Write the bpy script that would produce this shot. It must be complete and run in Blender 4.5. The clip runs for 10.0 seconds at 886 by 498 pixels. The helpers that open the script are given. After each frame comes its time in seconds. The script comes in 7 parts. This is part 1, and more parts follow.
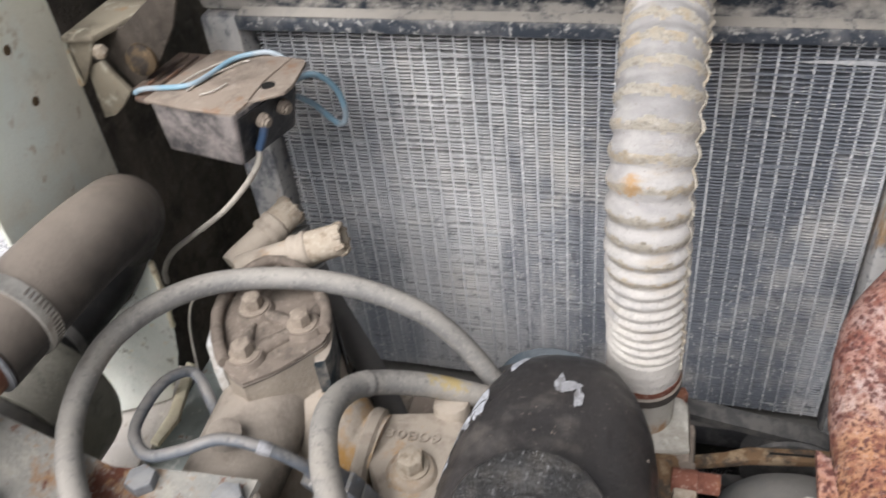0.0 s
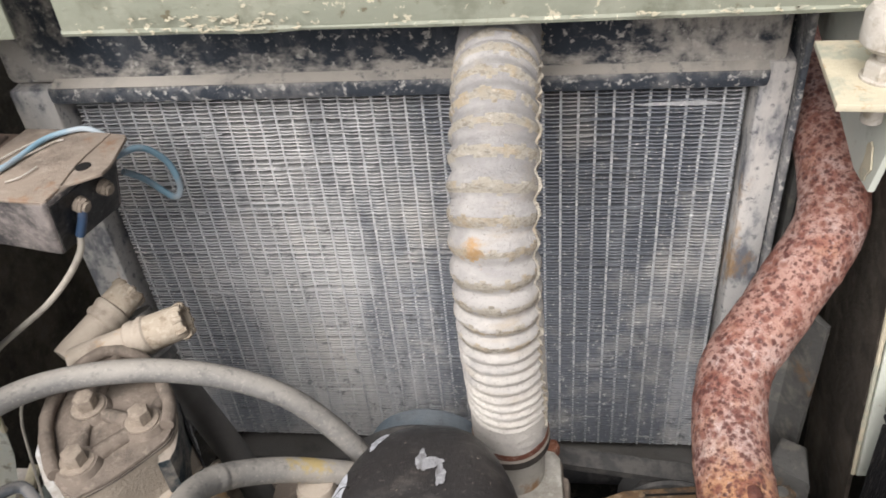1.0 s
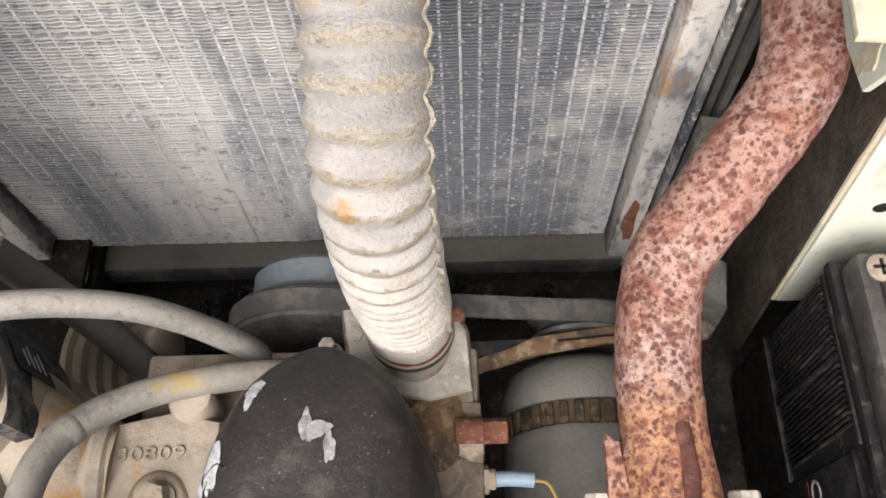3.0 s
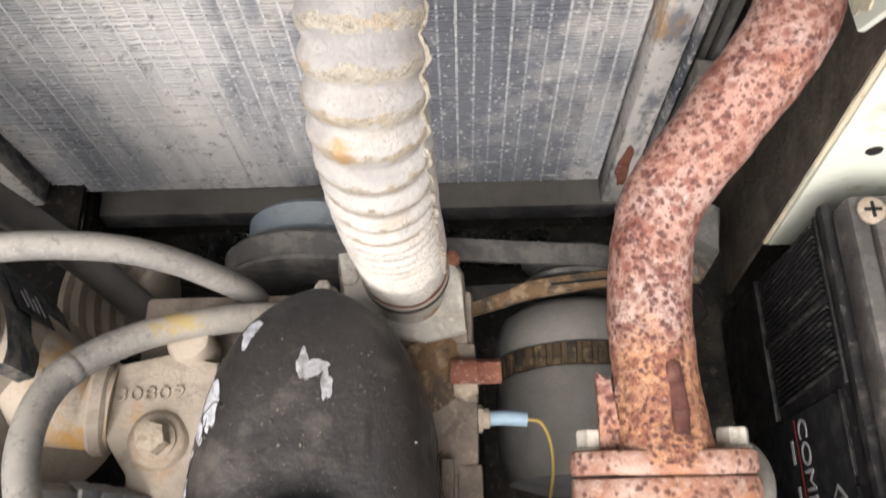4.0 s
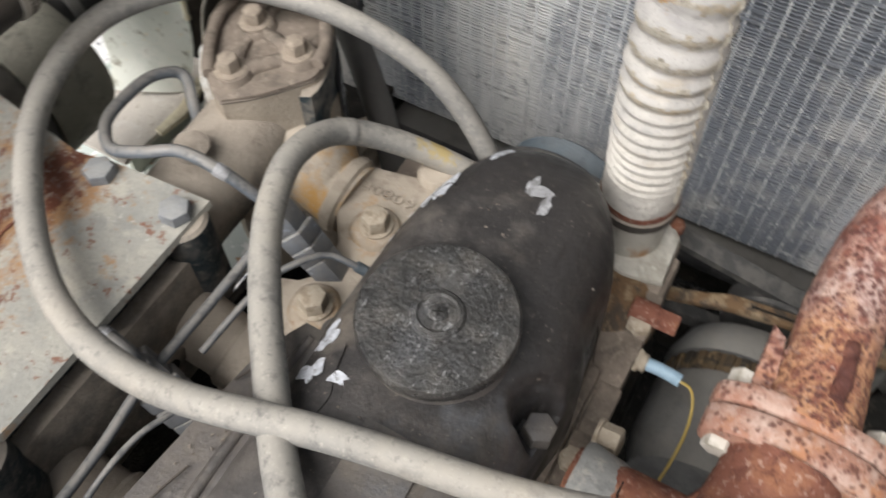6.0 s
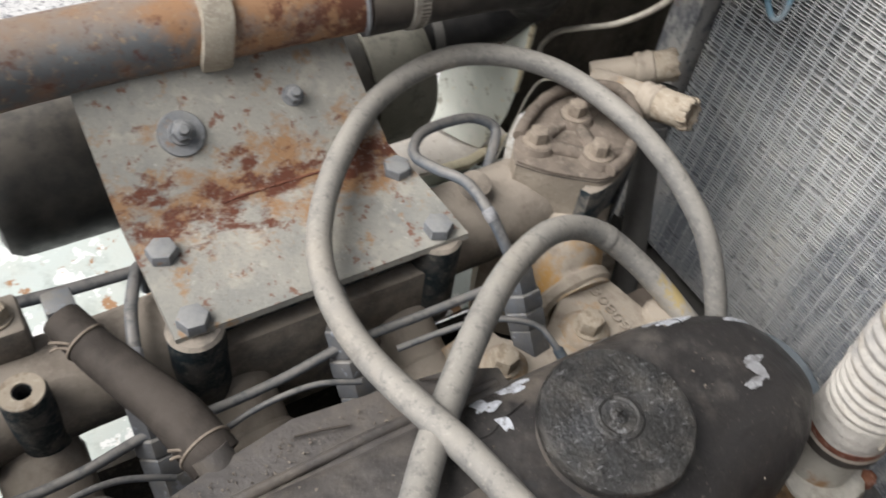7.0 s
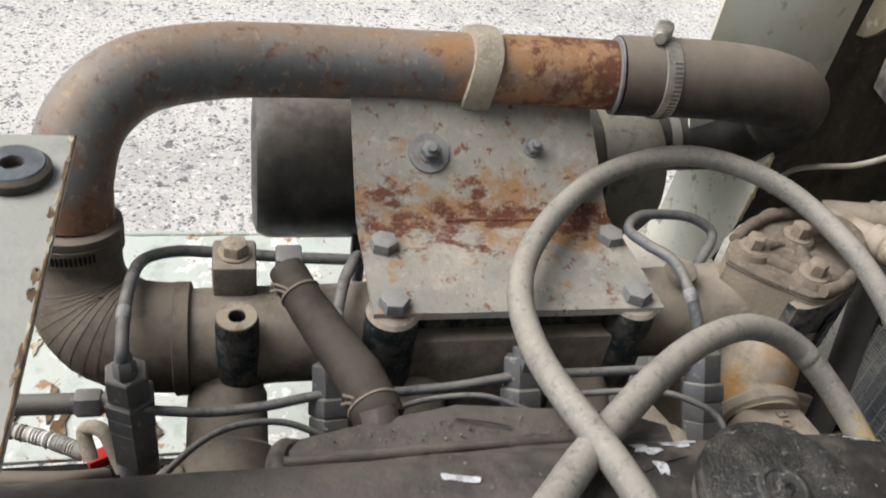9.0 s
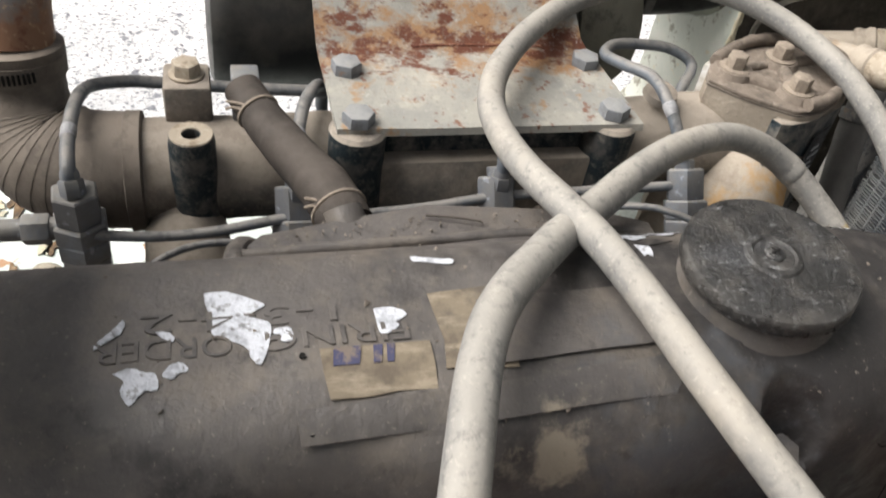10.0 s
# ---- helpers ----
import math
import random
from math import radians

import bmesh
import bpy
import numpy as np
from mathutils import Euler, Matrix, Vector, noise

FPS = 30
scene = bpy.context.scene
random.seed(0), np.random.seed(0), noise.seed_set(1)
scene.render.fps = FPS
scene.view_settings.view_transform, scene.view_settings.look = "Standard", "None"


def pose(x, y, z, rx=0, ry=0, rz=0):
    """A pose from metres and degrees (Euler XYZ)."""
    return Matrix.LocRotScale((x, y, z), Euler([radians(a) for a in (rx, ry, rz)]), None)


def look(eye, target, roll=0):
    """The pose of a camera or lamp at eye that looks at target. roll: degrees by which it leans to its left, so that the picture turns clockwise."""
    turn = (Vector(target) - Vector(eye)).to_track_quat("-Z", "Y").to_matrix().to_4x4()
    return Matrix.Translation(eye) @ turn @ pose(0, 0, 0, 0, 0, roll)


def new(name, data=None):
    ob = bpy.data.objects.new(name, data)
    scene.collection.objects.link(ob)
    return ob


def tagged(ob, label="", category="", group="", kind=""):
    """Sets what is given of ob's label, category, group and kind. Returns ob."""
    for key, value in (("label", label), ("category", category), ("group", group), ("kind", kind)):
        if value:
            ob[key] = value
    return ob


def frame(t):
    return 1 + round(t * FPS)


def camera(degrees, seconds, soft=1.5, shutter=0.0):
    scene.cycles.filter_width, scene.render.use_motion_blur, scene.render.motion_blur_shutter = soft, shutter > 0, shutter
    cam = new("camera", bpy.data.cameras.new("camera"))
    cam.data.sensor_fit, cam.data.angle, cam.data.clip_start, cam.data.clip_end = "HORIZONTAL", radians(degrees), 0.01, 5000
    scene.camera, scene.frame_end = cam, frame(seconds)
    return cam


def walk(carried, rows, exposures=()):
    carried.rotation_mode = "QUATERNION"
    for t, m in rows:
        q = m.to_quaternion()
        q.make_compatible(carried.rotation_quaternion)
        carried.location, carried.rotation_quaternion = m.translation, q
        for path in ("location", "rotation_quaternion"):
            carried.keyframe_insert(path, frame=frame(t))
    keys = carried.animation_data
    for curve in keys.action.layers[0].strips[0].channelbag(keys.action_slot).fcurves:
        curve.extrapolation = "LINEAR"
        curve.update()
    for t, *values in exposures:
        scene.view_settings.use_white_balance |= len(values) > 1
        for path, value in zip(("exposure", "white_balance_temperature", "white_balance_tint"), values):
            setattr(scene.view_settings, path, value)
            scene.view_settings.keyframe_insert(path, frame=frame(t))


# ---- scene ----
cam = camera(55.5, 10.0, soft=1.7, shutter=0.3)
PATH = [
    (0, (0.0506, -0.2058, 1.1512), (-0.5474, 1.4605, -0.3162), -7.4),
    (0.5, (0.0633, -0.1794, 1.1535), (-0.3715, 1.572, -0.2725), -6.9),
    (1, (0.069, -0.1702, 1.1512), (-0.2381, 1.6054, -0.2771), -6.1),
    (1.5, (0.0644, -0.1253, 1.1432), (-0.1863, 1.4789, -0.4852), -6.2),
    (2, (0.0644, -0.0678, 1.1501), (-0.1127, 1.2972, -0.6922), -6.0),
    (2.5, (0.0713, -0.0184, 1.1524), (-0.0265, 1.1351, -0.836), -5.3),
    (2.7, (0.0701, -0.0023, 1.157), (0.0103, 1.073, -0.8751), -4.1),
    (3.8, (0.0724, 0.0115, 1.1627), (0.0242, 0.9234, -0.9475), -4.2),
    (4, (0.0701, 0.0012, 1.1616), (0.0288, 0.8774, -0.9648), -3.8),
    (4.5, (0.0701, -0.0356, 1.1593), (0.0012, 0.7659, -0.9958), -4.7),
    (5, (0.0805, -0.0805, 1.1409), (-0.0633, 0.7866, -0.9855), -5.0),
    (5.2, (0.0816, -0.1, 1.1363), (-0.0931, 0.8096, -0.9682), -3.3),
    (6.5, (0.1001, -0.1759, 1.1374), (-0.8786, 0.8786, -0.6577), 4.1),
    (7, (0.1058, -0.1978, 1.1455), (-1.0856, 0.7233, -0.5933), 9.9),
    (7.5, (0.1196, -0.1978, 1.1524), (-1.3179, 0.4508, -0.522), 5.5),
    (8, (0.1311, -0.2058, 1.1489), (-1.4605, 0.3645, -0.4093), 8.8),
    (8.5, (0.153, -0.2219, 1.134), (-1.5168, 0.3162, -0.353), 10.3),
    (9, (0.1748, -0.2266, 1.1064), (-1.518, 0.2955, -0.3599), 10.7),
    (9.5, (0.1932, -0.2196, 1.0604), (-1.472, 0.3082, -0.4358), 9.7),
    (10, (0.2104, -0.2162, 1.0328), (-1.3972, 0.3484, -0.5117), 10.0),
]
EXPOSURES = [(0.0, 0.32, 6200, 13), (0.5, 0.28, 6300, 13), (1.0, 0.30, 6400, 13), (1.5, 0.42, 6550, 13), (2.0, 0.50, 6650, 14), (2.5, 0.53, 6700, 14), (4.5, 0.75, 6600, 13), (5.0, 0.66, 6550, 11), (6.5, 0.20, 6350, 10), (7.5, 0.12, 6250, 11), (8.0, 0.04, 6050, 10), (8.5, 0.0, 6250, 11), (9.0, 0.03, 6500, 10), (9.5, 0.25, 6500, 10), (10.0, 0.56, 6500, 10)]
walk(cam, [(t, look(eye, target, roll)) for t, eye, target, roll in PATH], EXPOSURES)

# ---- light: an open engine bay under a bright overcast sky ----
world = bpy.data.worlds.new("overcast_sky")
scene.world = world
world.use_nodes = True
wn = world.node_tree
sky = wn.nodes.new("ShaderNodeTexSky")
sky.sky_type, sky.sun_disc = "NISHITA", False
sky.sun_elevation, sky.sun_rotation = radians(48), radians(-164.5)
sky.air_density, sky.dust_density, sky.ozone_density = 1.0, 6.0, 0.6
hsv = wn.nodes.new("ShaderNodeHueSaturation")
hsv.inputs["Saturation"].default_value = 0.35
wn.links.new(sky.outputs[0], hsv.inputs["Color"])
wn.links.new(hsv.outputs[0], wn.nodes["Background"].inputs[0])
wn.nodes["Background"].inputs[1].default_value = 0.064
sun_data = bpy.data.lights.new("sun", "SUN")
sun_data.energy, sun_data.angle, sun_data.color = 4.1, radians(52), (1.0, 0.97, 0.93)
sun = new("sun", sun_data)
sun.matrix_world = look((-0.65, -2.35, 2.75), (0, 0, 0))


# ---- materials ----
def mat(name, base, layers=(), rough=0.7, metal=0.0, bump=(), spec=0.26, rough_var=0.12, still=False):
    """layers: (kind, colour, scale, low, high, amount, stretch). kind: noise, spots, up, band (about a plane), blot (about a point)."""
    m = bpy.data.materials.new(name)
    m.use_nodes = True
    nt = m.node_tree
    bsdf = nt.nodes["Principled BSDF"]
    coord = nt.nodes.new("ShaderNodeTexCoord")
    info = nt.nodes.new("ShaderNodeObjectInfo")
    off = nt.nodes.new("ShaderNodeVectorMath")
    off.operation = "SCALE"
    off.inputs[0].default_value = (3.1, 5.7, 2.3)
    nt.links.new(info.outputs["Random"], off.inputs["Scale"])
    add = nt.nodes.new("ShaderNodeVectorMath")
    if still:
        where = nt.nodes.new("ShaderNodeNewGeometry")
        nt.links.new(where.outputs["Position"], add.inputs[0])
        off.inputs[0].default_value = (0, 0, 0)
    else:
        nt.links.new(coord.outputs["Object"], add.inputs[0])
    nt.links.new(off.outputs[0], add.inputs[1])

    def field(kind, scale, stretch, k):
        mp = nt.nodes.new("ShaderNodeMapping")
        mp.inputs["Scale"].default_value = stretch
        mp.inputs["Location"].default_value = (k * 1.37, k * 0.71, k * 2.03)
        nt.links.new(add.outputs[0], mp.inputs[0])
        if kind == "spots":
            t = nt.nodes.new("ShaderNodeTexVoronoi")
            t.inputs["Scale"].default_value = scale
            n = nt.nodes.new("ShaderNodeTexNoise")
            n.inputs["Scale"].default_value = scale * 1.3
            n.inputs["Detail"].default_value = 3
            nt.links.new(mp.outputs[0], n.inputs["Vector"])
            mx = nt.nodes.new("ShaderNodeMix")
            mx.data_type = "VECTOR"
            mx.inputs[0].default_value = 0.004
            nt.links.new(mp.outputs[0], mx.inputs[4])
            nt.links.new(n.outputs["Color"], mx.inputs[5])
            nt.links.new(mx.outputs[1], t.inputs["Vector"])
            n2 = nt.nodes.new("ShaderNodeTexNoise")
            n2.inputs["Scale"].default_value = scale * 0.35
            nt.links.new(mp.outputs[0], n2.inputs["Vector"])
            s = nt.nodes.new("ShaderNodeMath")
            s.operation = "MULTIPLY_ADD"
            s.inputs[1].default_value = 0.6
            nt.links.new(n2.outputs["Fac"], s.inputs[0])
            nt.links.new(t.outputs["Distance"], s.inputs[2])
            return s.outputs[0]
        t = nt.nodes.new("ShaderNodeTexNoise")
        t.inputs["Scale"].default_value = scale
        t.inputs["Detail"].default_value = 8
        t.inputs["Roughness"].default_value = 0.66
        nt.links.new(mp.outputs[0], t.inputs["Vector"])
        c = nt.nodes.new("ShaderNodeMath")
        c.operation = "MULTIPLY_ADD"
        c.inputs[1].default_value, c.inputs[2].default_value = 1.75, -0.375
        nt.links.new(t.outputs["Fac"], c.inputs[0])
        return c.outputs[0]

    colour = None
    for k, layer in enumerate(layers):
        kind, col, scale, lo, hi, amount = layer[:6]
        stretch = layer[6] if len(layer) > 6 else (1, 1, 1)
        f = field("spots" if kind == "spots" else "noise", scale, stretch, k + 1)
        r = nt.nodes.new("ShaderNodeMapRange")
        r.inputs[1].default_value, r.inputs[2].default_value = lo, hi
        r.inputs[3].default_value, r.inputs[4].default_value = 0, amount
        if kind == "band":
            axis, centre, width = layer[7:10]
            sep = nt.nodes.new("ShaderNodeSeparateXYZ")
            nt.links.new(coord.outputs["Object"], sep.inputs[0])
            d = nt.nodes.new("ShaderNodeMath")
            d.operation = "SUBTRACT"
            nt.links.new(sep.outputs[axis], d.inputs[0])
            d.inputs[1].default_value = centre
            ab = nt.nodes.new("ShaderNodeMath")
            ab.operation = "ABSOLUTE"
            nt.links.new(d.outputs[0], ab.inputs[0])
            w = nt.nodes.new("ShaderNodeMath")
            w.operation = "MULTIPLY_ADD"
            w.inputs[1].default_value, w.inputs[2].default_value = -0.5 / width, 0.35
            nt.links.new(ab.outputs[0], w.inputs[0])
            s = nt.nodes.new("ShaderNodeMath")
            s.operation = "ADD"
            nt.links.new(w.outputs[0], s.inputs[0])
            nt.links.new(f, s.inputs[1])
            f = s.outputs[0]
        if kind == "blot":
            centre, radius = layer[7:9]
            geo = nt.nodes.new("ShaderNodeNewGeometry")
            far = nt.nodes.new("ShaderNodeVectorMath")
            far.operation = "DISTANCE"
            nt.links.new(geo.outputs["Position"], far.inputs[0])
            far.inputs[1].default_value = centre
            w = nt.nodes.new("ShaderNodeMath")
            w.operation = "MULTIPLY_ADD"
            w.inputs[1].default_value, w.inputs[2].default_value = -0.5 / radius, 0.35
            nt.links.new(far.outputs["Value"], w.inputs[0])
            s = nt.nodes.new("ShaderNodeMath")
            s.operation = "ADD"
            nt.links.new(w.outputs[0], s.inputs[0])
            nt.links.new(f, s.inputs[1])
            f = s.outputs[0]
        if kind == "up":
            geo = nt.nodes.new("ShaderNodeNewGeometry")
            sep = nt.nodes.new("ShaderNodeSeparateXYZ")
            nt.links.new(geo.outputs["Normal"], sep.inputs[0])
            w = nt.nodes.new("ShaderNodeMath")
            w.operation = "MULTIPLY_ADD"
            w.inputs[1].default_value, w.inputs[2].default_value = 0.9, -0.45
            nt.links.new(f, w.inputs[0])
            s = nt.nodes.new("ShaderNodeMath")
            s.operation = "ADD"
            nt.links.new(sep.outputs[2], s.inputs[0])
            nt.links.new(w.outputs[0], s.inputs[1])
            f = s.outputs[0]
        nt.links.new(f, r.inputs[0])
        mx = nt.nodes.new("ShaderNodeMix")
        mx.data_type = "RGBA"
        nt.links.new(r.outputs[0], mx.inputs[0])
        if colour is None:
            mx.inputs[6].default_value = (*base, 1)
        else:
            nt.links.new(colour, mx.inputs[6])
        mx.inputs[7].default_value = (*col, 1)
        colour = mx.outputs[2]
    if colour is None:
        bsdf.inputs["Base Color"].default_value = (*base, 1)
    else:
        nt.links.new(colour, bsdf.inputs["Base Color"])
    rv = nt.nodes.new("ShaderNodeMapRange")
    rv.inputs[1].default_value, rv.inputs[2].default_value = 0.3, 0.7
    rv.inputs[3].default_value, rv.inputs[4].default_value = max(0.05, rough - rough_var), min(1, rough + rough_var)
    nt.links.new(field("noise", 70, (1, 1, 1), 9), rv.inputs[0])
    nt.links.new(rv.outputs[0], bsdf.inputs["Roughness"])
    bsdf.inputs["Metallic"].default_value = metal
    bsdf.inputs["Specular IOR Level"].default_value = spec
    normal = None
    for k, (scale, dist, strength) in enumerate(bump):
        b = nt.nodes.new("ShaderNodeBump")
        b.inputs["Strength"].default_value, b.inputs["Distance"].default_value = min(1.0, strength * 1.5), dist
        nt.links.new(field("noise", scale, (1, 1, 1), 20 + k), b.inputs["Height"])
        if normal is not None:
            nt.links.new(normal, b.inputs["Normal"])
        normal = b.outputs[0]
    if normal is not None:
        nt.links.new(normal, bsdf.inputs["Normal"])
    return m


DUST = (0.34, 0.295, 0.245)
GRIT = ((40, 0.002, 0.25), (420, 0.0006, 0.5))
M = {}
M["casting"] = mat("dusty_casting", (0.085, 0.085, 0.082), [("up", DUST, 60, -0.35, 0.45, 0.95), ("noise", (0.17, 0.14, 0.115), 35, 0.5, 0.78, 0.6), ("noise", (0.38, 0.33, 0.28), 300, 0.55, 0.78, 0.35)], 0.85, 0, GRIT)
M["casting_tan"] = mat("tan_dusty_casting", (0.33, 0.285, 0.23), [("up", (0.45, 0.39, 0.32), 60, 0.1, 0.8, 0.8), ("noise", (0.18, 0.145, 0.115), 40, 0.52, 0.78, 0.6), ("noise", (0.42, 0.24, 0.09), 26, 0.66, 0.82, 0.7), ("noise", (0.46, 0.41, 0.345), 350, 0.55, 0.78, 0.35)], 0.88, 0, GRIT)
M["dirty_cream"] = mat("dust_browned_cream_paint", (0.29, 0.255, 0.19), [("noise", (0.14, 0.12, 0.09), 30, 0.46, 0.75, 0.75), ("noise", (0.58, 0.54, 0.43), 60, 0.58, 0.75, 0.7), ("noise", (0.3, 0.17, 0.08), 50, 0.66, 0.82, 0.7)], 0.8, 0, GRIT)
M["dust_bolt"] = mat("brown_dust_coated_bolt", (0.27, 0.225, 0.18), [("noise", (0.15, 0.12, 0.095), 120, 0.48, 0.74, 0.7), ("noise", (0.4, 0.345, 0.28), 260, 0.55, 0.74, 0.5)], 0.88, 0, ((300, 0.0006, 0.5),))
M["alt_grey"] = mat("dull_dark_grey_alloy", (0.15, 0.15, 0.148), [("noise", (0.08, 0.08, 0.08), 30, 0.5, 0.75, 0.7), ("up", (0.25, 0.235, 0.21), 60, 0.2, 1.0, 0.7)], 0.7, 0.05, GRIT)
M["corroded"] = mat("corroded_pale_alloy", (0.46, 0.44, 0.39), [("noise", (0.26, 0.24, 0.2), 40, 0.48, 0.74, 0.75), ("noise", (0.62, 0.6, 0.54), 120, 0.55, 0.75, 0.6), ("noise", (0.32, 0.17, 0.07), 28, 0.6, 0.78, 0.85)], 0.7, 0.1, GRIT)
M["worn_alu"] = mat("smeared_worn_aluminium", (0.33, 0.33, 0.34), [("noise", (0.12, 0.115, 0.11), 120, 0.46, 0.74, 0.8, (1, 0.4, 1)), ("noise", (0.5, 0.51, 0.53), 200, 0.56, 0.74, 0.7)], 0.5, 0.1, ((300, 0.0008, 0.6),))
M["foil"] = mat("crumpled_shiny_dark_film", (0.018, 0.018, 0.018), [("noise", (0.10, 0.10, 0.10), 90, 0.55, 0.75, 0.6)], 0.2, 0.15, ((120, 0.004, 0.9), (400, 0.001, 0.8)), 0.8)
M["rubber_dark"] = mat("dark_brown_oily_rubber", (0.040, 0.034, 0.030), [("up", (0.095, 0.080, 0.068), 50, -0.2, 0.9, 0.8), ("noise", (0.035, 0.03, 0.027), 40, 0.5, 0.75, 0.5)], 0.75, 0, ((70, 0.001, 0.3), (600, 0.0004, 0.5)))
M["arm_grey"] = mat("worn_grey_green_plate_paint", (0.40, 0.41, 0.385), [("noise", (0.5, 0.5, 0.46), 16, 0.46, 0.75, 0.6), ("noise", (0.3, 0.31, 0.29), 50, 0.52, 0.78, 0.6), ("noise", (0.36, 0.22, 0.11), 40, 0.7, 0.84, 0.7)], 0.5, 0, ((500, 0.0003, 0.3),))
# much paler than the green on the same post's flange
M["post_tan"] = mat("pale_tan_green_post_paint", (0.70, 0.68, 0.57), [("noise", (0.76, 0.74, 0.64), 20, 0.46, 0.75, 0.7), ("noise", (0.54, 0.515, 0.42), 34, 0.54, 0.8, 0.7), ("band", (0.72, 0.77, 0.70), 30, 0.3, 0.75, 0.85, (1, 1, 1), 1, -0.02, 0.045), ("noise", (0.42, 0.33, 0.22), 70, 0.66, 0.82, 0.6), ("noise", (0.66, 0.64, 0.56), 160, 0.68, 0.8, 0.6)], 0.55, 0, ((50, 0.0008, 0.15), (400, 0.0004, 0.3)))
M["rust_dust"] = mat("rust_browned_dusty_steel", (0.15, 0.11, 0.085), [("noise", (0.07, 0.055, 0.05), 40, 0.48, 0.76, 0.75), ("noise", (0.26, 0.21, 0.17), 90, 0.52, 0.76, 0.6), ("noise", (0.2, 0.09, 0.05), 30, 0.6, 0.8, 0.7)], 0.85, 0, GRIT)
M["rubber_black"] = mat("return_leg_black_rubber", (0.014, 0.014, 0.0145), [("up", (0.06, 0.055, 0.05), 20, 0.3, 1.1, 0.7), ("noise", (0.035, 0.034, 0.033), 60, 0.5, 0.75, 0.6)], 0.5, 0, ((400, 0.0003, 0.3),))
M["sheet_green"] = mat("weathered_pale_green_sheet_paint", (0.78, 0.80, 0.73), [("noise", (0.64, 0.68, 0.62), 26, 0.44, 0.74, 0.8, (1, 1, 0.4)), ("noise", (0.80, 0.80, 0.74), 44, 0.56, 0.74, 0.7), ("noise", (0.30, 0.28, 0.21), 90, 0.62, 0.74, 0.8, (1, 1, 0.5)), ("noise", (0.78, 0.72, 0.56), 70, 0.70, 0.76, 0.8)], 0.45, 0, ((50, 0.0010, 0.2), (300, 0.0005, 0.35)))
M["ledge_dust"] = mat("pinkish_pale_ledge_dust", (0.66, 0.61, 0.55), [("noise", (0.52, 0.475, 0.43), 30, 0.46, 0.76, 0.7), ("noise", (0.74, 0.71, 0.66), 90, 0.54, 0.76, 0.6), ("noise", (0.4, 0.34, 0.27), 160, 0.64, 0.78, 0.6)], 0.9, 0, GRIT)
M["cream_bright"] = mat("bare_cream_primer_edge", (0.78, 0.71, 0.53), [("noise", (0.6, 0.52, 0.36), 60, 0.5, 0.74, 0.7), ("noise", (0.3, 0.2, 0.1), 110, 0.66, 0.78, 0.7)], 0.65, 0, GRIT)
M["boss_tan"] = mat("rust_stained_tan_boss", (0.36, 0.30, 0.235), [("noise", (0.40, 0.27, 0.15), 45, 0.48, 0.74, 0.8), ("noise", (0.46, 0.40, 0.33), 160, 0.52, 0.76, 0.6), ("noise", (0.24, 0.13, 0.06), 90, 0.62, 0.78, 0.7)], 0.88, 0, GRIT)
M["reg_dust"] = mat("rusty_tan_dust_on_steel", (0.28, 0.23, 0.185), [("noise", (0.16, 0.13, 0.105), 40, 0.48, 0.76, 0.75), ("noise", (0.36, 0.31, 0.255), 120, 0.52, 0.76, 0.6), ("noise", (0.24, 0.13, 0.07), 30, 0.64, 0.8, 0.7)], 0.85, 0, GRIT)
M["pale_dust"] = mat("pale_road_dust_deposit", (0.50, 0.465, 0.41), [("noise", (0.34, 0.32, 0.29), 40, 0.48, 0.76, 0.7), ("noise", (0.14, 0.145, 0.155), 90, 0.62, 0.78, 0.8)], 0.95, 0, GRIT)
M["tank"] = mat("blue_black_tank_with_road_dust", (0.035, 0.045, 0.06), [("noise", (0.12, 0.13, 0.145), 30, 0.5, 0.78, 0.8, (1, 1, 0.4)), ("band", (0.50, 0.47, 0.425), 90, 0.5, 0.84, 0.95, (0.6, 1, 1), 2, -0.052, 0.035), ("band", (0.44, 0.415, 0.38), 60, 0.62, 0.9, 0.9, (1, 1, 0.8), 0, -0.25, 0.09), ("band", (0.50, 0.475, 0.43), 60, 0.55, 0.85, 0.9, (1, 1, 0.8), 0, 0.23, 0.11), ("noise", (0.56, 0.54, 0.5), 190, 0.64, 0.76, 0.85)], 0.45, 0, GRIT)
M["navy"] = mat("navy_crimp_sleeve", (0.04, 0.075, 0.14), [("noise", (0.12, 0.13, 0.18), 90, 0.5, 0.75, 0.6)], 0.5)
M["dust_bed"] = mat("packed_brown_dust", (0.20, 0.165, 0.135), [("band", (0.27, 0.15, 0.075), 45, 0.42, 0.72, 0.85, (1, 0.6, 1), 0, 0.073, 0.012), ("noise", (0.10, 0.085, 0.07), 50, 0.46, 0.74, 0.8), ("noise", (0.32, 0.27, 0.22), 160, 0.55, 0.78, 0.6)], 0.9, 0, GRIT)
M["rad_side"] = mat("pale_dust_streaked_radiator_side", (0.50, 0.49, 0.47), [("noise", (0.12, 0.13, 0.155), 45, 0.48, 0.68, 0.85, (1, 1, 0.5)), ("noise", (0.62, 0.59, 0.55), 30, 0.52, 0.72, 0.8, (1, 1, 0.3)), ("noise", (0.10, 0.105, 0.12), 170, 0.6, 0.76, 0.7), ("noise", (0.36, 0.22, 0.1), 20, 0.7, 0.84, 0.8, (1, 1, 0.5))], 0.6, 0.05, GRIT)
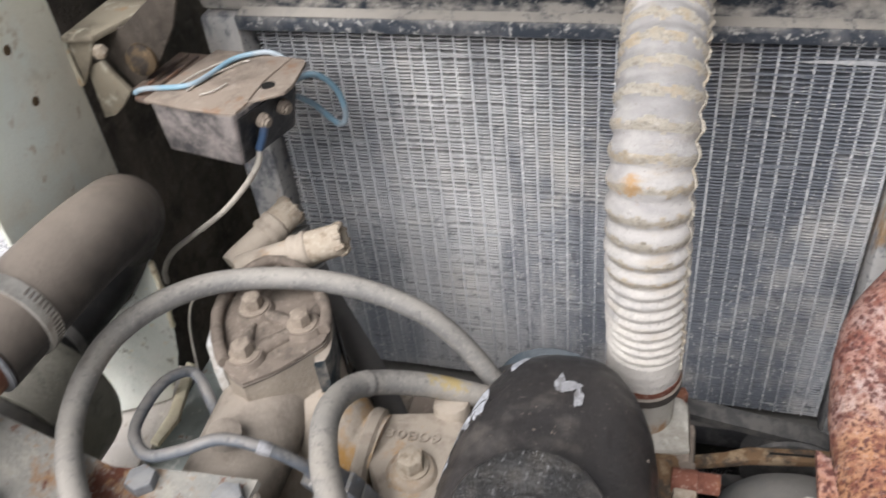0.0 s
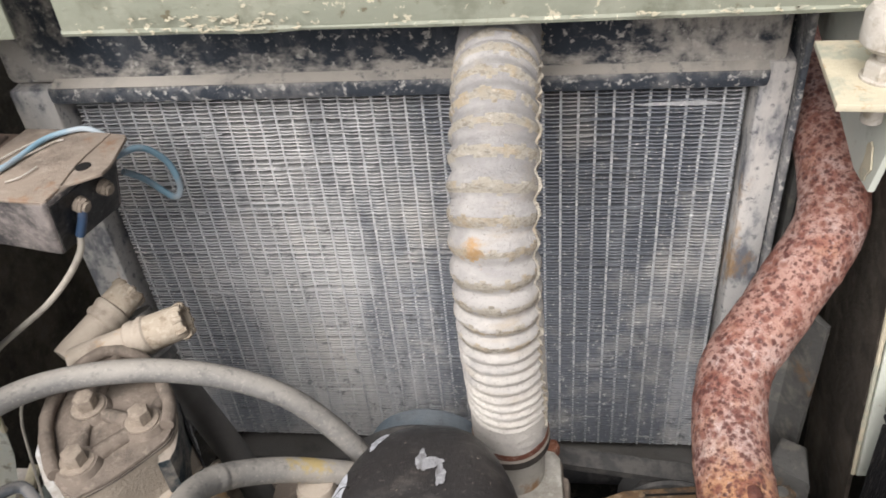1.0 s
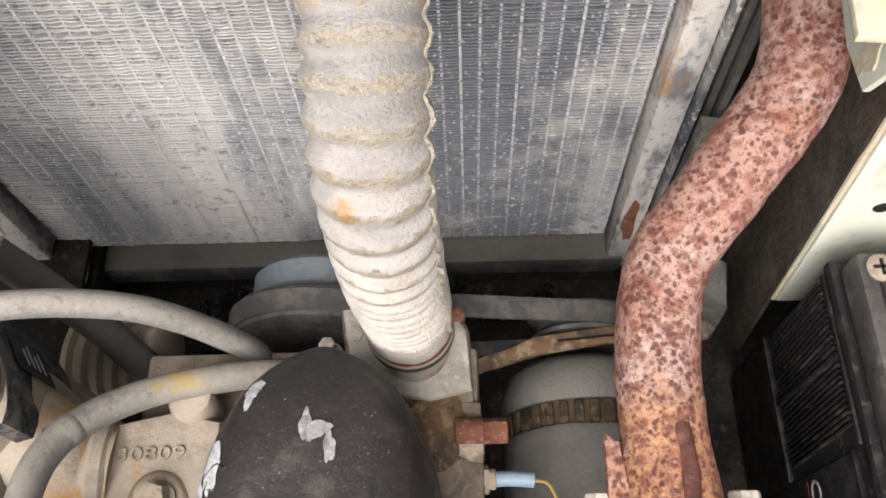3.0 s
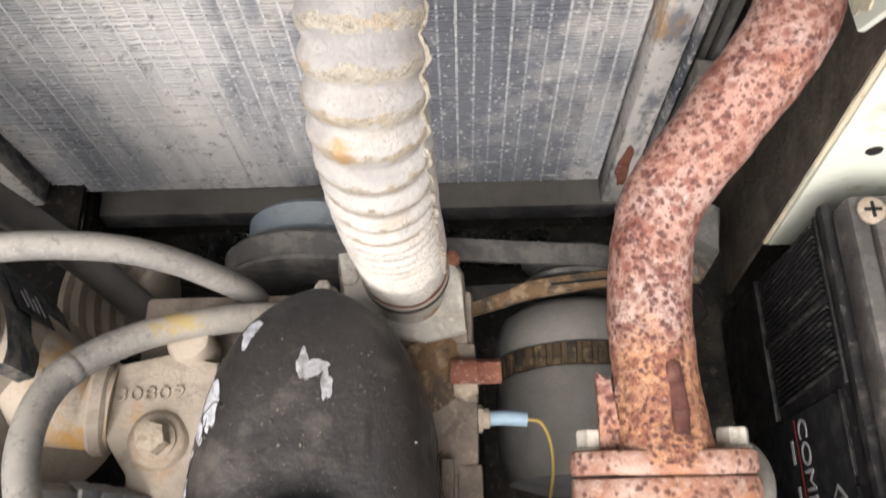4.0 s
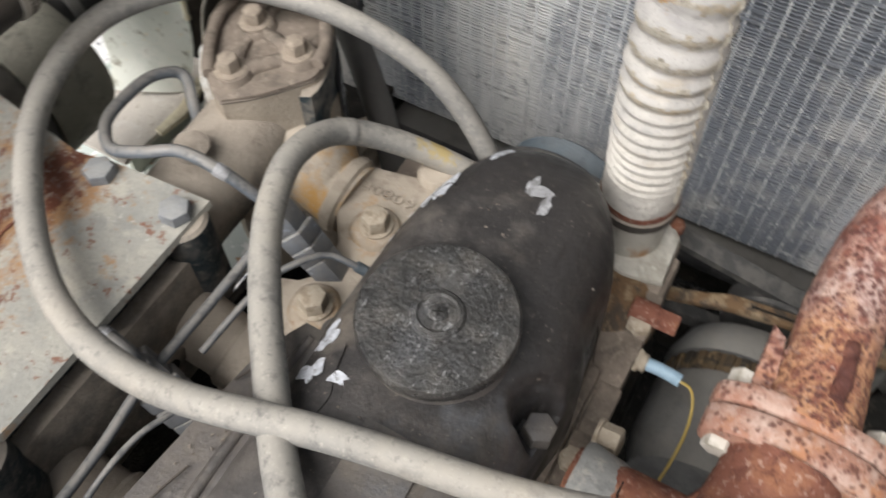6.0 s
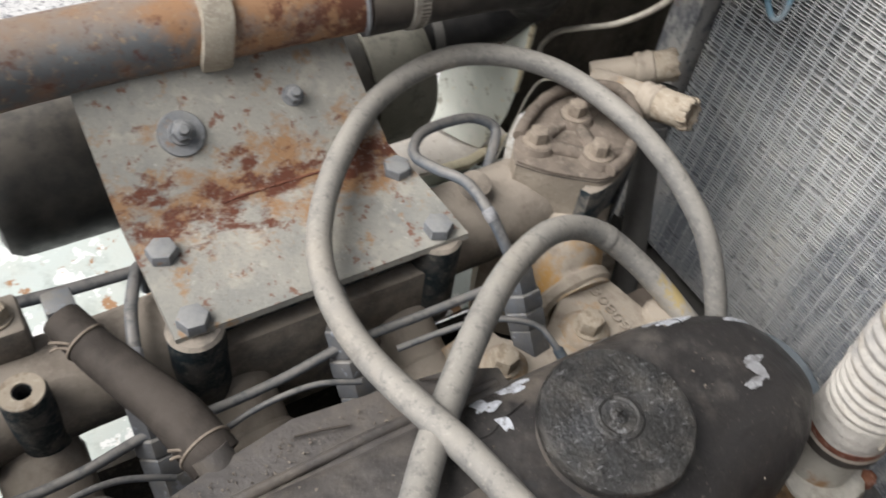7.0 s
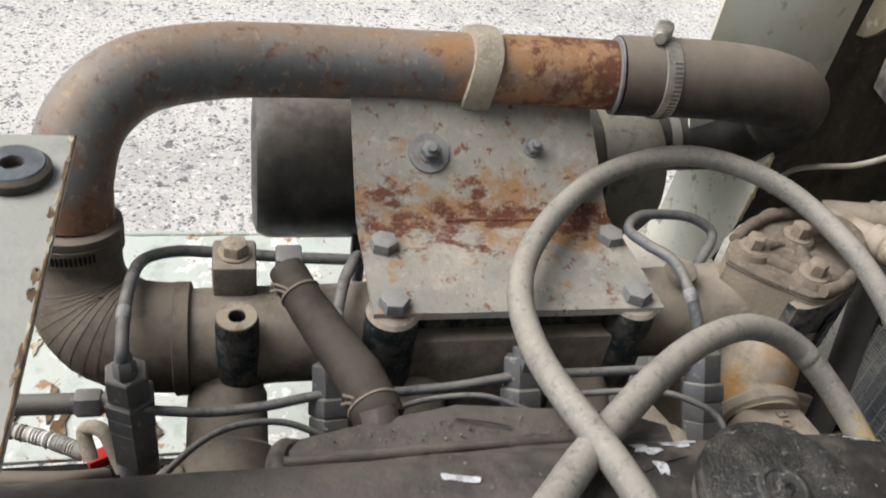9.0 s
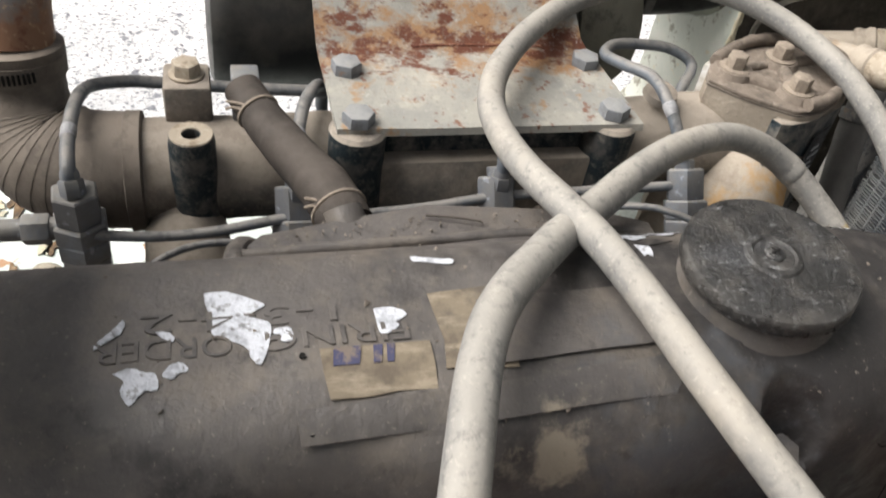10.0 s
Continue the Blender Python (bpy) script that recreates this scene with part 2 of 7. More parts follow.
M["green_pale"] = mat("sun_bleached_pale_green_paint", (0.60, 0.63, 0.555), [("noise", (0.68, 0.68, 0.6), 16, 0.46, 0.75, 0.7), ("noise", (0.32, 0.33, 0.27), 34, 0.6, 0.82, 0.6), ("noise", (0.3, 0.22, 0.13), 70, 0.72, 0.84, 0.6)], 0.5, 0, ((50, 0.0008, 0.15), (500, 0.0003, 0.3)))
M["blue_black"] = mat("blue_black_paint_with_dust", (0.016, 0.026, 0.032), [("up", DUST, 70, 0.1, 0.75, 0.95), ("noise", (0.12, 0.11, 0.10), 45, 0.48, 0.68, 0.65), ("noise", (0.22, 0.2, 0.17), 260, 0.6, 0.75, 0.4)], 0.6, 0, GRIT)
# includes a soft near-black blot about (0.051, -0.230)
M["cover"] = mat("dark_grimy_valve_cover_paint", (0.112, 0.101, 0.093), [("noise", (0.062, 0.057, 0.055), 16, 0.42, 0.75, 0.8), ("noise", (0.19, 0.16, 0.128), 20, 0.5, 0.85, 0.8), ("noise", (0.145, 0.127, 0.108), 90, 0.5, 0.8, 0.6), ("band", (0.024, 0.022, 0.022), 24, 0.22, 0.60, 0.95, (1, 1, 1), 1, 0.31, 0.18), ("blot", (0.075, 0.078, 0.085), 40, 0.42, 0.75, 0.85, (1, 1, 1), (0.055, -0.05, 0.76), 0.06), ("blot", (0.35, 0.30, 0.23), 45, 0.42, 0.62, 0.85, (1, 1, 1), (0.0525, -0.107, 0.775), 0.020), ("blot", (0.018, 0.017, 0.017), 40, 0.35, 0.7, 0.85, (1, 1, 1), (0.051, -0.230, 0.77), 0.024), ("noise", (0.04, 0.036, 0.034), 60, 0.66, 0.84, 0.7), ("noise", (0.27, 0.24, 0.2), 480, 0.7, 0.84, 0.6)], 0.44, 0, ((28, 0.002, 0.3), (110, 0.0008, 0.3), (600, 0.0003, 0.35)), 0.5)
M["cap"] = mat("oily_black_cap_steel", (0.026, 0.025, 0.024), [("noise", (0.10, 0.092, 0.082), 50, 0.44, 0.78, 0.85), ("noise", (0.13, 0.135, 0.145), 26, 0.56, 0.9, 0.5), ("noise", (0.40, 0.40, 0.40), 520, 0.66, 0.8, 0.7, (1, 0.3, 1))], 0.32, 0.2, ((70, 0.0012, 0.35), (420, 0.0007, 0.7)), 0.75)
M["bare_alu"] = mat("bare_pale_aluminium", (0.68, 0.70, 0.745), [("noise", (0.3, 0.31, 0.34), 130, 0.46, 0.7, 0.7), ("noise", (0.12, 0.11, 0.1), 300, 0.6, 0.74, 0.7)], 0.5, 0.1, ((300, 0.0008, 0.6),))
M["dull_steel"] = mat("dull_dusty_dark_steel", (0.11, 0.108, 0.102), [("noise", (0.06, 0.058, 0.055), 30, 0.5, 0.7, 0.7), ("noise", (0.20, 0.185, 0.16), 60, 0.54, 0.74, 0.7), ("noise", (0.2, 0.12, 0.06), 22, 0.66, 0.78, 0.6)], 0.7, 0.1, GRIT)
M["loom_black"] = mat("dusty_black_corrugated_plastic", (0.035, 0.034, 0.033), [("up", (0.13, 0.125, 0.115), 40, 0.1, 1.0, 0.75), ("noise", (0.09, 0.086, 0.08), 60, 0.5, 0.75, 0.6)], 0.5, 0, ((400, 0.0003, 0.4),))
M["cup_olive"] = mat("dull_olive_dusty_metal", (0.18, 0.175, 0.14), [("up", (0.27, 0.255, 0.215), 40, 0.0, 0.9, 0.7), ("noise", (0.25, 0.24, 0.20), 30, 0.48, 0.75, 0.7), ("noise", (0.075, 0.072, 0.06), 60, 0.55, 0.75, 0.6)], 0.7, 0.05, GRIT)
M["rail"] = mat("dark_grey_rail_with_dust", (0.035, 0.035, 0.037), [("up", (0.12, 0.113, 0.103), 40, 0.2, 0.95, 0.8), ("noise", (0.11, 0.105, 0.1), 30, 0.5, 0.75, 0.7)], 0.7, 0.05, GRIT)
# two broad bands: paler about x -0.115, darker about x 0.07
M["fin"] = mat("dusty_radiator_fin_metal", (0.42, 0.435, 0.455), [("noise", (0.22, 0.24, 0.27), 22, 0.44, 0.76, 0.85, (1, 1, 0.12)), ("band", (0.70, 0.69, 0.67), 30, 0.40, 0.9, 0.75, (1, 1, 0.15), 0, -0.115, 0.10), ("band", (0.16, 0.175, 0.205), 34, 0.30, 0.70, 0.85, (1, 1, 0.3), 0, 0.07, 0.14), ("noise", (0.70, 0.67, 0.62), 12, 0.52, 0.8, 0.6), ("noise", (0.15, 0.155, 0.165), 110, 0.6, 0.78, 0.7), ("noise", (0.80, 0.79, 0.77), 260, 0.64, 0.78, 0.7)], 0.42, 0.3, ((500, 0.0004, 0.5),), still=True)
M["tube"] = mat("radiator_tube_metal", (0.46, 0.47, 0.48), [("noise", (0.42, 0.44, 0.46), 30, 0.5, 0.75, 0.7), ("noise", (0.85, 0.83, 0.8), 300, 0.55, 0.75, 0.6)], 0.45, 0.15, still=True)
M["rad_frame"] = mat("blue_black_radiator_frame_with_pale_dust", (0.05, 0.06, 0.075), [("noise", (0.36, 0.35, 0.34), 26, 0.5, 0.74, 0.85, (0.5, 1, 0.3)), ("up", (0.56, 0.53, 0.48), 50, 0.1, 0.7, 0.95), ("noise", (0.10, 0.11, 0.13), 110, 0.5, 0.72, 0.75), ("noise", (0.62, 0.6, 0.56), 200, 0.6, 0.74, 0.85)], 0.5, 0, GRIT)
M["grey_steel"] = mat("dusty_grey_steel", (0.26, 0.26, 0.25), [("noise", (0.12, 0.12, 0.12), 30, 0.5, 0.66, 0.7), ("noise", (0.40, 0.37, 0.33), 120, 0.55, 0.7, 0.6), ("noise", (0.3, 0.17, 0.08), 22, 0.63, 0.72, 0.6)], 0.62, 0.1, GRIT)
# whiter towards the hose's lower end, greyer towards its top end
M["silicone"] = mat("dirty_white_fabric_hose", (0.44, 0.42, 0.40), [("noise", (0.27, 0.262, 0.26), 26, 0.44, 0.78, 0.8, (0.8, 0.8, 2.2)), ("noise", (0.40, 0.33, 0.24), 40, 0.56, 0.8, 0.6, (0.7, 0.7, 2.5)), ("band", (0.58, 0.55, 0.50), 60, 0.32, 0.8, 0.9, (1, 1, 1), 2, -0.085, 0.085), ("band", (0.27, 0.26, 0.255), 50, 0.4, 0.85, 0.75, (1, 1, 1), 2, 0.085, 0.05), ("noise", (0.19, 0.175, 0.15), 520, 0.64, 0.8, 0.6), ("blot", (0.45, 0.27, 0.11), 60, 0.4, 0.62, 0.85, (1, 1, 1), (0.026, 0.146, 0.893), 0.011)], 0.85, 0, ((650, 0.0008, 0.6), (160, 0.0008, 0.3)))
M["silicone_band"] = mat("frayed_cream_fibre_band", (0.47, 0.43, 0.36), [("noise", (0.24, 0.215, 0.18), 420, 0.5, 0.72, 0.8, (0.6, 0.6, 1.6)), ("noise", (0.50, 0.40, 0.27), 60, 0.5, 0.78, 0.8), ("noise", (0.66, 0.63, 0.57), 300, 0.58, 0.78, 0.6), ("blot", (0.45, 0.27, 0.11), 60, 0.4, 0.62, 0.85, (1, 1, 1), (0.026, 0.146, 0.893), 0.011)], 0.92, 0, ((900, 0.0012, 0.8), (300, 0.001, 0.5)))
M["exhaust"] = mat("scaly_red_brown_exhaust_rust", (0.40, 0.235, 0.19), [("blot", (0.42, 0.17, 0.07), 40, 0.36, 0.72, 0.75, (1, 1, 1), (0.1645, 0.066, 0.765), 0.05), ("noise", (0.37, 0.17, 0.085), 20, 0.55, 0.78, 0.6), ("noise", (0.50, 0.40, 0.37), 34, 0.48, 0.76, 0.8), ("band", (0.50, 0.27, 0.14), 50, 0.35, 0.8, 0.75, (1, 1, 1), 1, -0.17, 0.06), ("noise", (0.25, 0.085, 0.058), 42, 0.52, 0.74, 0.8), ("spots", (0.20, 0.068, 0.045), 170, 0.86, 0.56, 0.85), ("spots", (0.10, 0.034, 0.027), 240, 0.74, 0.52, 0.95), ("spots", (0.13, 0.042, 0.032), 420, 0.72, 0.48, 0.85), ("noise", (0.13, 0.045, 0.036), 110, 0.63, 0.78, 0.8), ("noise", (0.62, 0.52, 0.48), 320, 0.62, 0.85, 0.45)], 0.5, 0, ((170, 0.0014, 0.5), (420, 0.0009, 0.5)), 0.5)
M["flange_rust"] = mat("orange_flange_rust", (0.34, 0.175, 0.125), [("noise", (0.46, 0.20, 0.08), 35, 0.5, 0.74, 0.6), ("noise", (0.50, 0.36, 0.30), 60, 0.46, 0.72, 0.8), ("spots", (0.10, 0.034, 0.024), 230, 0.74, 0.46, 0.85), ("noise", (0.62, 0.5, 0.44), 320, 0.62, 0.82, 0.5)], 0.65, 0, ((205, 0.0012, 0.4), (420, 0.0009, 0.5)), 0.4)
M["rust_deep"] = mat("deep_maroon_rust_scale", (0.10, 0.035, 0.027), [("noise", (0.2, 0.08, 0.05), 60, 0.5, 0.72, 0.7), ("noise", (0.045, 0.018, 0.016), 130, 0.52, 0.72, 0.7)], 0.6, 0, ((170, 0.0014, 0.5),), 0.45)
M["rust"] = mat("dark_red_rusted_iron", (0.185, 0.075, 0.05), [("noise", (0.28, 0.13, 0.07), 40, 0.5, 0.75, 0.7), ("noise", (0.10, 0.036, 0.026), 130, 0.5, 0.72, 0.75), ("noise", (0.45, 0.31, 0.25), 260, 0.6, 0.76, 0.6)], 0.8, 0, ((130, 0.0012, 0.4), (480, 0.0008, 0.5)))
M["pipe"] = mat("rust_bloomed_grey_steel_pipe", (0.14, 0.148, 0.155), [("up", (0.30, 0.305, 0.30), 30, 0.1, 0.95, 0.75), ("up", (0.31, 0.185, 0.10), 26, 0.5, 1.15, 0.7), ("band", (0.34, 0.19, 0.10), 34, 0.4, 0.75, 0.95, (1, 1, 1), 1, 0.16, 0.15), ("band", (0.24, 0.125, 0.07), 34, 0.36, 0.75, 0.9, (1, 1, 1), 2, -0.04, 0.05), ("band", (0.12, 0.045, 0.03), 75, 0.68, 0.86, 0.9, (1, 1, 1), 1, 0.17, 0.14), ("noise", (0.14, 0.055, 0.035), 80, 0.62, 0.78, 0.75), ("noise", (0.19, 0.1, 0.06), 240, 0.60, 0.76, 0.4), ("noise", (0.46, 0.34, 0.22), 160, 0.62, 0.8, 0.6)], 0.55, 0.05, ((120, 0.0003, 0.12), (500, 0.0003, 0.35)))
M["rubber"] = mat("dust_filmed_black_rubber", (0.03, 0.028, 0.027), [("up", (0.245, 0.208, 0.172), 14, -0.35, 1.0, 0.92), ("noise", (0.12, 0.1, 0.085), 90, 0.52, 0.8, 0.25)], 0.6, 0, ((60, 0.0006, 0.15), (600, 0.0003, 0.4)))
M["rubber_brown"] = mat("brown_dusty_rubber", (0.10, 0.085, 0.073), [("up", (0.235, 0.2, 0.165), 50, -0.3, 0.7, 0.85), ("noise", (0.07, 0.06, 0.053), 40, 0.52, 0.75, 0.5)], 0.8, 0, ((70, 0.001, 0.3), (600, 0.0004, 0.5)))
M["canister"] = mat("satin_black_canister", (0.022, 0.025, 0.026), [("up", (0.19, 0.172, 0.148), 22, -0.15, 0.85, 0.95), ("noise", (0.06, 0.062, 0.062), 30, 0.5, 0.7, 0.6)], 0.45, 0, ((40, 0.001, 0.15),))
M["hose"] = mat("dusty_grey_rubber_hose", (0.21, 0.205, 0.195), [("noise", (0.14, 0.138, 0.135), 22, 0.48, 0.8, 0.75), ("up", (0.375, 0.35, 0.31), 30, 0.2, 1.0, 0.8), ("noise", (0.11, 0.11, 0.11), 70, 0.57, 0.80, 0.55), ("noise", (0.085, 0.087, 0.09), 210, 0.60, 0.76, 0.4), ("noise", (0.50, 0.46, 0.4), 420, 0.6, 0.8, 0.4), ("noise", (0.46, 0.41, 0.34), 9, 0.52, 0.8, 0.55), ("blot", (0.43, 0.33, 0.14), 110, 0.42, 0.66, 0.9, (1, 1, 1), (-0.083, 0.139, 0.735), 0.014)], 0.65, 0, ((400, 0.0003, 0.4), (90, 0.0006, 0.15)))
M["hose_dark"] = mat("dark_grey_dusty_rubber_hose", (0.085, 0.083, 0.08), [("up", (0.2, 0.19, 0.175), 40, -0.2, 0.9, 0.8), ("noise", (0.15, 0.145, 0.135), 60, 0.5, 0.75, 0.6)], 0.65, 0, ((400, 0.0003, 0.4),))
M["bracket"] = mat("pale_grey_paint_with_rust_blooms", (0.335, 0.322, 0.285), [("noise", (0.21, 0.215, 0.205), 22, 0.42, 0.8, 0.75), ("noise", (0.47, 0.435, 0.37), 50, 0.54, 0.82, 0.7), ("band", (0.32, 0.175, 0.08), 55, 0.66, 0.90, 0.9, (1, 0.7, 1), 0, -0.006, 0.06), ("noise", (0.33, 0.19, 0.09), 60, 0.63, 0.76, 0.75), ("band", (0.13, 0.048, 0.028), 95, 0.70, 0.88, 1.0, (1, 0.6, 1), 0, -0.006, 0.05), ("noise", (0.17, 0.065, 0.036), 110, 0.66, 0.76, 0.85), ("spots", (0.15, 0.055, 0.03), 110, 0.34, 0.26, 0.8), ("noise", (0.22, 0.215, 0.195), 320, 0.58, 0.78, 0.5), ("noise", (0.50, 0.48, 0.44), 210, 0.70, 0.80, 0.5)], 0.55, 0, ((60, 0.0006, 0.12), (400, 0.0005, 0.45)))
M["neck_tan"] = mat("tan_casting_with_orange_stains", (0.33, 0.285, 0.23), [("up", (0.45, 0.39, 0.32), 60, 0.1, 0.8, 0.8), ("noise", (0.18, 0.145, 0.115), 40, 0.52, 0.78, 0.6), ("band", (0.45, 0.25, 0.07), 45, 0.62, 0.95, 0.9, (1, 1, 1), 0, 0.03, 0.03), ("noise", (0.46, 0.41, 0.345), 350, 0.55, 0.78, 0.35)], 0.88, 0, GRIT)
M["bolt"] = mat("dull_zinc_bolt", (0.215, 0.225, 0.24), [("noise", (0.14, 0.145, 0.15), 140, 0.46, 0.7, 0.7), ("up", (0.36, 0.355, 0.34), 120, 0.5, 1.1, 0.7), ("noise", (0.3, 0.17, 0.09), 110, 0.66, 0.8, 0.6)], 0.55, 0.15, ((420, 0.0004, 0.5),))
M["bolt_dusty"] = mat("sand_coloured_dusty_bolt", (0.38, 0.325, 0.255), [("noise", (0.22, 0.17, 0.12), 120, 0.5, 0.68, 0.7), ("noise", (0.5, 0.44, 0.36), 260, 0.55, 0.7, 0.5)], 0.85, 0, ((300, 0.0006, 0.5),))
M["bolt_pale"] = mat("pale_dusty_zinc_bolt", (0.50, 0.465, 0.41), [("noise", (0.3, 0.26, 0.2), 120, 0.48, 0.74, 0.75), ("noise", (0.62, 0.6, 0.56), 260, 0.55, 0.75, 0.5)], 0.7, 0.05, ((300, 0.0005, 0.4),))
M["green"] = mat("pale_green_body_paint", (0.32, 0.34, 0.285), [("noise", (0.40, 0.40, 0.335), 14, 0.46, 0.7, 0.7), ("noise", (0.23, 0.25, 0.21), 40, 0.58, 0.76, 0.5), ("noise", (0.62, 0.58, 0.44), 55, 0.74, 0.79, 0.9), ("noise", (0.5, 0.46, 0.38), 260, 0.64, 0.8, 0.4)], 0.55, 0, ((50, 0.0008, 0.15), (500, 0.0003, 0.3)))
M["cream"] = mat("chipped_cream_primer", (0.54, 0.49, 0.365), [("noise", (0.36, 0.37, 0.3), 30, 0.52, 0.64, 0.8), ("noise", (0.4, 0.25, 0.12), 70, 0.66, 0.78, 0.7)], 0.7, 0, GRIT)
# grime, kept near-black so that it also stands in for deep shade
M["grime"] = mat("grime_and_shade_black", (0.013, 0.012, 0.0105), [("noise", (0.045, 0.038, 0.03), 24, 0.5, 0.8, 0.8), ("noise", (0.11, 0.095, 0.075), 140, 0.62, 0.82, 0.5)], 0.85, 0, ((35, 0.003, 0.4), (260, 0.001, 0.5)))
# dusty brown that also holds the shade of inward-facing sheets
M["liner"] = mat("dusty_brown_sheet_with_shade", (0.055, 0.046, 0.037), [("noise", (0.12, 0.10, 0.08), 16, 0.44, 0.76, 0.85, (1, 1, 0.5)), ("noise", (0.025, 0.021, 0.018), 40, 0.54, 0.75, 0.6), ("noise", (0.16, 0.135, 0.11), 110, 0.58, 0.8, 0.4)], 0.8, 0, ((35, 0.003, 0.4), (260, 0.001, 0.5)))
M["fender"] = mat("chipped_grey_green_fender_paint", (0.55, 0.60, 0.57), [("noise", (0.56, 0.58, 0.53), 14, 0.46, 0.75, 0.7), ("noise", (0.36, 0.40, 0.37), 40, 0.55, 0.78, 0.6), ("noise", (0.82, 0.82, 0.80), 34, 0.60, 0.63, 1.0), ("noise", (0.34, 0.17, 0.07), 46, 0.68, 0.73, 0.9)], 0.5, 0, ((50, 0.0008, 0.2), (300, 0.0005, 0.3)))
M["lip_green"] = mat("olive_grey_chipped_lip_paint", (0.27, 0.285, 0.225), [("noise", (0.35, 0.355, 0.285), 14, 0.46, 0.72, 0.7), ("noise", (0.17, 0.175, 0.13), 40, 0.56, 0.78, 0.6), ("noise", (0.60, 0.55, 0.42), 120, 0.69, 0.74, 0.9), ("noise", (0.12, 0.09, 0.05), 90, 0.68, 0.78, 0.7)], 0.5, 0, ((50, 0.0008, 0.15), (300, 0.0006, 0.4)))
M["plastic"] = mat("scuffed_black_battery_plastic", (0.014, 0.014, 0.015), [("noise", (0.07, 0.065, 0.06), 60, 0.54, 0.75, 0.6), ("noise", (0.14, 0.135, 0.125), 300, 0.66, 0.78, 0.45)], 0.42, 0, ((260, 0.0004, 0.3),))
M["battery_top"] = mat("dusty_grey_battery_lid", (0.09, 0.086, 0.083), [("noise", (0.33, 0.31, 0.29), 22, 0.46, 0.74, 0.7), ("noise", (0.06, 0.055, 0.055), 60, 0.54, 0.68, 0.7)], 0.5, 0, GRIT)
M["label_black"] = mat("matt_black_label", (0.018, 0.018, 0.02), [("noise", (0.05, 0.05, 0.05), 80, 0.5, 0.7, 0.6)], 0.6)
M["print_grey"] = mat("pale_grey_print", (0.42, 0.43, 0.44), [("noise", (0.2, 0.2, 0.2), 200, 0.55, 0.7, 0.5)], 0.6)
M["print_red"] = mat("dark_red_print", (0.16, 0.02, 0.02), [], 0.6)
M["galvanised"] = mat("mottled_galvanised_sheet", (0.47, 0.5, 0.52), [("noise", (0.28, 0.3, 0.32), 26, 0.46, 0.62, 0.7), ("noise", (0.66, 0.66, 0.63), 60, 0.55, 0.7, 0.7), ("noise", (0.5, 0.42, 0.3), 44, 0.63, 0.72, 0.6)], 0.38, 0.55, ((90, 0.0006, 0.2),))
M["steel_line"] = mat("dusty_steel_fuel_line", (0.12, 0.135, 0.155), [("up", (0.27, 0.25, 0.225), 90, 0.2, 1.0, 0.8), ("noise", (0.07, 0.075, 0.08), 120, 0.52, 0.74, 0.6)], 0.55, 0.1, ((500, 0.0003, 0.4),))
M["fitting"] = mat("dusty_dark_brass_fitting", (0.15, 0.155, 0.165), [("up", (0.25, 0.235, 0.21), 100, 0.2, 0.9, 0.8), ("noise", (0.17, 0.195, 0.23), 60, 0.5, 0.8, 0.7), ("noise", (0.4, 0.43, 0.48), 140, 0.68, 0.8, 0.6)], 0.55, 0.2, ((300, 0.0005, 0.4),))
M["clamp"] = mat("worn_stainless_clamp_band", (0.45, 0.43, 0.39), [("noise", (0.25, 0.23, 0.2), 60, 0.48, 0.66, 0.7)], 0.4, 0.6, ((500, 0.0003, 0.3),))
# near-black on solid discs and strips, for shade inside holes, slots and cracks
M["dark_slot"] = mat("recess_shade", (0.012, 0.011, 0.01), [], 0.9)
M["strap"] = mat("woven_tan_strap", (0.40, 0.355, 0.285), [("noise", (0.24, 0.21, 0.17), 60, 0.5, 0.68, 0.6), ("noise", (0.5, 0.46, 0.38), 500, 0.5, 0.65, 0.6)], 0.9, 0, ((700, 0.0006, 0.7),))
M["belt"] = mat("worn_grey_fan_belt", (0.065, 0.064, 0.063), [("noise", (0.13, 0.123, 0.113), 60, 0.46, 0.66, 0.7)], 0.8, 0, GRIT)
M["pulley"] = mat("blue_grey_pulley_paint", (0.10, 0.135, 0.165), [("up", (0.18, 0.19, 0.195), 50, 0.3, 1.0, 0.6), ("noise", (0.08, 0.09, 0.1), 40, 0.52, 0.66, 0.6)], 0.6, 0, GRIT)
M["blue_wire"] = mat("light_blue_wire", (0.22, 0.36, 0.45), [("noise", (0.34, 0.37, 0.39), 24, 0.42, 0.66, 0.85)], 0.5)
M["white_wire"] = mat("grubby_white_wire", (0.46, 0.43, 0.37), [("noise", (0.26, 0.23, 0.2), 40, 0.5, 0.7, 0.6)], 0.6)
M["yellow_wire"] = mat("yellow_wire", (0.40, 0.29, 0.09), [], 0.55)
M["red"] = mat("red_plastic", (0.45, 0.03, 0.03), [], 0.45)
M["white_plastic"] = mat("grubby_white_plastic", (0.62, 0.62, 0.60), [("noise", (0.36, 0.32, 0.27), 40, 0.5, 0.66, 0.7)], 0.6)
M["paper"] = mat("brown_weathered_sticker_paper", (0.20, 0.165, 0.12), [("noise", (0.11, 0.09, 0.07), 60, 0.44, 0.72, 0.8), ("noise", (0.33, 0.28, 0.21), 130, 0.54, 0.74, 0.7, (1, 0.35, 1)), ("noise", (0.085, 0.075, 0.066), 18, 0.55, 0.75, 0.8)], 0.85, 0, ((300, 0.0004, 0.5),))
M["ink"] = mat("faded_navy_ink", (0.06, 0.06, 0.11), [("noise", (0.2, 0.16, 0.12), 140, 0.48, 0.66, 0.8)], 0.8)
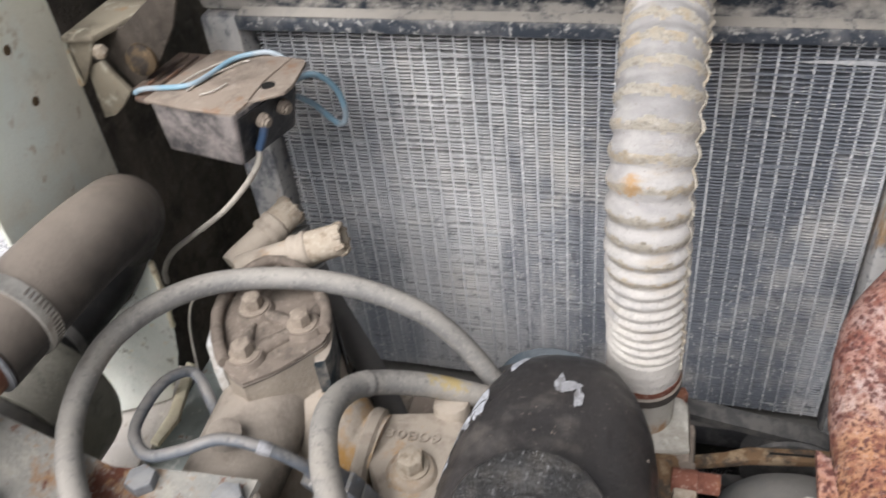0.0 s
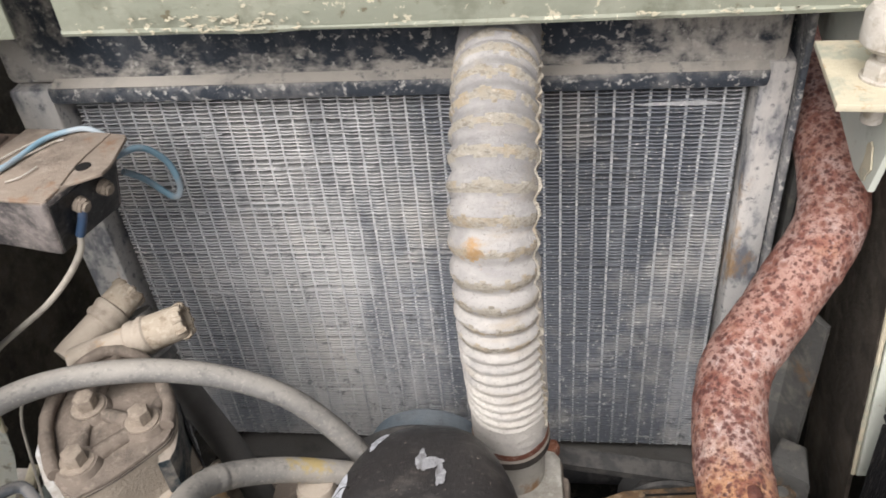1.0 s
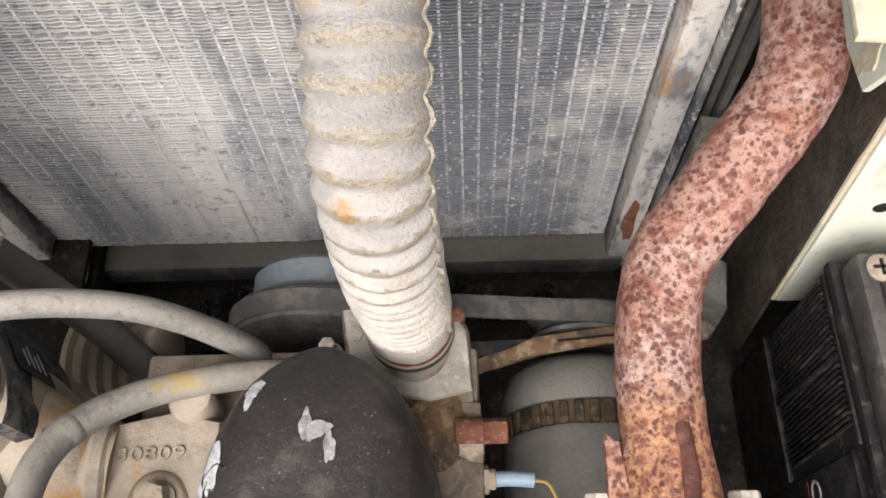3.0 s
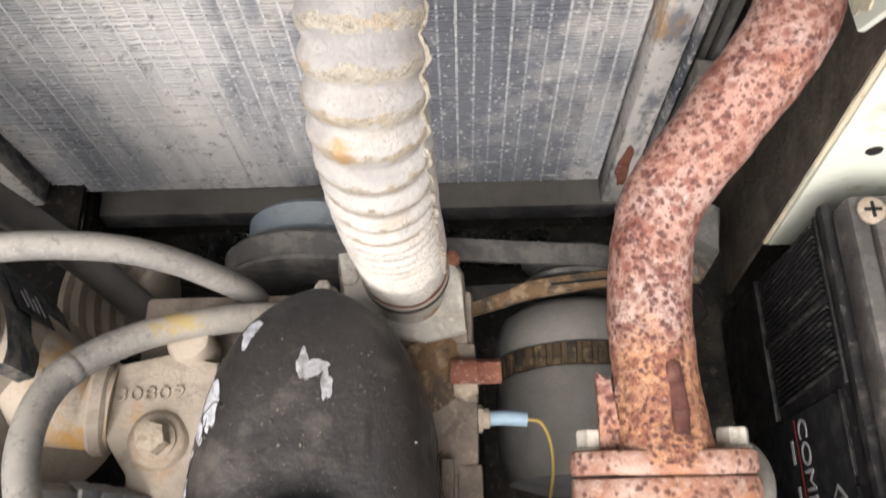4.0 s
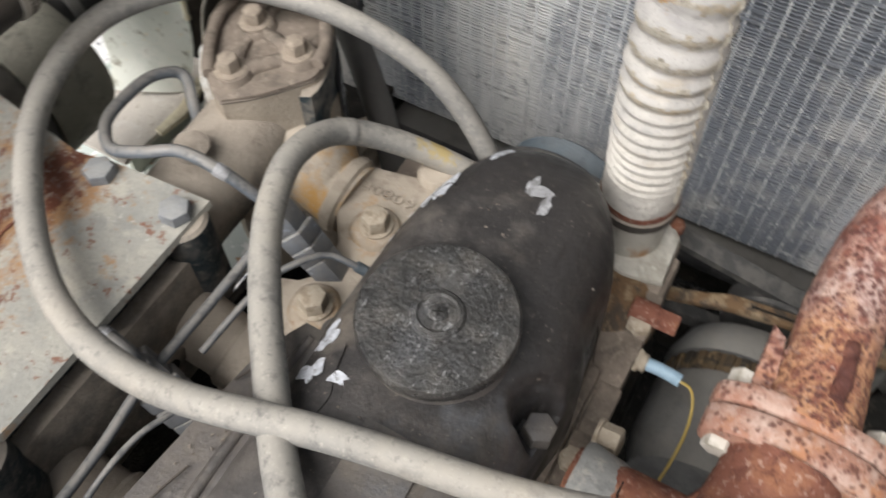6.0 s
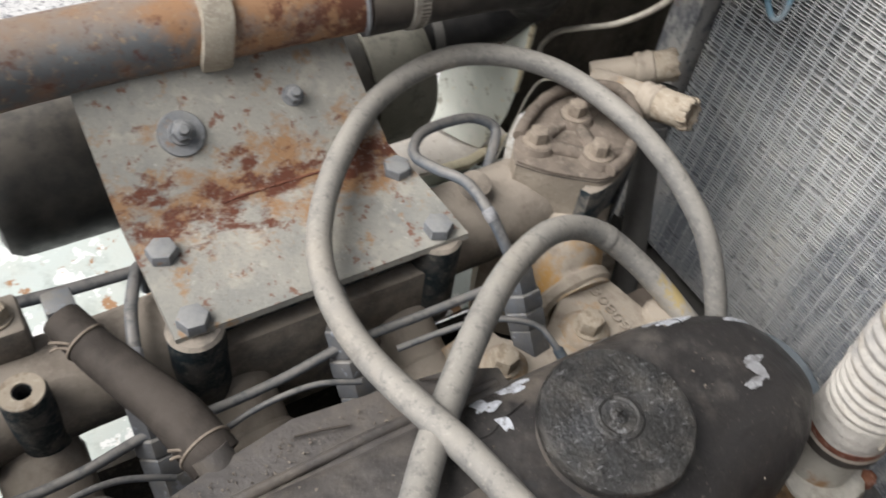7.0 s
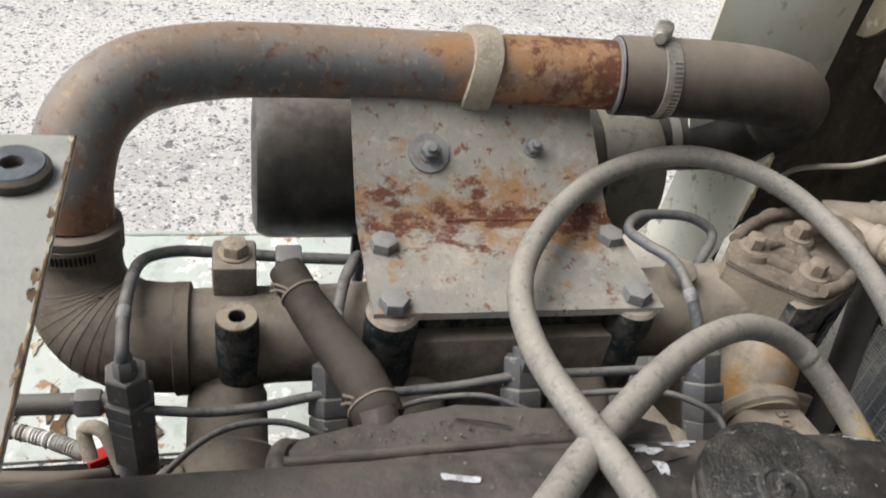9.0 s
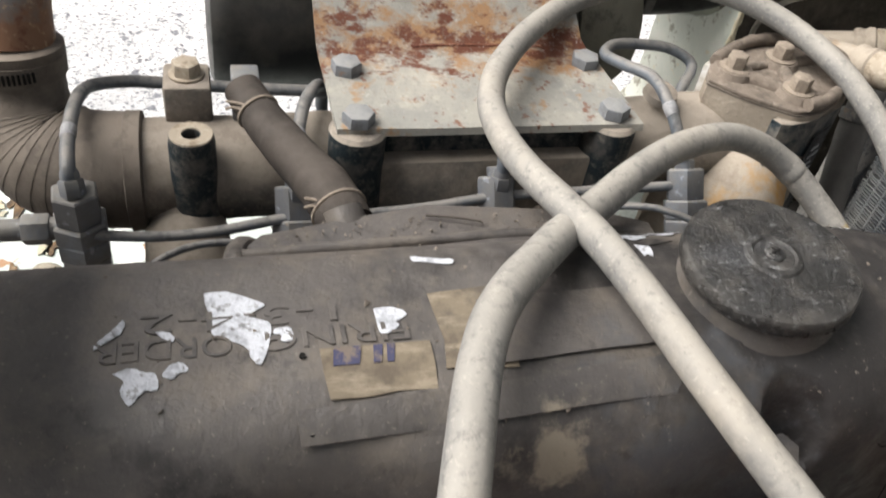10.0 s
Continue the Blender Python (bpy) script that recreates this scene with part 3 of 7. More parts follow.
M["ground"] = mat("pale_speckled_asphalt", (0.70, 0.69, 0.68), [("noise", (0.47, 0.47, 0.48), 2.2, 0.45, 0.75, 0.7), ("noise", (0.76, 0.745, 0.73), 7, 0.5, 0.75, 0.7), ("noise", (0.16, 0.165, 0.19), 34, 0.63, 0.72, 0.85), ("noise", (0.13, 0.135, 0.155), 95, 0.60, 0.70, 0.85), ("noise", (0.86, 0.85, 0.83), 60, 0.62, 0.72, 0.85), ("spots", (0.10, 0.10, 0.12), 60, 0.5, 0.42, 0.8), ("spots", (0.10, 0.10, 0.115), 150, 0.46, 0.40, 0.75)], 0.9, 0, ((80, 0.004, 0.5), (400, 0.001, 0.4)))

M["rust_dark"] = mat("dark_oily_rust_teeth", (0.10, 0.07, 0.04), [("noise", (0.03, 0.027, 0.024), 60, 0.42, 0.62, 0.9), ("noise", (0.24, 0.17, 0.09), 90, 0.58, 0.74, 0.7)], 0.8, 0, GRIT)
M["rust_tan"] = mat("tan_and_black_rust", (0.16, 0.10, 0.055), [("noise", (0.05, 0.045, 0.04), 60, 0.45, 0.65, 0.8), ("noise", (0.33, 0.25, 0.16), 90, 0.52, 0.7, 0.7)], 0.85, 0, GRIT)
M["blue_sleeve"] = mat("pale_blue_sleeve_plastic", (0.30, 0.42, 0.52), [("noise", (0.2, 0.28, 0.34), 90, 0.5, 0.7, 0.5)], 0.4)
M["regulator"] = mat("dust_caked_black_steel", (0.06, 0.058, 0.06), [("noise", (0.27, 0.24, 0.225), 26, 0.34, 0.58, 0.92), ("up", (0.30, 0.25, 0.2), 40, 0.2, 0.8, 0.95), ("noise", (0.05, 0.048, 0.05), 60, 0.56, 0.72, 0.6), ("noise", (0.38, 0.33, 0.29), 260, 0.6, 0.76, 0.5)], 0.75, 0, GRIT)
# darker tone for the shade in the clamp band's perforations
M["clamp_slot"] = mat("clamp_slot_shade", (0.14, 0.125, 0.11), [], 0.8)
M["core"] = mat("dusty_radiator_core", (0.20, 0.195, 0.19), [("noise", (0.02, 0.02, 0.022), 40, 0.46, 0.66, 0.9), ("noise", (0.33, 0.32, 0.30), 120, 0.56, 0.74, 0.7), ("noise", (0.02, 0.02, 0.022), 240, 0.58, 0.7, 0.8)], 0.9, still=True)


# ---- builders ----
def world_of(ob):
    v = Vector((0, 0, 0))
    while ob is not None:
        v += ob.location
        ob = ob.parent
    return v


def thing(name, base, label, category, group="", kind=""):
    ob = new(name)
    ob.empty_display_size = 0.02
    ob.location = base
    return tagged(ob, label, category, group, kind)


def part(name, bm, material, parent=None, label="", smooth=38):
    me = bpy.data.meshes.new(name)
    bmesh.ops.recalc_face_normals(bm, faces=bm.faces[:])
    for f in bm.faces:
        f.smooth = True
    lo = Vector([min(v.co[k] for v in bm.verts) for k in range(3)])
    hi = Vector([max(v.co[k] for v in bm.verts) for k in range(3)])
    c = (lo + hi) / 2
    bmesh.ops.translate(bm, verts=bm.verts[:], vec=-c)
    bm.to_mesh(me)
    bm.free()
    me.set_sharp_from_angle(angle=radians(smooth))
    me.materials.append(M[material])
    ob = new(name, me)
    ob.parent = parent
    ob.location = c - world_of(parent)
    return tagged(ob, label) if label else ob


def place(name, me, parent, m, label=""):
    """An object of its own on a shared mesh, at the world pose m."""
    ob = new(name, me)
    ob.parent = parent
    ob.matrix_local = Matrix.Translation(-world_of(parent)) @ m
    return tagged(ob, label) if label else ob


def bake(bm, name, material, smooth=38):
    me = bpy.data.meshes.new(name)
    bmesh.ops.recalc_face_normals(bm, faces=bm.faces[:])
    for f in bm.faces:
        f.smooth = True
    bm.to_mesh(me)
    bm.free()
    me.set_sharp_from_angle(angle=radians(smooth))
    me.materials.append(M[material])
    return me


def axis_pose(origin, axis, spin=0):
    """A pose whose z points along axis."""
    q = Vector(axis).normalized().to_track_quat("Z", "Y")
    return Matrix.Translation(origin) @ q.to_matrix().to_4x4() @ Matrix.Rotation(radians(spin), 4, "Z")


def catmull(pts, n):
    p = [Vector(a) for a in pts]
    p = [2 * p[0] - p[1], *p, 2 * p[-1] - p[-2]]
    out = []
    for i in range(1, len(p) - 2):
        a, b, c, d = p[i - 1:i + 3]
        for k in range(n):
            s = k / n
            out.append(0.5 * (2 * b + (c - a) * s + (2 * a - 5 * b + 4 * c - d) * s * s + (3 * b - a - 3 * c + d) * s ** 3))
    return out + [p[-2]]


def rings(bm, loops, cap=True, closed=True):
    made = [[bm.verts.new(v) for v in loop] for loop in loops]
    n = len(made[0])
    for a, b in zip(made[:-1], made[1:]):
        for i in range(n if closed else n - 1):
            j = (i + 1) % n
            bm.faces.new((a[i], a[j], b[j], b[i]))
    if cap and closed:
        bm.faces.new(made[0][::-1])
        bm.faces.new(made[-1])
    return bm


def tube(pts, r, seg=14, n=8, radial=None, cap=True, straight=False):
    """A round tube along a smooth line. radial(s, a): its radius at length s and angle a."""
    line = [Vector(p) for p in pts] if straight else catmull(pts, n)
    side, length, loops = None, 0.0, []
    for i, p in enumerate(line):
        d = (line[min(i + 1, len(line) - 1)] - line[max(i - 1, 0)]).normalized()
        if side is None:
            side = d.orthogonal().normalized()
        side = (side - d * side.dot(d)).normalized()
        up = d.cross(side)
        if i:
            length += (p - line[i - 1]).length
        loop = []
        for k in range(seg):
            a = 2 * math.pi * k / seg
            rr = radial(length, a) if radial else (r[min(i, len(r) - 1)] if isinstance(r, list) else r)
            loop.append(p + (side * math.cos(a) + up * math.sin(a)) * rr)
        loops.append(loop)
    return rings(bmesh.new(), loops, cap)


def lathe(origin, axis, profile, seg=28, cap=True):
    """profile: (radius, height along the axis) from bottom to top."""
    m = axis_pose(origin, axis)
    loops = [[m @ Vector((r * math.cos(2 * math.pi * k / seg), r * math.sin(2 * math.pi * k / seg), h)) for k in range(seg)] for r, h in profile]
    return rings(bmesh.new(), loops, cap)


def rod(a, b, r, seg=20, edge=0.0008):
    a, b = Vector(a), Vector(b)
    h = (b - a).length
    e = min(edge, r * 0.4, h * 0.3)
    return lathe(a, b - a, [(r - e, 0), (r, e), (r, h - e), (r - e, h)], seg)


def box(c, size, bevel=0.001, m=None, segs=2):
    bm = bmesh.new()
    bmesh.ops.create_cube(bm, size=1)
    bmesh.ops.scale(bm, verts=bm.verts[:], vec=size)
    if bevel:
        bmesh.ops.bevel(bm, geom=bm.edges[:], offset=min(bevel, min(size) * 0.45), segments=segs, affect="EDGES", profile=0.5)
    if m is not None:
        bmesh.ops.transform(bm, verts=bm.verts[:], matrix=m)
    bmesh.ops.translate(bm, verts=bm.verts[:], vec=c)
    return bm


def span(lo, hi, bevel=0.001):
    c = [(a + b) / 2 for a, b in zip(lo, hi)]
    return box(c, [b - a for a, b in zip(lo, hi)], bevel)


def prism(outline, z0, z1, m=None, bevel=0.0):
    """A flat outline in the xy plane of m, from z0 to z1, with rounded rims."""
    bm = bmesh.new()
    area = sum(a[0] * b[1] - b[0] * a[1] for a, b in zip(outline, [*outline[1:], outline[0]]))
    pts = list(outline) if area > 0 else list(outline)[::-1]
    n = len(pts)

    def inset(e):
        out = []
        for i in range(n):
            p, a, b = Vector(pts[i]), Vector(pts[i - 1]), Vector(pts[(i + 1) % n])
            u, v = (p - a).normalized(), (b - p).normalized()
            nrm = (Vector((-u.y, u.x)) + Vector((-v.y, v.x)))
            nrm = nrm / max(nrm.length_squared / 2, 0.3)
            out.append(p + nrm * e)
        return out
    if bevel:
        e = bevel
        levels = [(e, z0), (e * 0.3, z0 + e * 0.3), (0, z0 + e), (0, z1 - e), (e * 0.3, z1 - e * 0.3), (e, z1)]
    else:
        levels = [(0, z0), (0, z1)]
    loops = [[Vector((q.x, q.y, z)) for q in inset(e)] for e, z in levels]
    rings(bm, loops)
    bmesh.ops.triangulate(bm, faces=[f for f in bm.faces if len(f.verts) > 4])
    if m is not None:
        bmesh.ops.transform(bm, verts=bm.verts[:], matrix=m)
    return bm


def join(*bms):
    out = bmesh.new()
    for b in bms:
        me = bpy.data.meshes.new("joined")
        b.to_mesh(me)
        b.free()
        out.from_mesh(me)
        bpy.data.meshes.remove(me)
    return out


def lumpy(bm, size, scale):
    """Uneven cast or worn surface."""
    bm.normal_update()
    for v in bm.verts:
        v.co += v.normal * size * noise.noise(v.co * scale)
    return bm


def ellipse(cx, cy, rx, ry, n=24, turn=0.0):
    c, s = math.cos(turn), math.sin(turn)
    return [(cx + rx * math.cos(a) * c - ry * math.sin(a) * s, cy + rx * math.cos(a) * s + ry * math.sin(a) * c) for a in [2 * math.pi * k / n for k in range(n)]]


def ragged(cx, cy, rx, ry, seed, n=26, rough=0.35):
    """An irregular outline, such as a flake's."""
    rng = random.Random(seed)
    ph = [rng.uniform(0, 6.28) for _ in range(4)]
    out = []
    for k in range(n):
        a = 2 * math.pi * k / n
        r = 1 + rough * (math.sin(2 * a + ph[0]) * 0.5 + math.sin(3 * a + ph[1]) * 0.5 + math.sin(5 * a + ph[2]) * 0.35 + rng.uniform(-0.3, 0.3))
        out.append((cx + rx * r * math.cos(a), cy + ry * r * math.sin(a)))
    return out


def hex_head(af, h, washer=0.0, washer_h=0.0015, stub=0.0):
    """A hexagon bolt head on its washer, standing on z = 0."""
    r = af / math.sqrt(3)
    z0 = washer_h if washer else 0.0
    bm = bmesh.new()
    hexa = [(math.cos(math.pi / 3 * k), math.sin(math.pi / 3 * k)) for k in range(6)]
    loops = []
    for f, z in ((1.0, z0 - 0.0005), (1.0, z0 + h * 0.8), (0.93, z0 + h * 0.95), (0.78, z0 + h)):
        loops.append([Vector((x * r * f, y * r * f, z)) for x, y in hexa])
    rings(bm, loops)
    parts = [bm]
    if washer:
        parts.append(lathe((0, 0, 0), (0, 0, 1), [(washer * 0.97, -0.001), (washer, 0.0002), (washer, z0 - 0.0003), (washer * 0.95, z0)], 24))
    if stub:
        parts.append(lathe((0, 0, z0 + h - 0.001), (0, 0, 1), [(stub, 0), (stub, 0.004), (stub * 0.8, 0.005)], 16))
    return join(*parts)


def hexa(p, af, h, axis=(0, 0, 1), spin=0):
    bm = bmesh.new()
    r = af / math.sqrt(3)
    m = axis_pose(p, axis, spin)
    rings(bm, [[m @ Vector((r * f * math.cos(math.pi / 3 * k), r * f * math.sin(math.pi / 3 * k), z)) for k in range(6)] for f, z in ((0.94, 0), (1, 0.001), (1, h - 0.001), (0.92, h))])
    return bm


def lettering(text, size, depth):
    cu = bpy.data.curves.new("lettering", "FONT")
    cu.body, cu.size, cu.extrude = text, size, depth
    cu.align_x, cu.align_y, cu.resolution_u = "LEFT", "BOTTOM_BASELINE", 3
    ob = new("lettering", cu)
    me = bpy.data.meshes.new_from_object(ob)
    bpy.data.objects.remove(ob)
    bm = bmesh.new()
    bm.from_mesh(me)
    bpy.data.meshes.remove(me)
    return bm


def frame_pose(origin, right, up):
    r, u = Vector(right).normalized(), Vector(up)
    u = (u - r * u.dot(r)).normalized()
    return Matrix.Translation(origin) @ Matrix((r, u, r.cross(u))).transposed().to_4x4()


BOLT = {}


def bolt(parent, at, axis=(0, 0, 1), af=0.016, h=0.007, washer=0.0, material="bolt", spin=0, name="bolt", stub=0.0, label=""):
    key = (af, h, washer, material, stub)
    if key not in BOLT:
        BOLT[key] = bake(hex_head(af, h, washer, stub=stub), name, material)
    return place(name, BOLT[key], parent, axis_pose(at, axis, spin), label)


# ---- the setting ----
def ground():
    bm = bmesh.new()
    bmesh.ops.create_grid(bm, x_segments=24, y_segments=24, size=300)
    ob = part("ground", bm, "ground")
    tagged(ob, "pale speckled asphalt yard in flat daylight", "ground", kind="structure")


ground()


# ---- body sheet metal round the bay ----
def grille_shell():
    s = thing("grille_shell", (0, 0.6, 0.42), "pale green sheet-metal nose shell with chipped paint edges", "body panel")
    part("top_panel", span((-0.405, 0.239, 1.036), (0.36, 0.290, 1.04), 0.002), "green", s)
    part("front_panel", span((-0.405, 0.64, 0.42), (0.36, 0.645, 0.90), 0.002), "green", s)
    lip = join(span((-0.198, 0.235, 0.974), (0.36, 0.239, 1.04), 0.0015), tube([(-0.198, 0.237, 0.975), (0.0, 0.237, 0.9735), (0.36, 0.237, 0.975)], 0.0025, 8))
    part("rear_lip", lumpy(lip, 0.0012, 60), "lip_green", s, "chipped pale green folded edge")
    part("lip_end", lumpy(span((-0.405, 0.235, 0.972), (-0.226, 0.239, 1.04), 0.0015), 0.001, 50), "lip_green", s)
    part("side_panel", span((-0.409, 0.165, 0.46), (-0.405, 0.64, 1.04), 0.0015), "green", s)
    part("side_panel", span((0.36, 0.165, 0.46), (0.364, 0.64, 1.04), 0.0015), "green", s)
    # separate dark sheets give the side panels' insides their grime and shade
    part("inner_liner", lumpy(span((-0.401, 0.215, 0.30), (-0.393, 0.62, 1.005), 0.001), 0.003, 30), "liner", s, "grimy inner side sheet with shade in its colour")
    part("inner_liner", lumpy(span((0.348, 0.24, 0.30), (0.356, 0.62, 1.005), 0.001), 0.003, 30), "liner", s, "grimy inner side sheet with shade in its colour")
    rng = random.Random(4)
    for k in range(110):
        x = rng.uniform(-0.19, 0.3) if k > 60 else rng.gauss(-0.11, 0.028)
        b = prism(ragged(0, 0, rng.uniform(0.0004, 0.0021), rng.uniform(0.0003, 0.0009), k, 14, 0.7), 0, 0.0004, frame_pose((x, 0.2336 - k * 0.00002, 0.9748 + rng.uniform(0, 0.003 if k > 60 else 0.009)), (1, 0, 0), (0, 0, 1)))
        part("paint_chip", b, "cream", s, "flaked cream primer patch")


grille_shell()


def side_post(x, y0, y1, z0, z1, label):
    s = thing("side_post", (x, y0, z0), label, "body panel", "side posts of the bay")
    part("web", lumpy(prism([(y0 + 0.018, z0), (y1 - 0.02, z0), (y1, z0 + 0.03), (y1, z1), (y0, z1), (y0, 0.82)], -0.002, 0.002, frame_pose((x, 0, 0), (0, 1, 0), (0, 0, 1)), 0.0008), 0.0008, 40), "post_tan", s)
    part("flange", span((x - 0.03, y1 - 0.003, z0 + 0.032), (x, y1 + 0.0005, z1), 0.001), "green", s)
    # dark discs stand in for the shade in two bolt holes
    for y, z in ((0.1596, 0.951), (0.163, 0.915)):
        part("bolt_hole", rod((x - 0.0025, y, z), (x + 0.0026, y, z), 0.0032, 16), "rust_dark", s, "rust-dark disc in place of a bolt hole")
    return s


side_post(-0.335, 0.098, 0.205, 0.765, 1.0, "pale green upright post sheet with bolt holes")


def post_foot():
    """The leaning sheet at the left post's foot, and the ledge that it stands on."""
    s = thing("post_foot", (-0.36, 0.15, 0.54), "pale green leaning sheet with a dusty ledge under the post", "body panel")
    br, bl = Vector((-0.340, 0.182, 0.628)), Vector((-0.394, 0.148, 0.634))
    rise = Vector((0.042, -0.020, 0.1655))
    n = (bl - br).cross(rise).normalized() * 0.003
    loops = []
    for i in range(17):
        u = i / 16
        low = bl.lerp(br, u) + Vector((0.006 * math.sin(u * math.pi), 0, 0))
        h = 0.60 + 0.22 * u + 0.18 * max(0.0, (u - 0.55) / 0.45) ** 1.5
        bulge = Vector((0.010, -0.004, 0)) * u ** 3
        col = []
        for k in range(7):
            v = k / 6
            flare = Vector((0.0, -0.014, 0)) * max(0.0, 1 - v / 0.3) ** 2
            col.append(low + rise * (h * v) + bulge * math.sin(v * math.pi) + flare)
        loops.append(col + [p + n for p in reversed(col)])
    part("sheet", lumpy(rings(bmesh.new(), loops), 0.0012, 40), "sheet_green", s)
    edge = [br + rise * v + Vector((0.010, -0.004, 0)) * math.sin(v * math.pi) for v in (0.55, 0.7, 0.85, 0.97)]
    part("worn_edge", lumpy(tube(edge, 0.0022, 8, 10), 0.0012, 160), "cream_bright", s, "ragged cream worn edge")
    hole = br + rise * 0.78 + (bl - br) * 0.2
    part("bolt_hole", lathe(hole + n.normalized() * -0.0016, -n, [(0.0035, 0), (0.0035, 0.0008)], 14), "dark_slot", s)
    part("ledge", lumpy(prism([(-0.344, 0.204), (-0.330, 0.150), (-0.335, 0.085), (-0.402, 0.085), (-0.402, 0.204)], 0.620, 0.626, None, 0.0015), 0.0016, 40), "ledge_dust", s, "ledge under pinkish grey dust")
    part("edge_strip", lumpy(prism([(-0.346, 0.206), (-0.337, 0.204), (-0.322, 0.146), (-0.326, 0.120), (-0.334, 0.122), (-0.333, 0.150)], 0.6255, 0.630, None, 0.001), 0.0014, 90), "cream_bright", s, "ragged cream edge strip")
    part("riser", span((-0.392, 0.12, 0.5395), (-0.386, 0.20, 0.6215), 0.001), "green", s)


post_foot()


def right_post():
    s = thing("side_post", (0.29, 0.215, 0.5), "folded pale green post with one leg coloured as shaded beside the battery", "body panel", "side posts of the bay")

    def edge(z):
        return 0.2606 + (0.815 - z) * 0.078
    m = frame_pose((0, 0, 0), (1, 0, 0), (0, 0, 1))
    web = [(edge(0.64) + 0.002, 0.64), (0.36, 0.64), (0.36, 0.955), (edge(0.955) + 0.002, 0.955), (edge(0.80) + 0.002, 0.80)]
    part("web", lumpy(prism(web, -0.217, -0.2135, m, 0.0006), 0.001, 30), "green_pale", s)
    part("bolt_hole", rod((0.289, 0.2125, 0.768), (0.289, 0.2195, 0.768), 0.0045, 16), "dark_slot", s)
    # leg faces away from the light; its shade is in the brown
    leg = [(edge(0.52) - 0.002, 0.52), (edge(0.52) + 0.0016, 0.52), (edge(0.955) + 0.0016, 0.955), (edge(0.955) - 0.002, 0.955)]
    part("folded_leg", lumpy(prism(leg, -0.315, -0.2175, m), 0.0012, 30), "liner", s, "brown inner leg with shade in its colour")
    part("edge", lumpy(tube([(edge(z), 0.2155, z) for z in (0.64, 0.75, 0.85, 0.955)], 0.0016, 8), 0.0006, 90), "cream", s, "worn cream edge")


right_post()


def running_plate():
    s = thing("fender_plate", (-0.38, -0.1, 0.5), "pale green fender plate with rust along its edge", "body panel")
    part("plate", lumpy(span((-0.505, -0.62, 0.535), (-0.24, 0.34, 0.54), 0.0015), 0.002, 14), "fender", s)
    part("outer_edge", lumpy(tube([(-0.505, -0.62, 0.539), (-0.505, -0.1, 0.540), (-0.505, 0.34, 0.539)], 0.0028, 10, 40), 0.002, 60), "fender", s)
    rng = random.Random(11)
    for k in range(18):
        part("rust_scale", prism(ragged(rng.uniform(-0.4, -0.26), rng.uniform(-0.43, -0.3), rng.uniform(0.004, 0.016), rng.uniform(0.002, 0.008), 40 + k, 22, 0.6), 0.5408, 0.5416), "rust_tan" if k % 2 else "cream", s, "flaking rust and bare primer scale")
    # added wall down to the ground, shuts out light from below
    part("skirt", span((-0.24, -0.62, 0.0), (-0.232, 0.34, 0.5345), 0.002), "grime", s, "added dark skirt closing the bay off from light below")


running_plate()


def support_arm():
    s = thing("hood_support_arm", (0.0, -0.34, 0.87), "pale green hood support plate with rusty edge and rubber bumper", "bracket")
    part("plate", lumpy(prism([(-0.158, -0.299), (-0.158, -0.45), (0.19, -0.45), (0.19, -0.295), (0.03, -0.2965)], 0.882, 0.886, None, 0.001), 0.0006, 60), "arm_grey", s)
    part("down_flange", prism([(-0.156, 0.0), (0.02, 0.0), (0.018, -0.007), (-0.152, -0.007)], 0, 0.003, frame_pose((0, -0.302, 0.884), (1, 0, 0), (0, 0, 1)), 0.0008), "arm_grey", s)
    part("leg", lumpy(span((-0.152, -0.449, 0.5395), (-0.135, -0.445, 0.8825), 0.0008), 0.0006, 40), "arm_grey", s)
    bumper = part("rubber_bumper", lathe((-0.127, -0.318, 0.886), (0, 0, 1), [(0.0135, 0), (0.0145, 0.001), (0.0145, 0.0045), (0.013, 0.006), (0.0045, 0.006), (0.004, 0.0045), (0.004, 0.002)], 28), "rubber", s, "dark rubber washer")
    part("bumper_face", lathe((-0.127, -0.318, 0.8921), (0, 0, 1), [(0.0128, 0), (0.0122, 0.0008), (0.0048, 0.0008), (0.0045, 0)], 28, False), "pulley", bumper, "blue-grey worn top")
    part("rusty_edge", lumpy(tube([(-0.1575, -0.2995, 0.8855), (-0.06, -0.2982, 0.8855), (0.03, -0.297, 0.8855)], 0.0007, 8, 40), 0.0003, 260), "rust_tan", s, "thin rusted sheet edge")
    rng = random.Random(3)
    for k in range(12):
        x = -0.152 + k * 0.012 + rng.uniform(-0.004, 0.004)
        part("rust_chip", prism(ragged(x, -0.2988 + (x + 0.158) * 0.013 - rng.uniform(0.0008, 0.003), rng.uniform(0.0015, 0.006), rng.uniform(0.0005, 0.0014), 70 + k, 16, 0.5), 0.8858, 0.8862), "cream" if k % 3 == 0 else "rust_tan", s, "chipped bare edge")
    return s


support_arm()


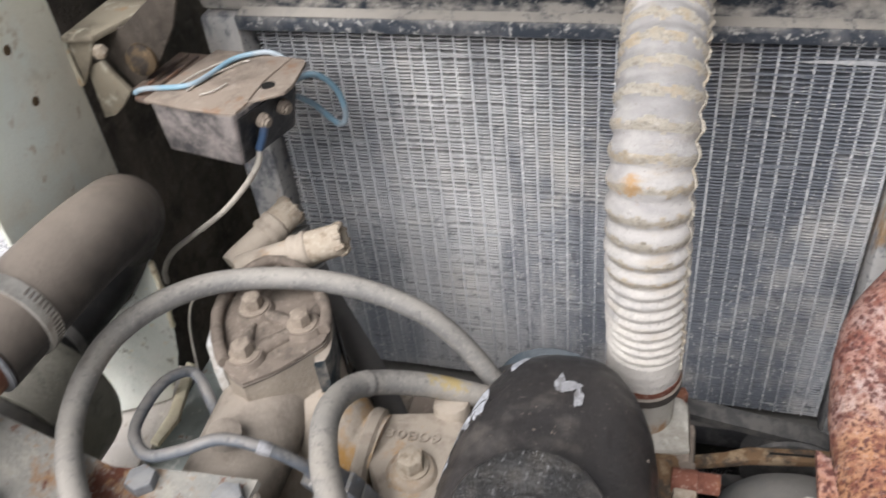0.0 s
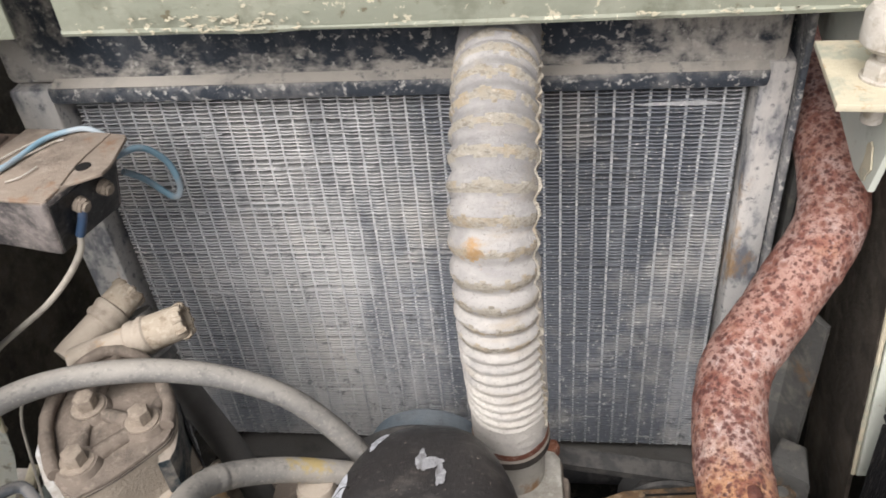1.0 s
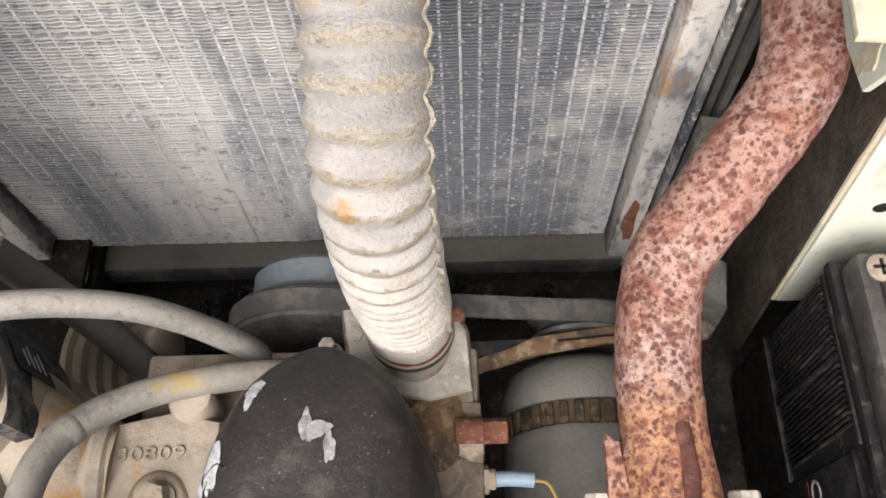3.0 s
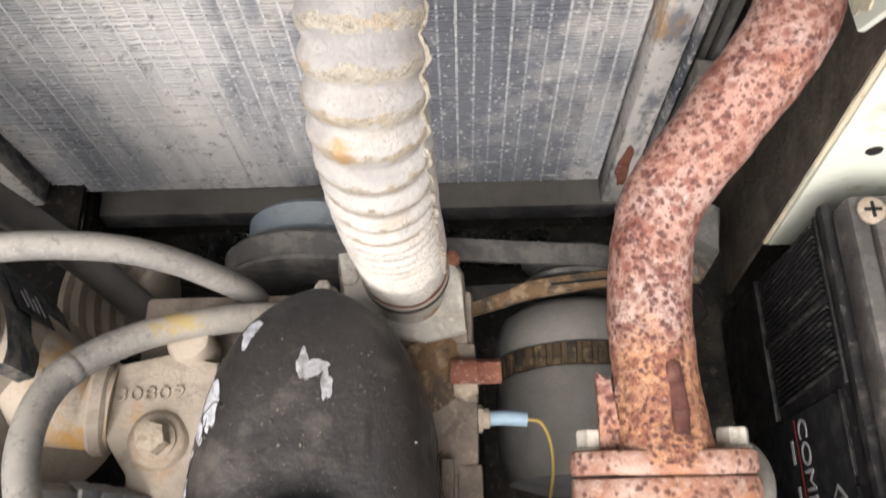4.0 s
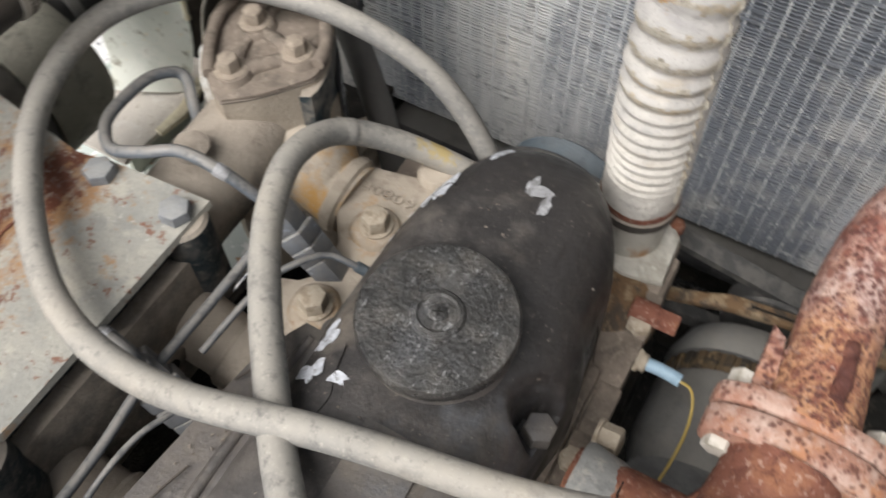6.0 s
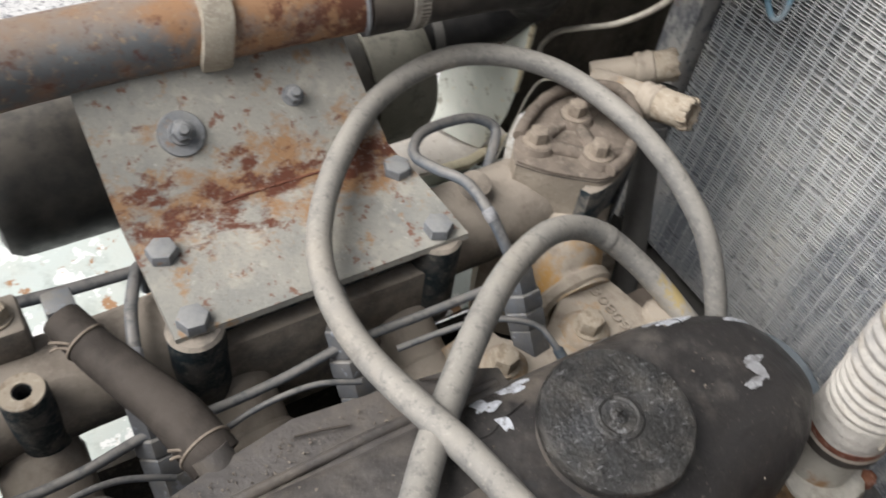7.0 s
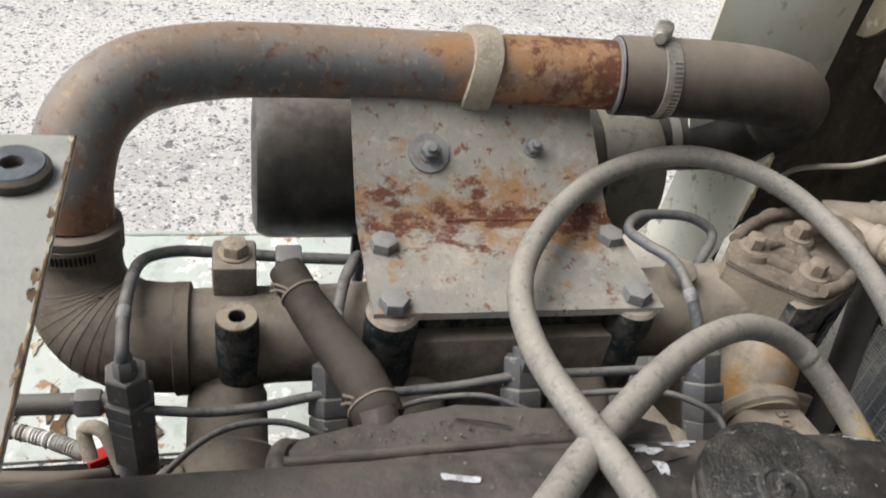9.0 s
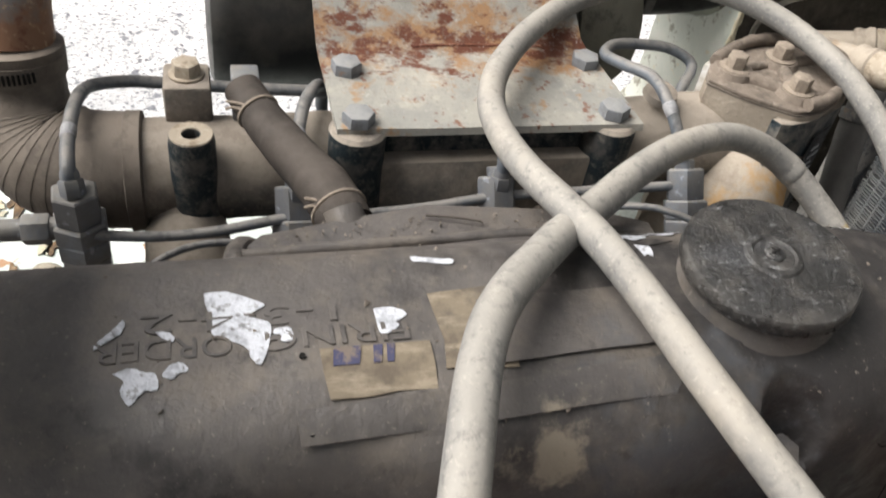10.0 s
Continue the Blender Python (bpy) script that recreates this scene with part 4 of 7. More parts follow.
def hinge_bracket_right():
    s = thing("hinge_bracket", (0.225, 0.2, 0.89), "cream and green hinge bracket with bolt and bushing", "bracket")
    m = frame_pose((0.224, 0, 0), (0, 1, 0), (0, 0, 1))
    part("side_plate", prism([(0.198, 0.892), (0.222, 0.89), (0.35, 0.93), (0.35, 1.01), (0.17, 1.01), (0.175, 0.965)], 0, 0.004, m, 0.001), "green_pale", s)
    part("shelf", prism([(0.196, 0.237), (0.1908, 0.1725), (0.275, 0.165), (0.275, 0.235)], 0.953, 0.957, None, 0.001), "cream", s, "chipped cream shelf plate")
    b = part("pivot_bolt", rod((0.216, 0.196, 0.934), (0.216, 0.196, 0.99), 0.005, 16), "bolt_pale", s)
    bolt(s, (0.216, 0.196, 0.957), af=0.015, h=0.008, material="bolt_pale", name="nut", washer=0.010)
    bolt(s, (0.216, 0.196, 0.952), (0, 0, -1), af=0.013, h=0.007, material="bolt_pale", name="nut")
    part("bushing", lathe((0.216, 0.196, 0.972), (0, 0, 1), [(0.010, 0), (0.0135, 0.003), (0.0135, 0.016), (0.011, 0.02), (0.006, 0.02), (0.0055, 0.015)], 24), "bolt_pale", s)
    part("chip", lumpy(prism(ragged(0.205, 0.905, 0.006, 0.010, 5), 0, 0.0008, frame_pose((0.2236, 0, 0), (0, 1, 0), (0, 0, 1)) @ Matrix.Scale(-1, 4, (0, 0, 1))), 0.0003, 200), "cream", s, "bare cream chip at the tip")


hinge_bracket_right()


def hinge_bracket_left():
    s = thing("hinge_bracket", (-0.32, 0.21, 0.9), "cream hinge bracket with rusted bolt on a post", "bracket")
    part("shelf", lumpy(prism([(-0.333, 0.2035), (-0.3265, 0.2015), (-0.3105, 0.204), (-0.2915, 0.258), (-0.333, 0.285)], 0.934, 0.9385, None, 0.0015), 0.0008, 60), "dirty_cream", s)
    m = frame_pose((0, 0.207, 0), (1, 0, 0), (0, 0, 1))
    part("gusset", lumpy(prism([(-0.333, 0.935), (-0.312, 0.935), (-0.3215, 0.918), (-0.3325, 0.902)], -0.003, 0, m, 0.0006), 0.0006, 80), "dirty_cream", s)
    part("gusset_edge", lumpy(tube([(-0.3328, 0.205, 0.934), (-0.3332, 0.2045, 0.918), (-0.3322, 0.2045, 0.903)], 0.0016, 8, 8), 0.0008, 150), "cream", s, "chipped cream edge")
    part("leg", lumpy(prism([(-0.330, 0.913), (-0.3165, 0.917), (-0.303, 0.8955), (-0.313, 0.883), (-0.322, 0.876), (-0.3315, 0.8735)], -0.008, -0.004, m, 0.001), 0.001, 60), "dirty_cream", s)
    part("web", lumpy(prism([(-0.326, 0.9345), (-0.300, 0.9360), (-0.268, 0.960), (-0.252, 0.960), (-0.262, 0.938), (-0.279, 0.915), (-0.306, 0.888), (-0.314, 0.893), (-0.3195, 0.915)], -0.018, -0.015, m, 0.0008), 0.001, 50), "liner", s, "grimy brown inner web")
    part("pivot_boss", lumpy(lathe((-0.292, 0.222, 0.915), (0.1, -1, 0.1), [(0.011, 0), (0.0105, 0.004), (0.007, 0.006), (0.003, 0.0065)], 24), 0.0008, 90), "rust_dark", s, "dark rusted pivot")
    bolt(s, (-0.3085, 0.206, 0.928), (0.2, -1, 0), af=0.008, h=0.005, material="bolt_dusty", washer=0.0)


hinge_bracket_left()


# ---- radiator ----
def radiator():
    s = thing("radiator", (-0.04, 0.33, 0.5), "dusty grey finned radiator with blue-black tanks", "radiator")
    x0, x1, z0, z1, y = -0.262, 0.187, 0.535, 0.898, 0.319
    part("core", span((x0 - 0.002, y + 0.0072, z0), (x1 + 0.002, y + 0.06, z1), 0.001), "core", s, "dark deep core behind the fins")
    pitch = 0.01137
    cols = int((x1 - x0) / pitch)
    tube_me = bake(span((-0.0009, -0.0004, z0 - 0.72), (0.0009, 0.012, z1 - 0.72), 0.0004), "tube", "tube")
    for k in range(cols + 1):
        place("tube", tube_me, s, Matrix.Translation((x0 + 0.004 + k * pitch, y + 0.0004 * math.sin(k * 2.1), 0.72)))
    rows = 122
    rng = random.Random(7)
    meshes = []
    for v in range(10):
        bm = bmesh.new()
        n = cols * 4
        loops = []
        top, bot = [], []
        ph = rng.uniform(0, 6.28)
        for i in range(n + 1):
            x = x0 + (x1 - x0) * i / n
            a = 2 * math.pi * (x - x0 - 0.004) / pitch
            dz = -0.0003 * max(0.0, math.cos(a)) ** 6 + 0.00012 * math.cos(a) + 0.0005 * noise.noise(Vector((x * 35, v * 3.7, 0))) + 0.0010 * max(0, noise.noise(Vector((x * 14, v * 9.1, 4))) - 0.2) * 3
            dy = 0.0003 * math.cos(a) + 0.0008 * noise.noise(Vector((x * 60, v * 5.1, 2)))
            loops.append([Vector((x, dy + o, dz + h)) for o, h in ((-0.0012, -0.0006), (-0.0010, 0.0003), (0.007, -0.0008), (0.007, -0.0015))])
        rings(bm, loops)
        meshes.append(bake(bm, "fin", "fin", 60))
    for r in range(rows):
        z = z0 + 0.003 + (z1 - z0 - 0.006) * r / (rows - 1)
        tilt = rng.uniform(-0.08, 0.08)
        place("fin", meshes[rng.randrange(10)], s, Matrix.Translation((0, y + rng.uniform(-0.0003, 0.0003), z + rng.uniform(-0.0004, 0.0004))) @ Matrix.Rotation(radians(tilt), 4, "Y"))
    # bent and dust-packed stretches of fin
    for k in range(16):
        x, z = rng.uniform(x0 + 0.03, x1 - 0.03), rng.uniform(z0 + 0.01, z1 - 0.02)
        if k < 9:
            z = rng.uniform(z0 + 0.004, z0 + 0.04)
        w = rng.uniform(0.003, 0.009)
        bm = lumpy(prism(ragged(0, 0, w, rng.uniform(0.0005, 0.0011), 200 + k, 18, 0.6), 0, 0.0005, frame_pose((x, y - 0.0012, z), (1, 0, 0), (0, 0, 1))), 0.0004, 300)
        part("bent_fin", bm, "tube", s)
    part("bent_fin", lumpy(prism(ragged(0.150, 0.878, 0.026, 0.0017, 3, 30, 0.25), 0, 0.0008, frame_pose((0, y - 0.0012, 0), (1, 0, 0), (0, 0, 1))), 0.0006, 200), "tube", s)
    part("top_tank", lumpy(join(span((-0.297, 0.306, 0.908), (0.205, 0.40, 1.0), 0.006)), 0.0015, 25), "tank", s, "blue-black top tank streaked with pale dust")
    part("tank_seam", lumpy(join(span((-0.268, 0.3005, 0.896), (0.196, 0.325, 0.9095), 0.004)), 0.0012, 40), "rad_frame", s)
    part("dust_ledge", lumpy(prism([(0.2995, 0.9093), (0.3068, 0.9093), (0.3068, 0.9128), (0.3020, 0.9104)], -0.262, 0.194, Matrix(((0, 0, 1, 0), (1, 0, 0, 0), (0, 1, 0, 0), (0, 0, 0, 1)))), 0.0014, 90), "pale_dust", s, "pale dust lying along the tank seam")
    part("side_channel", lumpy(span((-0.296, 0.301, 0.50), (-0.266, 0.36, 0.907), 0.003), 0.0012, 30), "rad_side", s, "dusty grey side channel")
    part("side_channel", lumpy(span((0.19, 0.304, 0.50), (0.2105, 0.36, 0.912), 0.003), 0.0015, 40), "rad_side", s, "dust-streaked side channel")
    part("side_flange", lumpy(span((0.2115, 0.299, 0.50), (0.2155, 0.36, 0.99), 0.0015), 0.001, 40), "rad_frame", s)
    part("bottom_rail", lumpy(join(span((-0.292, 0.300, 0.496), (0.205, 0.36, 0.524), 0.006)), 0.0012, 30), "rail", s)
    part("rust_streak", prism(ragged(0.1985, 0.585, 0.005, 0.032, 12, 24, 0.25), 0, 0.0006, frame_pose((0, 0.3035, 0), (1, 0, 0), (0, 0, 1))), "rust", s, "rust streak near the foot")
    part("neck", rod((0.037, 0.31, 0.944), (0.037, 0.275, 0.944), 0.0205, 28), "rad_frame", s)
    part("overflow_stub", rod((0.05, 0.305, 0.98), (0.05, 0.29, 0.985), 0.004, 12), "grey_steel", s)


radiator()


def top_hose():
    s = thing("radiator_hose", (0.04, 0.15, 0.71), "dirty white ribbed fabric radiator hose with frayed seam", "hose")
    pts = [(0.037, 0.300, 0.944), (0.037, 0.262, 0.944), (0.037, 0.224, 0.937), (0.0375, 0.191, 0.916), (0.037, 0.171, 0.886), (0.038, 0.163, 0.852), (0.039, 0.1605, 0.814), (0.0405, 0.1625, 0.78), (0.041, 0.165, 0.744)]
    edges = []
    z = 0.0
    for k in range(60):
        z += 0.0118 if z < 0.10 else 0.0138 if z < 0.185 else 0.0105 if z < 0.20 else 0.0076
        edges.append(z)

    def rib(s_):
        lo = max([e for e in edges if e <= s_], default=0.0)
        hi = min([e for e in edges if e > s_], default=1.0)
        return (s_ - lo) / (hi - lo), hi - lo

    def radial(s_, a):
        u, pitch = rib(s_)
        u += 0.06 * noise.noise(Vector((s_ * 30, math.cos(a), math.sin(a))))
        depth = 0.0027 if pitch > 0.012 else 0.0025 if pitch > 0.009 else 0.0021
        if s_ < 0.01 or s_ > 0.274:
            depth *= 0.1
        wob = 0.0005 * noise.noise(Vector((s_ * 60, math.cos(a) * 1.5, math.sin(a) * 1.5)))
        return 0.0229 + depth * ((0.5 - 0.5 * math.cos(2 * math.pi * u)) ** 0.7 - 0.55) + wob + 0.0003 * noise.noise(Vector((s_ * 300, a * 4, 1)))
    seg = 48
    bm = tube(pts, 0.022, seg, 30, radial)
    line = catmull(pts, 30)
    run = [0.0]
    for p, q in zip(line[:-1], line[1:]):
        run.append(run[-1] + (q - p).length)
    # frayed fibre on the upper part of each wide rib
    for i, f in enumerate(list(bm.faces)[:seg * (len(line) - 1)]):
        s_ = (run[i // seg] + run[i // seg + 1]) / 2
        u, pitch = rib(s_)
        c = f.calc_center_median()
        if pitch > 0.009 and s_ > 0.05 and abs(u - 0.62) + 0.22 * noise.noise(c * 160) < 0.17:
            f.material_index = 1
    body = part("ribbed_body", bm, "silicone", s, smooth=60)
    body.data.materials.append(M["silicone_band"])
    rng = random.Random(9)
    bm = bmesh.new()
    rows_ = []
    for i in range(10, len(line) - 8):
        p = line[i]
        d = (line[i + 1] - line[i - 1]).normalized()
        side = (Vector((0.93, -0.36, 0)) - d * d.dot(Vector((0.93, -0.36, 0)))).normalized()
        out = d.cross(side)
        o = radial(run[i], 0.0) - 0.0006
        h = 0.0014 + 0.0010 * rng.random() + 0.0008 * noise.noise(p * 220)
        lean = rng.uniform(-0.0006, 0.0006)
        rows_.append([p + side * o - out * 0.0008, p + side * (o + h) - out * (0.0004 - lean), p + side * (o + h) + out * (0.0004 + lean), p + side * o + out * 0.0008])
    rings(bm, rows_)
    part("frayed_seam", bm, "silicone_band", s, "ragged pale seam edge")
    part("end_band", lathe((0.041, 0.1652, 0.7448), (0, 0.06, -1), [(0.0225, 0), (0.0233, 0.001), (0.0233, 0.006), (0.0225, 0.007)], 36), "rust", s, "rusty brown cut end")
    c = part("hose_clamp", lathe((0.041, 0.1655, 0.7380), (0, 0.06, -1), [(0.0228, 0), (0.0242, 0.001), (0.0242, 0.0075), (0.0228, 0.0085)], 36), "rubber", s, "black worm-drive clamp")
    part("clamp_screw", box((0.026, 0.1868, 0.733), (0.014, 0.007, 0.009), 0.001), "bolt", c)


top_hose()


# ---- engine: block, head, valve cover ----
def engine_block():
    s = thing("engine_block", (-0.01, -0.15, 0.2), "dusty dark engine block and cylinder head", "engine")
    # added pan, blocks the bright ground beneath the engine
    part("belly_pan", span((-0.232, -0.62, 0.0), (0.235, 0.60, 0.222), 0.002), "grime", s, "added near-black pan that keeps the bay dark")
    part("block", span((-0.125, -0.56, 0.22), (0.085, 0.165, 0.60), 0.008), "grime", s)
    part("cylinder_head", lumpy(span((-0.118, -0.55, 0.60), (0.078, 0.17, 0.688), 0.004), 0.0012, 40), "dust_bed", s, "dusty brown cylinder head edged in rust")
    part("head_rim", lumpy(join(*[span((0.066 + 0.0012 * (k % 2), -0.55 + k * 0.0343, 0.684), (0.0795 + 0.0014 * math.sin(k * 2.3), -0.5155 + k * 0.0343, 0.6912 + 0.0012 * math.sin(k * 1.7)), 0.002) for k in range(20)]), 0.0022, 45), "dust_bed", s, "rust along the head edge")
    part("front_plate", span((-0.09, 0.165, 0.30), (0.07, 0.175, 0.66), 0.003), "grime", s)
    for y in (-0.27, -0.13, 0.015, 0.11):
        bolt(s, (0.0725, y, 0.69), af=0.014, h=0.007, washer=0.0, material="bolt_dusty", spin=y * 300)


engine_block()


def cover_height(x, y):
    """The casting's top over the plan, in metres."""
    front = max(0.0, (y - 0.005) / 0.1405)
    w = 0.0622 * math.sqrt(max(0.0, 1 - front ** 3))
    if w < 0.004 or abs(x) >= w:
        return None
    u = abs(x) / w
    h = 0.107 * (1 - 0.3 * front ** 6)
    top = 0.69 + h * (1 - u ** 4) ** 0.235
    return top


def valve_cover():
    s = thing("valve_cover", (0, -0.15, 0.69), "grimy dark brown cast valve cover with flaked paint", "engine cover")
    ys = [-0.55, -0.5, -0.4, -0.3, -0.25, -0.2, -0.15, -0.1, -0.06, -0.03, 0.0, 0.03, 0.05, 0.065, 0.08, 0.093, 0.105, 0.115, 0.124, 0.132, 0.138, 0.142, 0.1448]
    fine = []
    for a, b in zip(ys[:-1], ys[1:]):
        n = max(1, int((b - a) / (0.003 if -0.04 <= a < 0.03 else 0.007)))
        fine += [a + (b - a) * k / n for k in range(n)]
    fine.append(ys[-1])
    loops = []
    for y in fine:
        front = max(0.0, (y - 0.005) / 0.1405)
        w = 0.0622 * math.sqrt(max(0.012, 1 - front ** 3))
        h = 0.107 * (1 - 0.3 * front ** 6)
        loop = []
        for k in range(65):
            a = math.pi * (1 - k / 64)
            cx, sn = math.cos(a), math.sin(a)
            x = w * math.copysign(abs(cx) ** 0.5, cx)
            z = 0.69 + h * abs(sn) ** 0.47
            loop.append(Vector((x, y, z)))
        loop = [Vector((-w, y, 0.684)), *loop, Vector((w, y, 0.684))]
        loops.append(loop)
    bm = rings(bmesh.new(), loops)
    for v in bm.verts:
        if v.co.z > 0.70:
            v.co += Vector((0, 0, 1)) * (0.0012 * noise.noise(v.co * 28) + 0.0005 * noise.noise(v.co * 90))
        # pockets round the bolts on the right flank
        if v.co.z > 0.752:
            f = min(1.0, max(0.0, (0.0165 - math.hypot(v.co.x - 0.0575, v.co.y + 0.003)) / 0.0055))
            v.co.z += (0.752 - v.co.z) * f * f * (3 - 2 * f)
        if v.co.x > 0.03 and -0.3 < v.co.y < 0.09:
            v.co.x += 0.0025 * math.sin(v.co.y * 75)
    body = part("cover_body", bm, "cover", s, smooth=50)
    # raised shoulder along the left side, with its stepped rim
    m = frame_pose((0, 0, 0), (0, 1, 0), (1, 0, 0))
    out = [(-0.203, -0.0685), (-0.209, -0.062), (-0.209, -0.050), (-0.2, -0.043), (-0.018, -0.043), (-0.018, -0.063), (-0.04, -0.074), (-0.075, -0.0785), (-0.125, -0.0825), (-0.165, -0.0775)]
    sh = prism([(y, x) for y, x in out], -0.7815, -0.69, m, 0.003)
    part("shoulder", lumpy(sh, 0.0015, 45), "cover", s)
    part("shoulder_rim", lumpy(join(tube([(-0.047, -0.212, 0.779), (-0.05, -0.1, 0.7815), (-0.05, -0.025, 0.781)], 0.0042, 10), tube([(-0.054, -0.211, 0.7815), (-0.056, -0.1, 0.7835), (-0.055, -0.025, 0.782)], 0.0028, 10), tube([(-0.047, -0.212, 0.779), (-0.056, -0.2145, 0.779), (-0.066, -0.211, 0.776), (-0.071, -0.204, 0.769)], 0.0045, 10)), 0.0008, 80), "cover", s)
    # raised edge running along the right foot of the cover
    part("foot_flange", lumpy(span((0.058, -0.55, 0.684), (0.0655, 0.07, 0.699), 0.002), 0.001, 60), "dust_bed", s)
    return s


COVER = valve_cover()


def on_cover(x, y, lift):
    h = cover_height(x, y)
    return Vector((x, y, (h if h is not None else 0.69) + lift))


def drape(outline, lift, cuts=2):
    """A thin flake lying on the cover."""
    bm = bmesh.new()
    bm.faces.new([bm.verts.new((x, y, 0)) for x, y in outline])
    bmesh.ops.triangulate(bm, faces=bm.faces[:])
    for _ in range(cuts):
        bmesh.ops.subdivide_edges(bm, edges=bm.edges[:], cuts=1, use_grid_fill=True)
    bmesh.ops.triangulate(bm, faces=bm.faces[:])
    low = []
    for v in bm.verts:
        v.co = on_cover(v.co.x, v.co.y, lift + 0.0012 * noise.noise(Vector((v.co.x, v.co.y, 0.8)) * 28))
    ret = bmesh.ops.extrude_face_region(bm, geom=bm.faces[:])
    bmesh.ops.translate(bm, verts=[g for g in ret["geom"] if isinstance(g, bmesh.types.BMVert)], vec=(0, 0, 0.0003))
    return bm


def worn(outline):
    """The same outline with rounded corners and a nibbled edge."""
    line = catmull([(x, y, 0) for x, y in [*outline, outline[0]]], 4 if len(outline) < 20 else 2)[:-1]
    return [(p.x + 0.0005 * noise.noise(p * 900), p.y + 0.0005 * noise.noise(p * 900 + Vector((7, 3, 0)))) for p in line]


def cover_details():
    s = COVER
    flakes = [
        [(-0.0179, -0.2266), (-0.0185, -0.2184), (-0.0128, -0.2082), (-0.0098, -0.2049), (-0.0055, -0.2111), (-0.0034, -0.2078), (-0.0003, -0.2033), (0.0076, -0.2039), (0.0176, -0.2075), (0.0149, -0.2108), (0.0103, -0.2119), (0.0048, -0.2182), (0.0020, -0.2240), (-0.0054, -0.2236), (-0.0113, -0.2257)],
        [(0.0024, -0.2019), (0.0020, -0.1975), (0.0042, -0.1955), (0.0085, -0.1962), (0.0082, -0.2), (0.0055, -0.1995), (0.0046, -0.2025)],
        [(-0.0041, -0.1645), (-0.0046, -0.1600), (-0.0039, -0.1557), (-0.0006, -0.1520), (0.0031, -0.1570), (0.0050, -0.1560), (0.0085, -0.1601), (0.0075, -0.1638)],
        [(-0.0076, -0.2544), (-0.0056, -0.2536), (-0.001, -0.2550), (0.0006, -0.2574), (0.0056, -0.2635), (0.0014, -0.2620), (-0.0022, -0.2585)],
        [(0.0169, -0.2566), (0.0151, -0.2512), (0.0172, -0.247), (0.0185, -0.2429), (0.0244, -0.2419), (0.0250, -0.2450), (0.0258, -0.2473), (0.0300, -0.2511), (0.0241, -0.2541), (0.0205, -0.2530)],
        [(0.0154, -0.2384), (0.0140, -0.2346), (0.0173, -0.2322), (0.0190, -0.2350), (0.0209, -0.2374), (0.0193, -0.2407)],
        [(-0.0004, -0.2433), (-0.0004, -0.2400), (0.0020, -0.2370), (0.0045, -0.2375), (0.0024, -0.2413)],
        [(-0.0341, -0.1441), (-0.0315, -0.1350), (-0.0300, -0.1270), (-0.0269, -0.1290), (-0.0290, -0.1380), (-0.0307, -0.1437)],
        [(-0.0323, -0.0438), (-0.0315, -0.0400), (-0.0294, -0.0369), (-0.0233, -0.0384), (-0.0250, -0.0400), (-0.0240, -0.0425), (-0.0280, -0.0428)],
        ragged(-0.046, -0.022, 0.003, 0.010, 41, 26, 0.5), ragged(-0.042, -0.042, 0.005, 0.006, 43, 26, 0.5), ragged(-0.0475, 0.088, 0.0065, 0.019, 45, 40, 0.6), ragged(-0.0520, 0.076, 0.0045, 0.009, 44, 40, 0.6), ragged(-0.0555, 0.066, 0.0035, 0.008, 50, 30, 0.5),
        ragged(-0.0555, 0.046, 0.003, 0.006, 46, 26, 0.5), ragged(0.012, -0.062, 0.004, 0.003, 47), ragged(0.042, -0.156, 0.004, 0.005, 49, 26, 0.5), ragged(-0.028, 0.116, 0.004, 0.006, 52, 26, 0.5)]
    for pts in flakes:
        part("paint_flake", drape(worn(pts), 0.0004, 1), "bare_alu", s, "flaked patch of bare pale aluminium")
    for k, pts in enumerate((((-0.0575, 0.036), (-0.055, 0.048), (-0.052, 0.056), (-0.046, 0.068), (-0.044, 0.076)), ((-0.047, 0.078), (-0.041, 0.083), (-0.036, 0.081)), ((0.0585, 0.075), (0.058, 0.06), (0.0592, 0.045), (0.0565, 0.033), (0.055, 0.022)), ((-0.034, -0.024), (-0.03, -0.04), (-0.026, -0.05), (-0.028, -0.066)))):
        part("paint_crack", tube([on_cover(x, y, 0.0002) for x, y in pts], 0.00028, 6, 6), "dark_slot", s, "dark crack in the paint")
    for x, y, rx, ry, k in ((-0.0005, 0.098, 0.0030, 0.0075, 61), (0.005, 0.0965, 0.0055, 0.004, 62), (0.0105, 0.0885, 0.0025, 0.0075, 63)):
        part("paint_flake", drape(ragged(x, y, rx, ry, k, 30, 0.28), 0.0005 + 0.0001 * (k - 60)), "worn_alu", s, "smeared bare aluminium scrape")
    # raised cast letters, read from the far side
    for text, xb, yb, length in (("FIRING", 0.0030, -0.1516, 0.054), ("ORDER", 0.0030, -0.2165, 0.047), ("1-3-4-2", -0.0088, -0.1735, 0.075)):
        bm = lettering(text, 0.0135, 0.0003)
        w = max(v.co.x for v in bm.verts)
        for v in bm.verts:
            v.co = on_cover(xb + v.co.y, yb - v.co.x * length / w, 0.0004 + v.co.z)
            v.co.z += 0.0012 * noise.noise(Vector((v.co.x, v.co.y, 0.8)) * 28)
        part("cast_lettering", bm, "cover", s, "raised cast letters under grime")
    # faded stickers and the screwed data plate
    part("sticker", drape([(0.0140, -0.1869), (0.0142, -0.166), (0.0139, -0.1461), (0.024, -0.1462), (0.0343, -0.1470), (0.0338, -0.160), (0.0352, -0.172), (0.0348, -0.1853), (0.025, -0.1865)], 0.0005, 2), "paper", s, "weathered brown sticker with faded blue print")
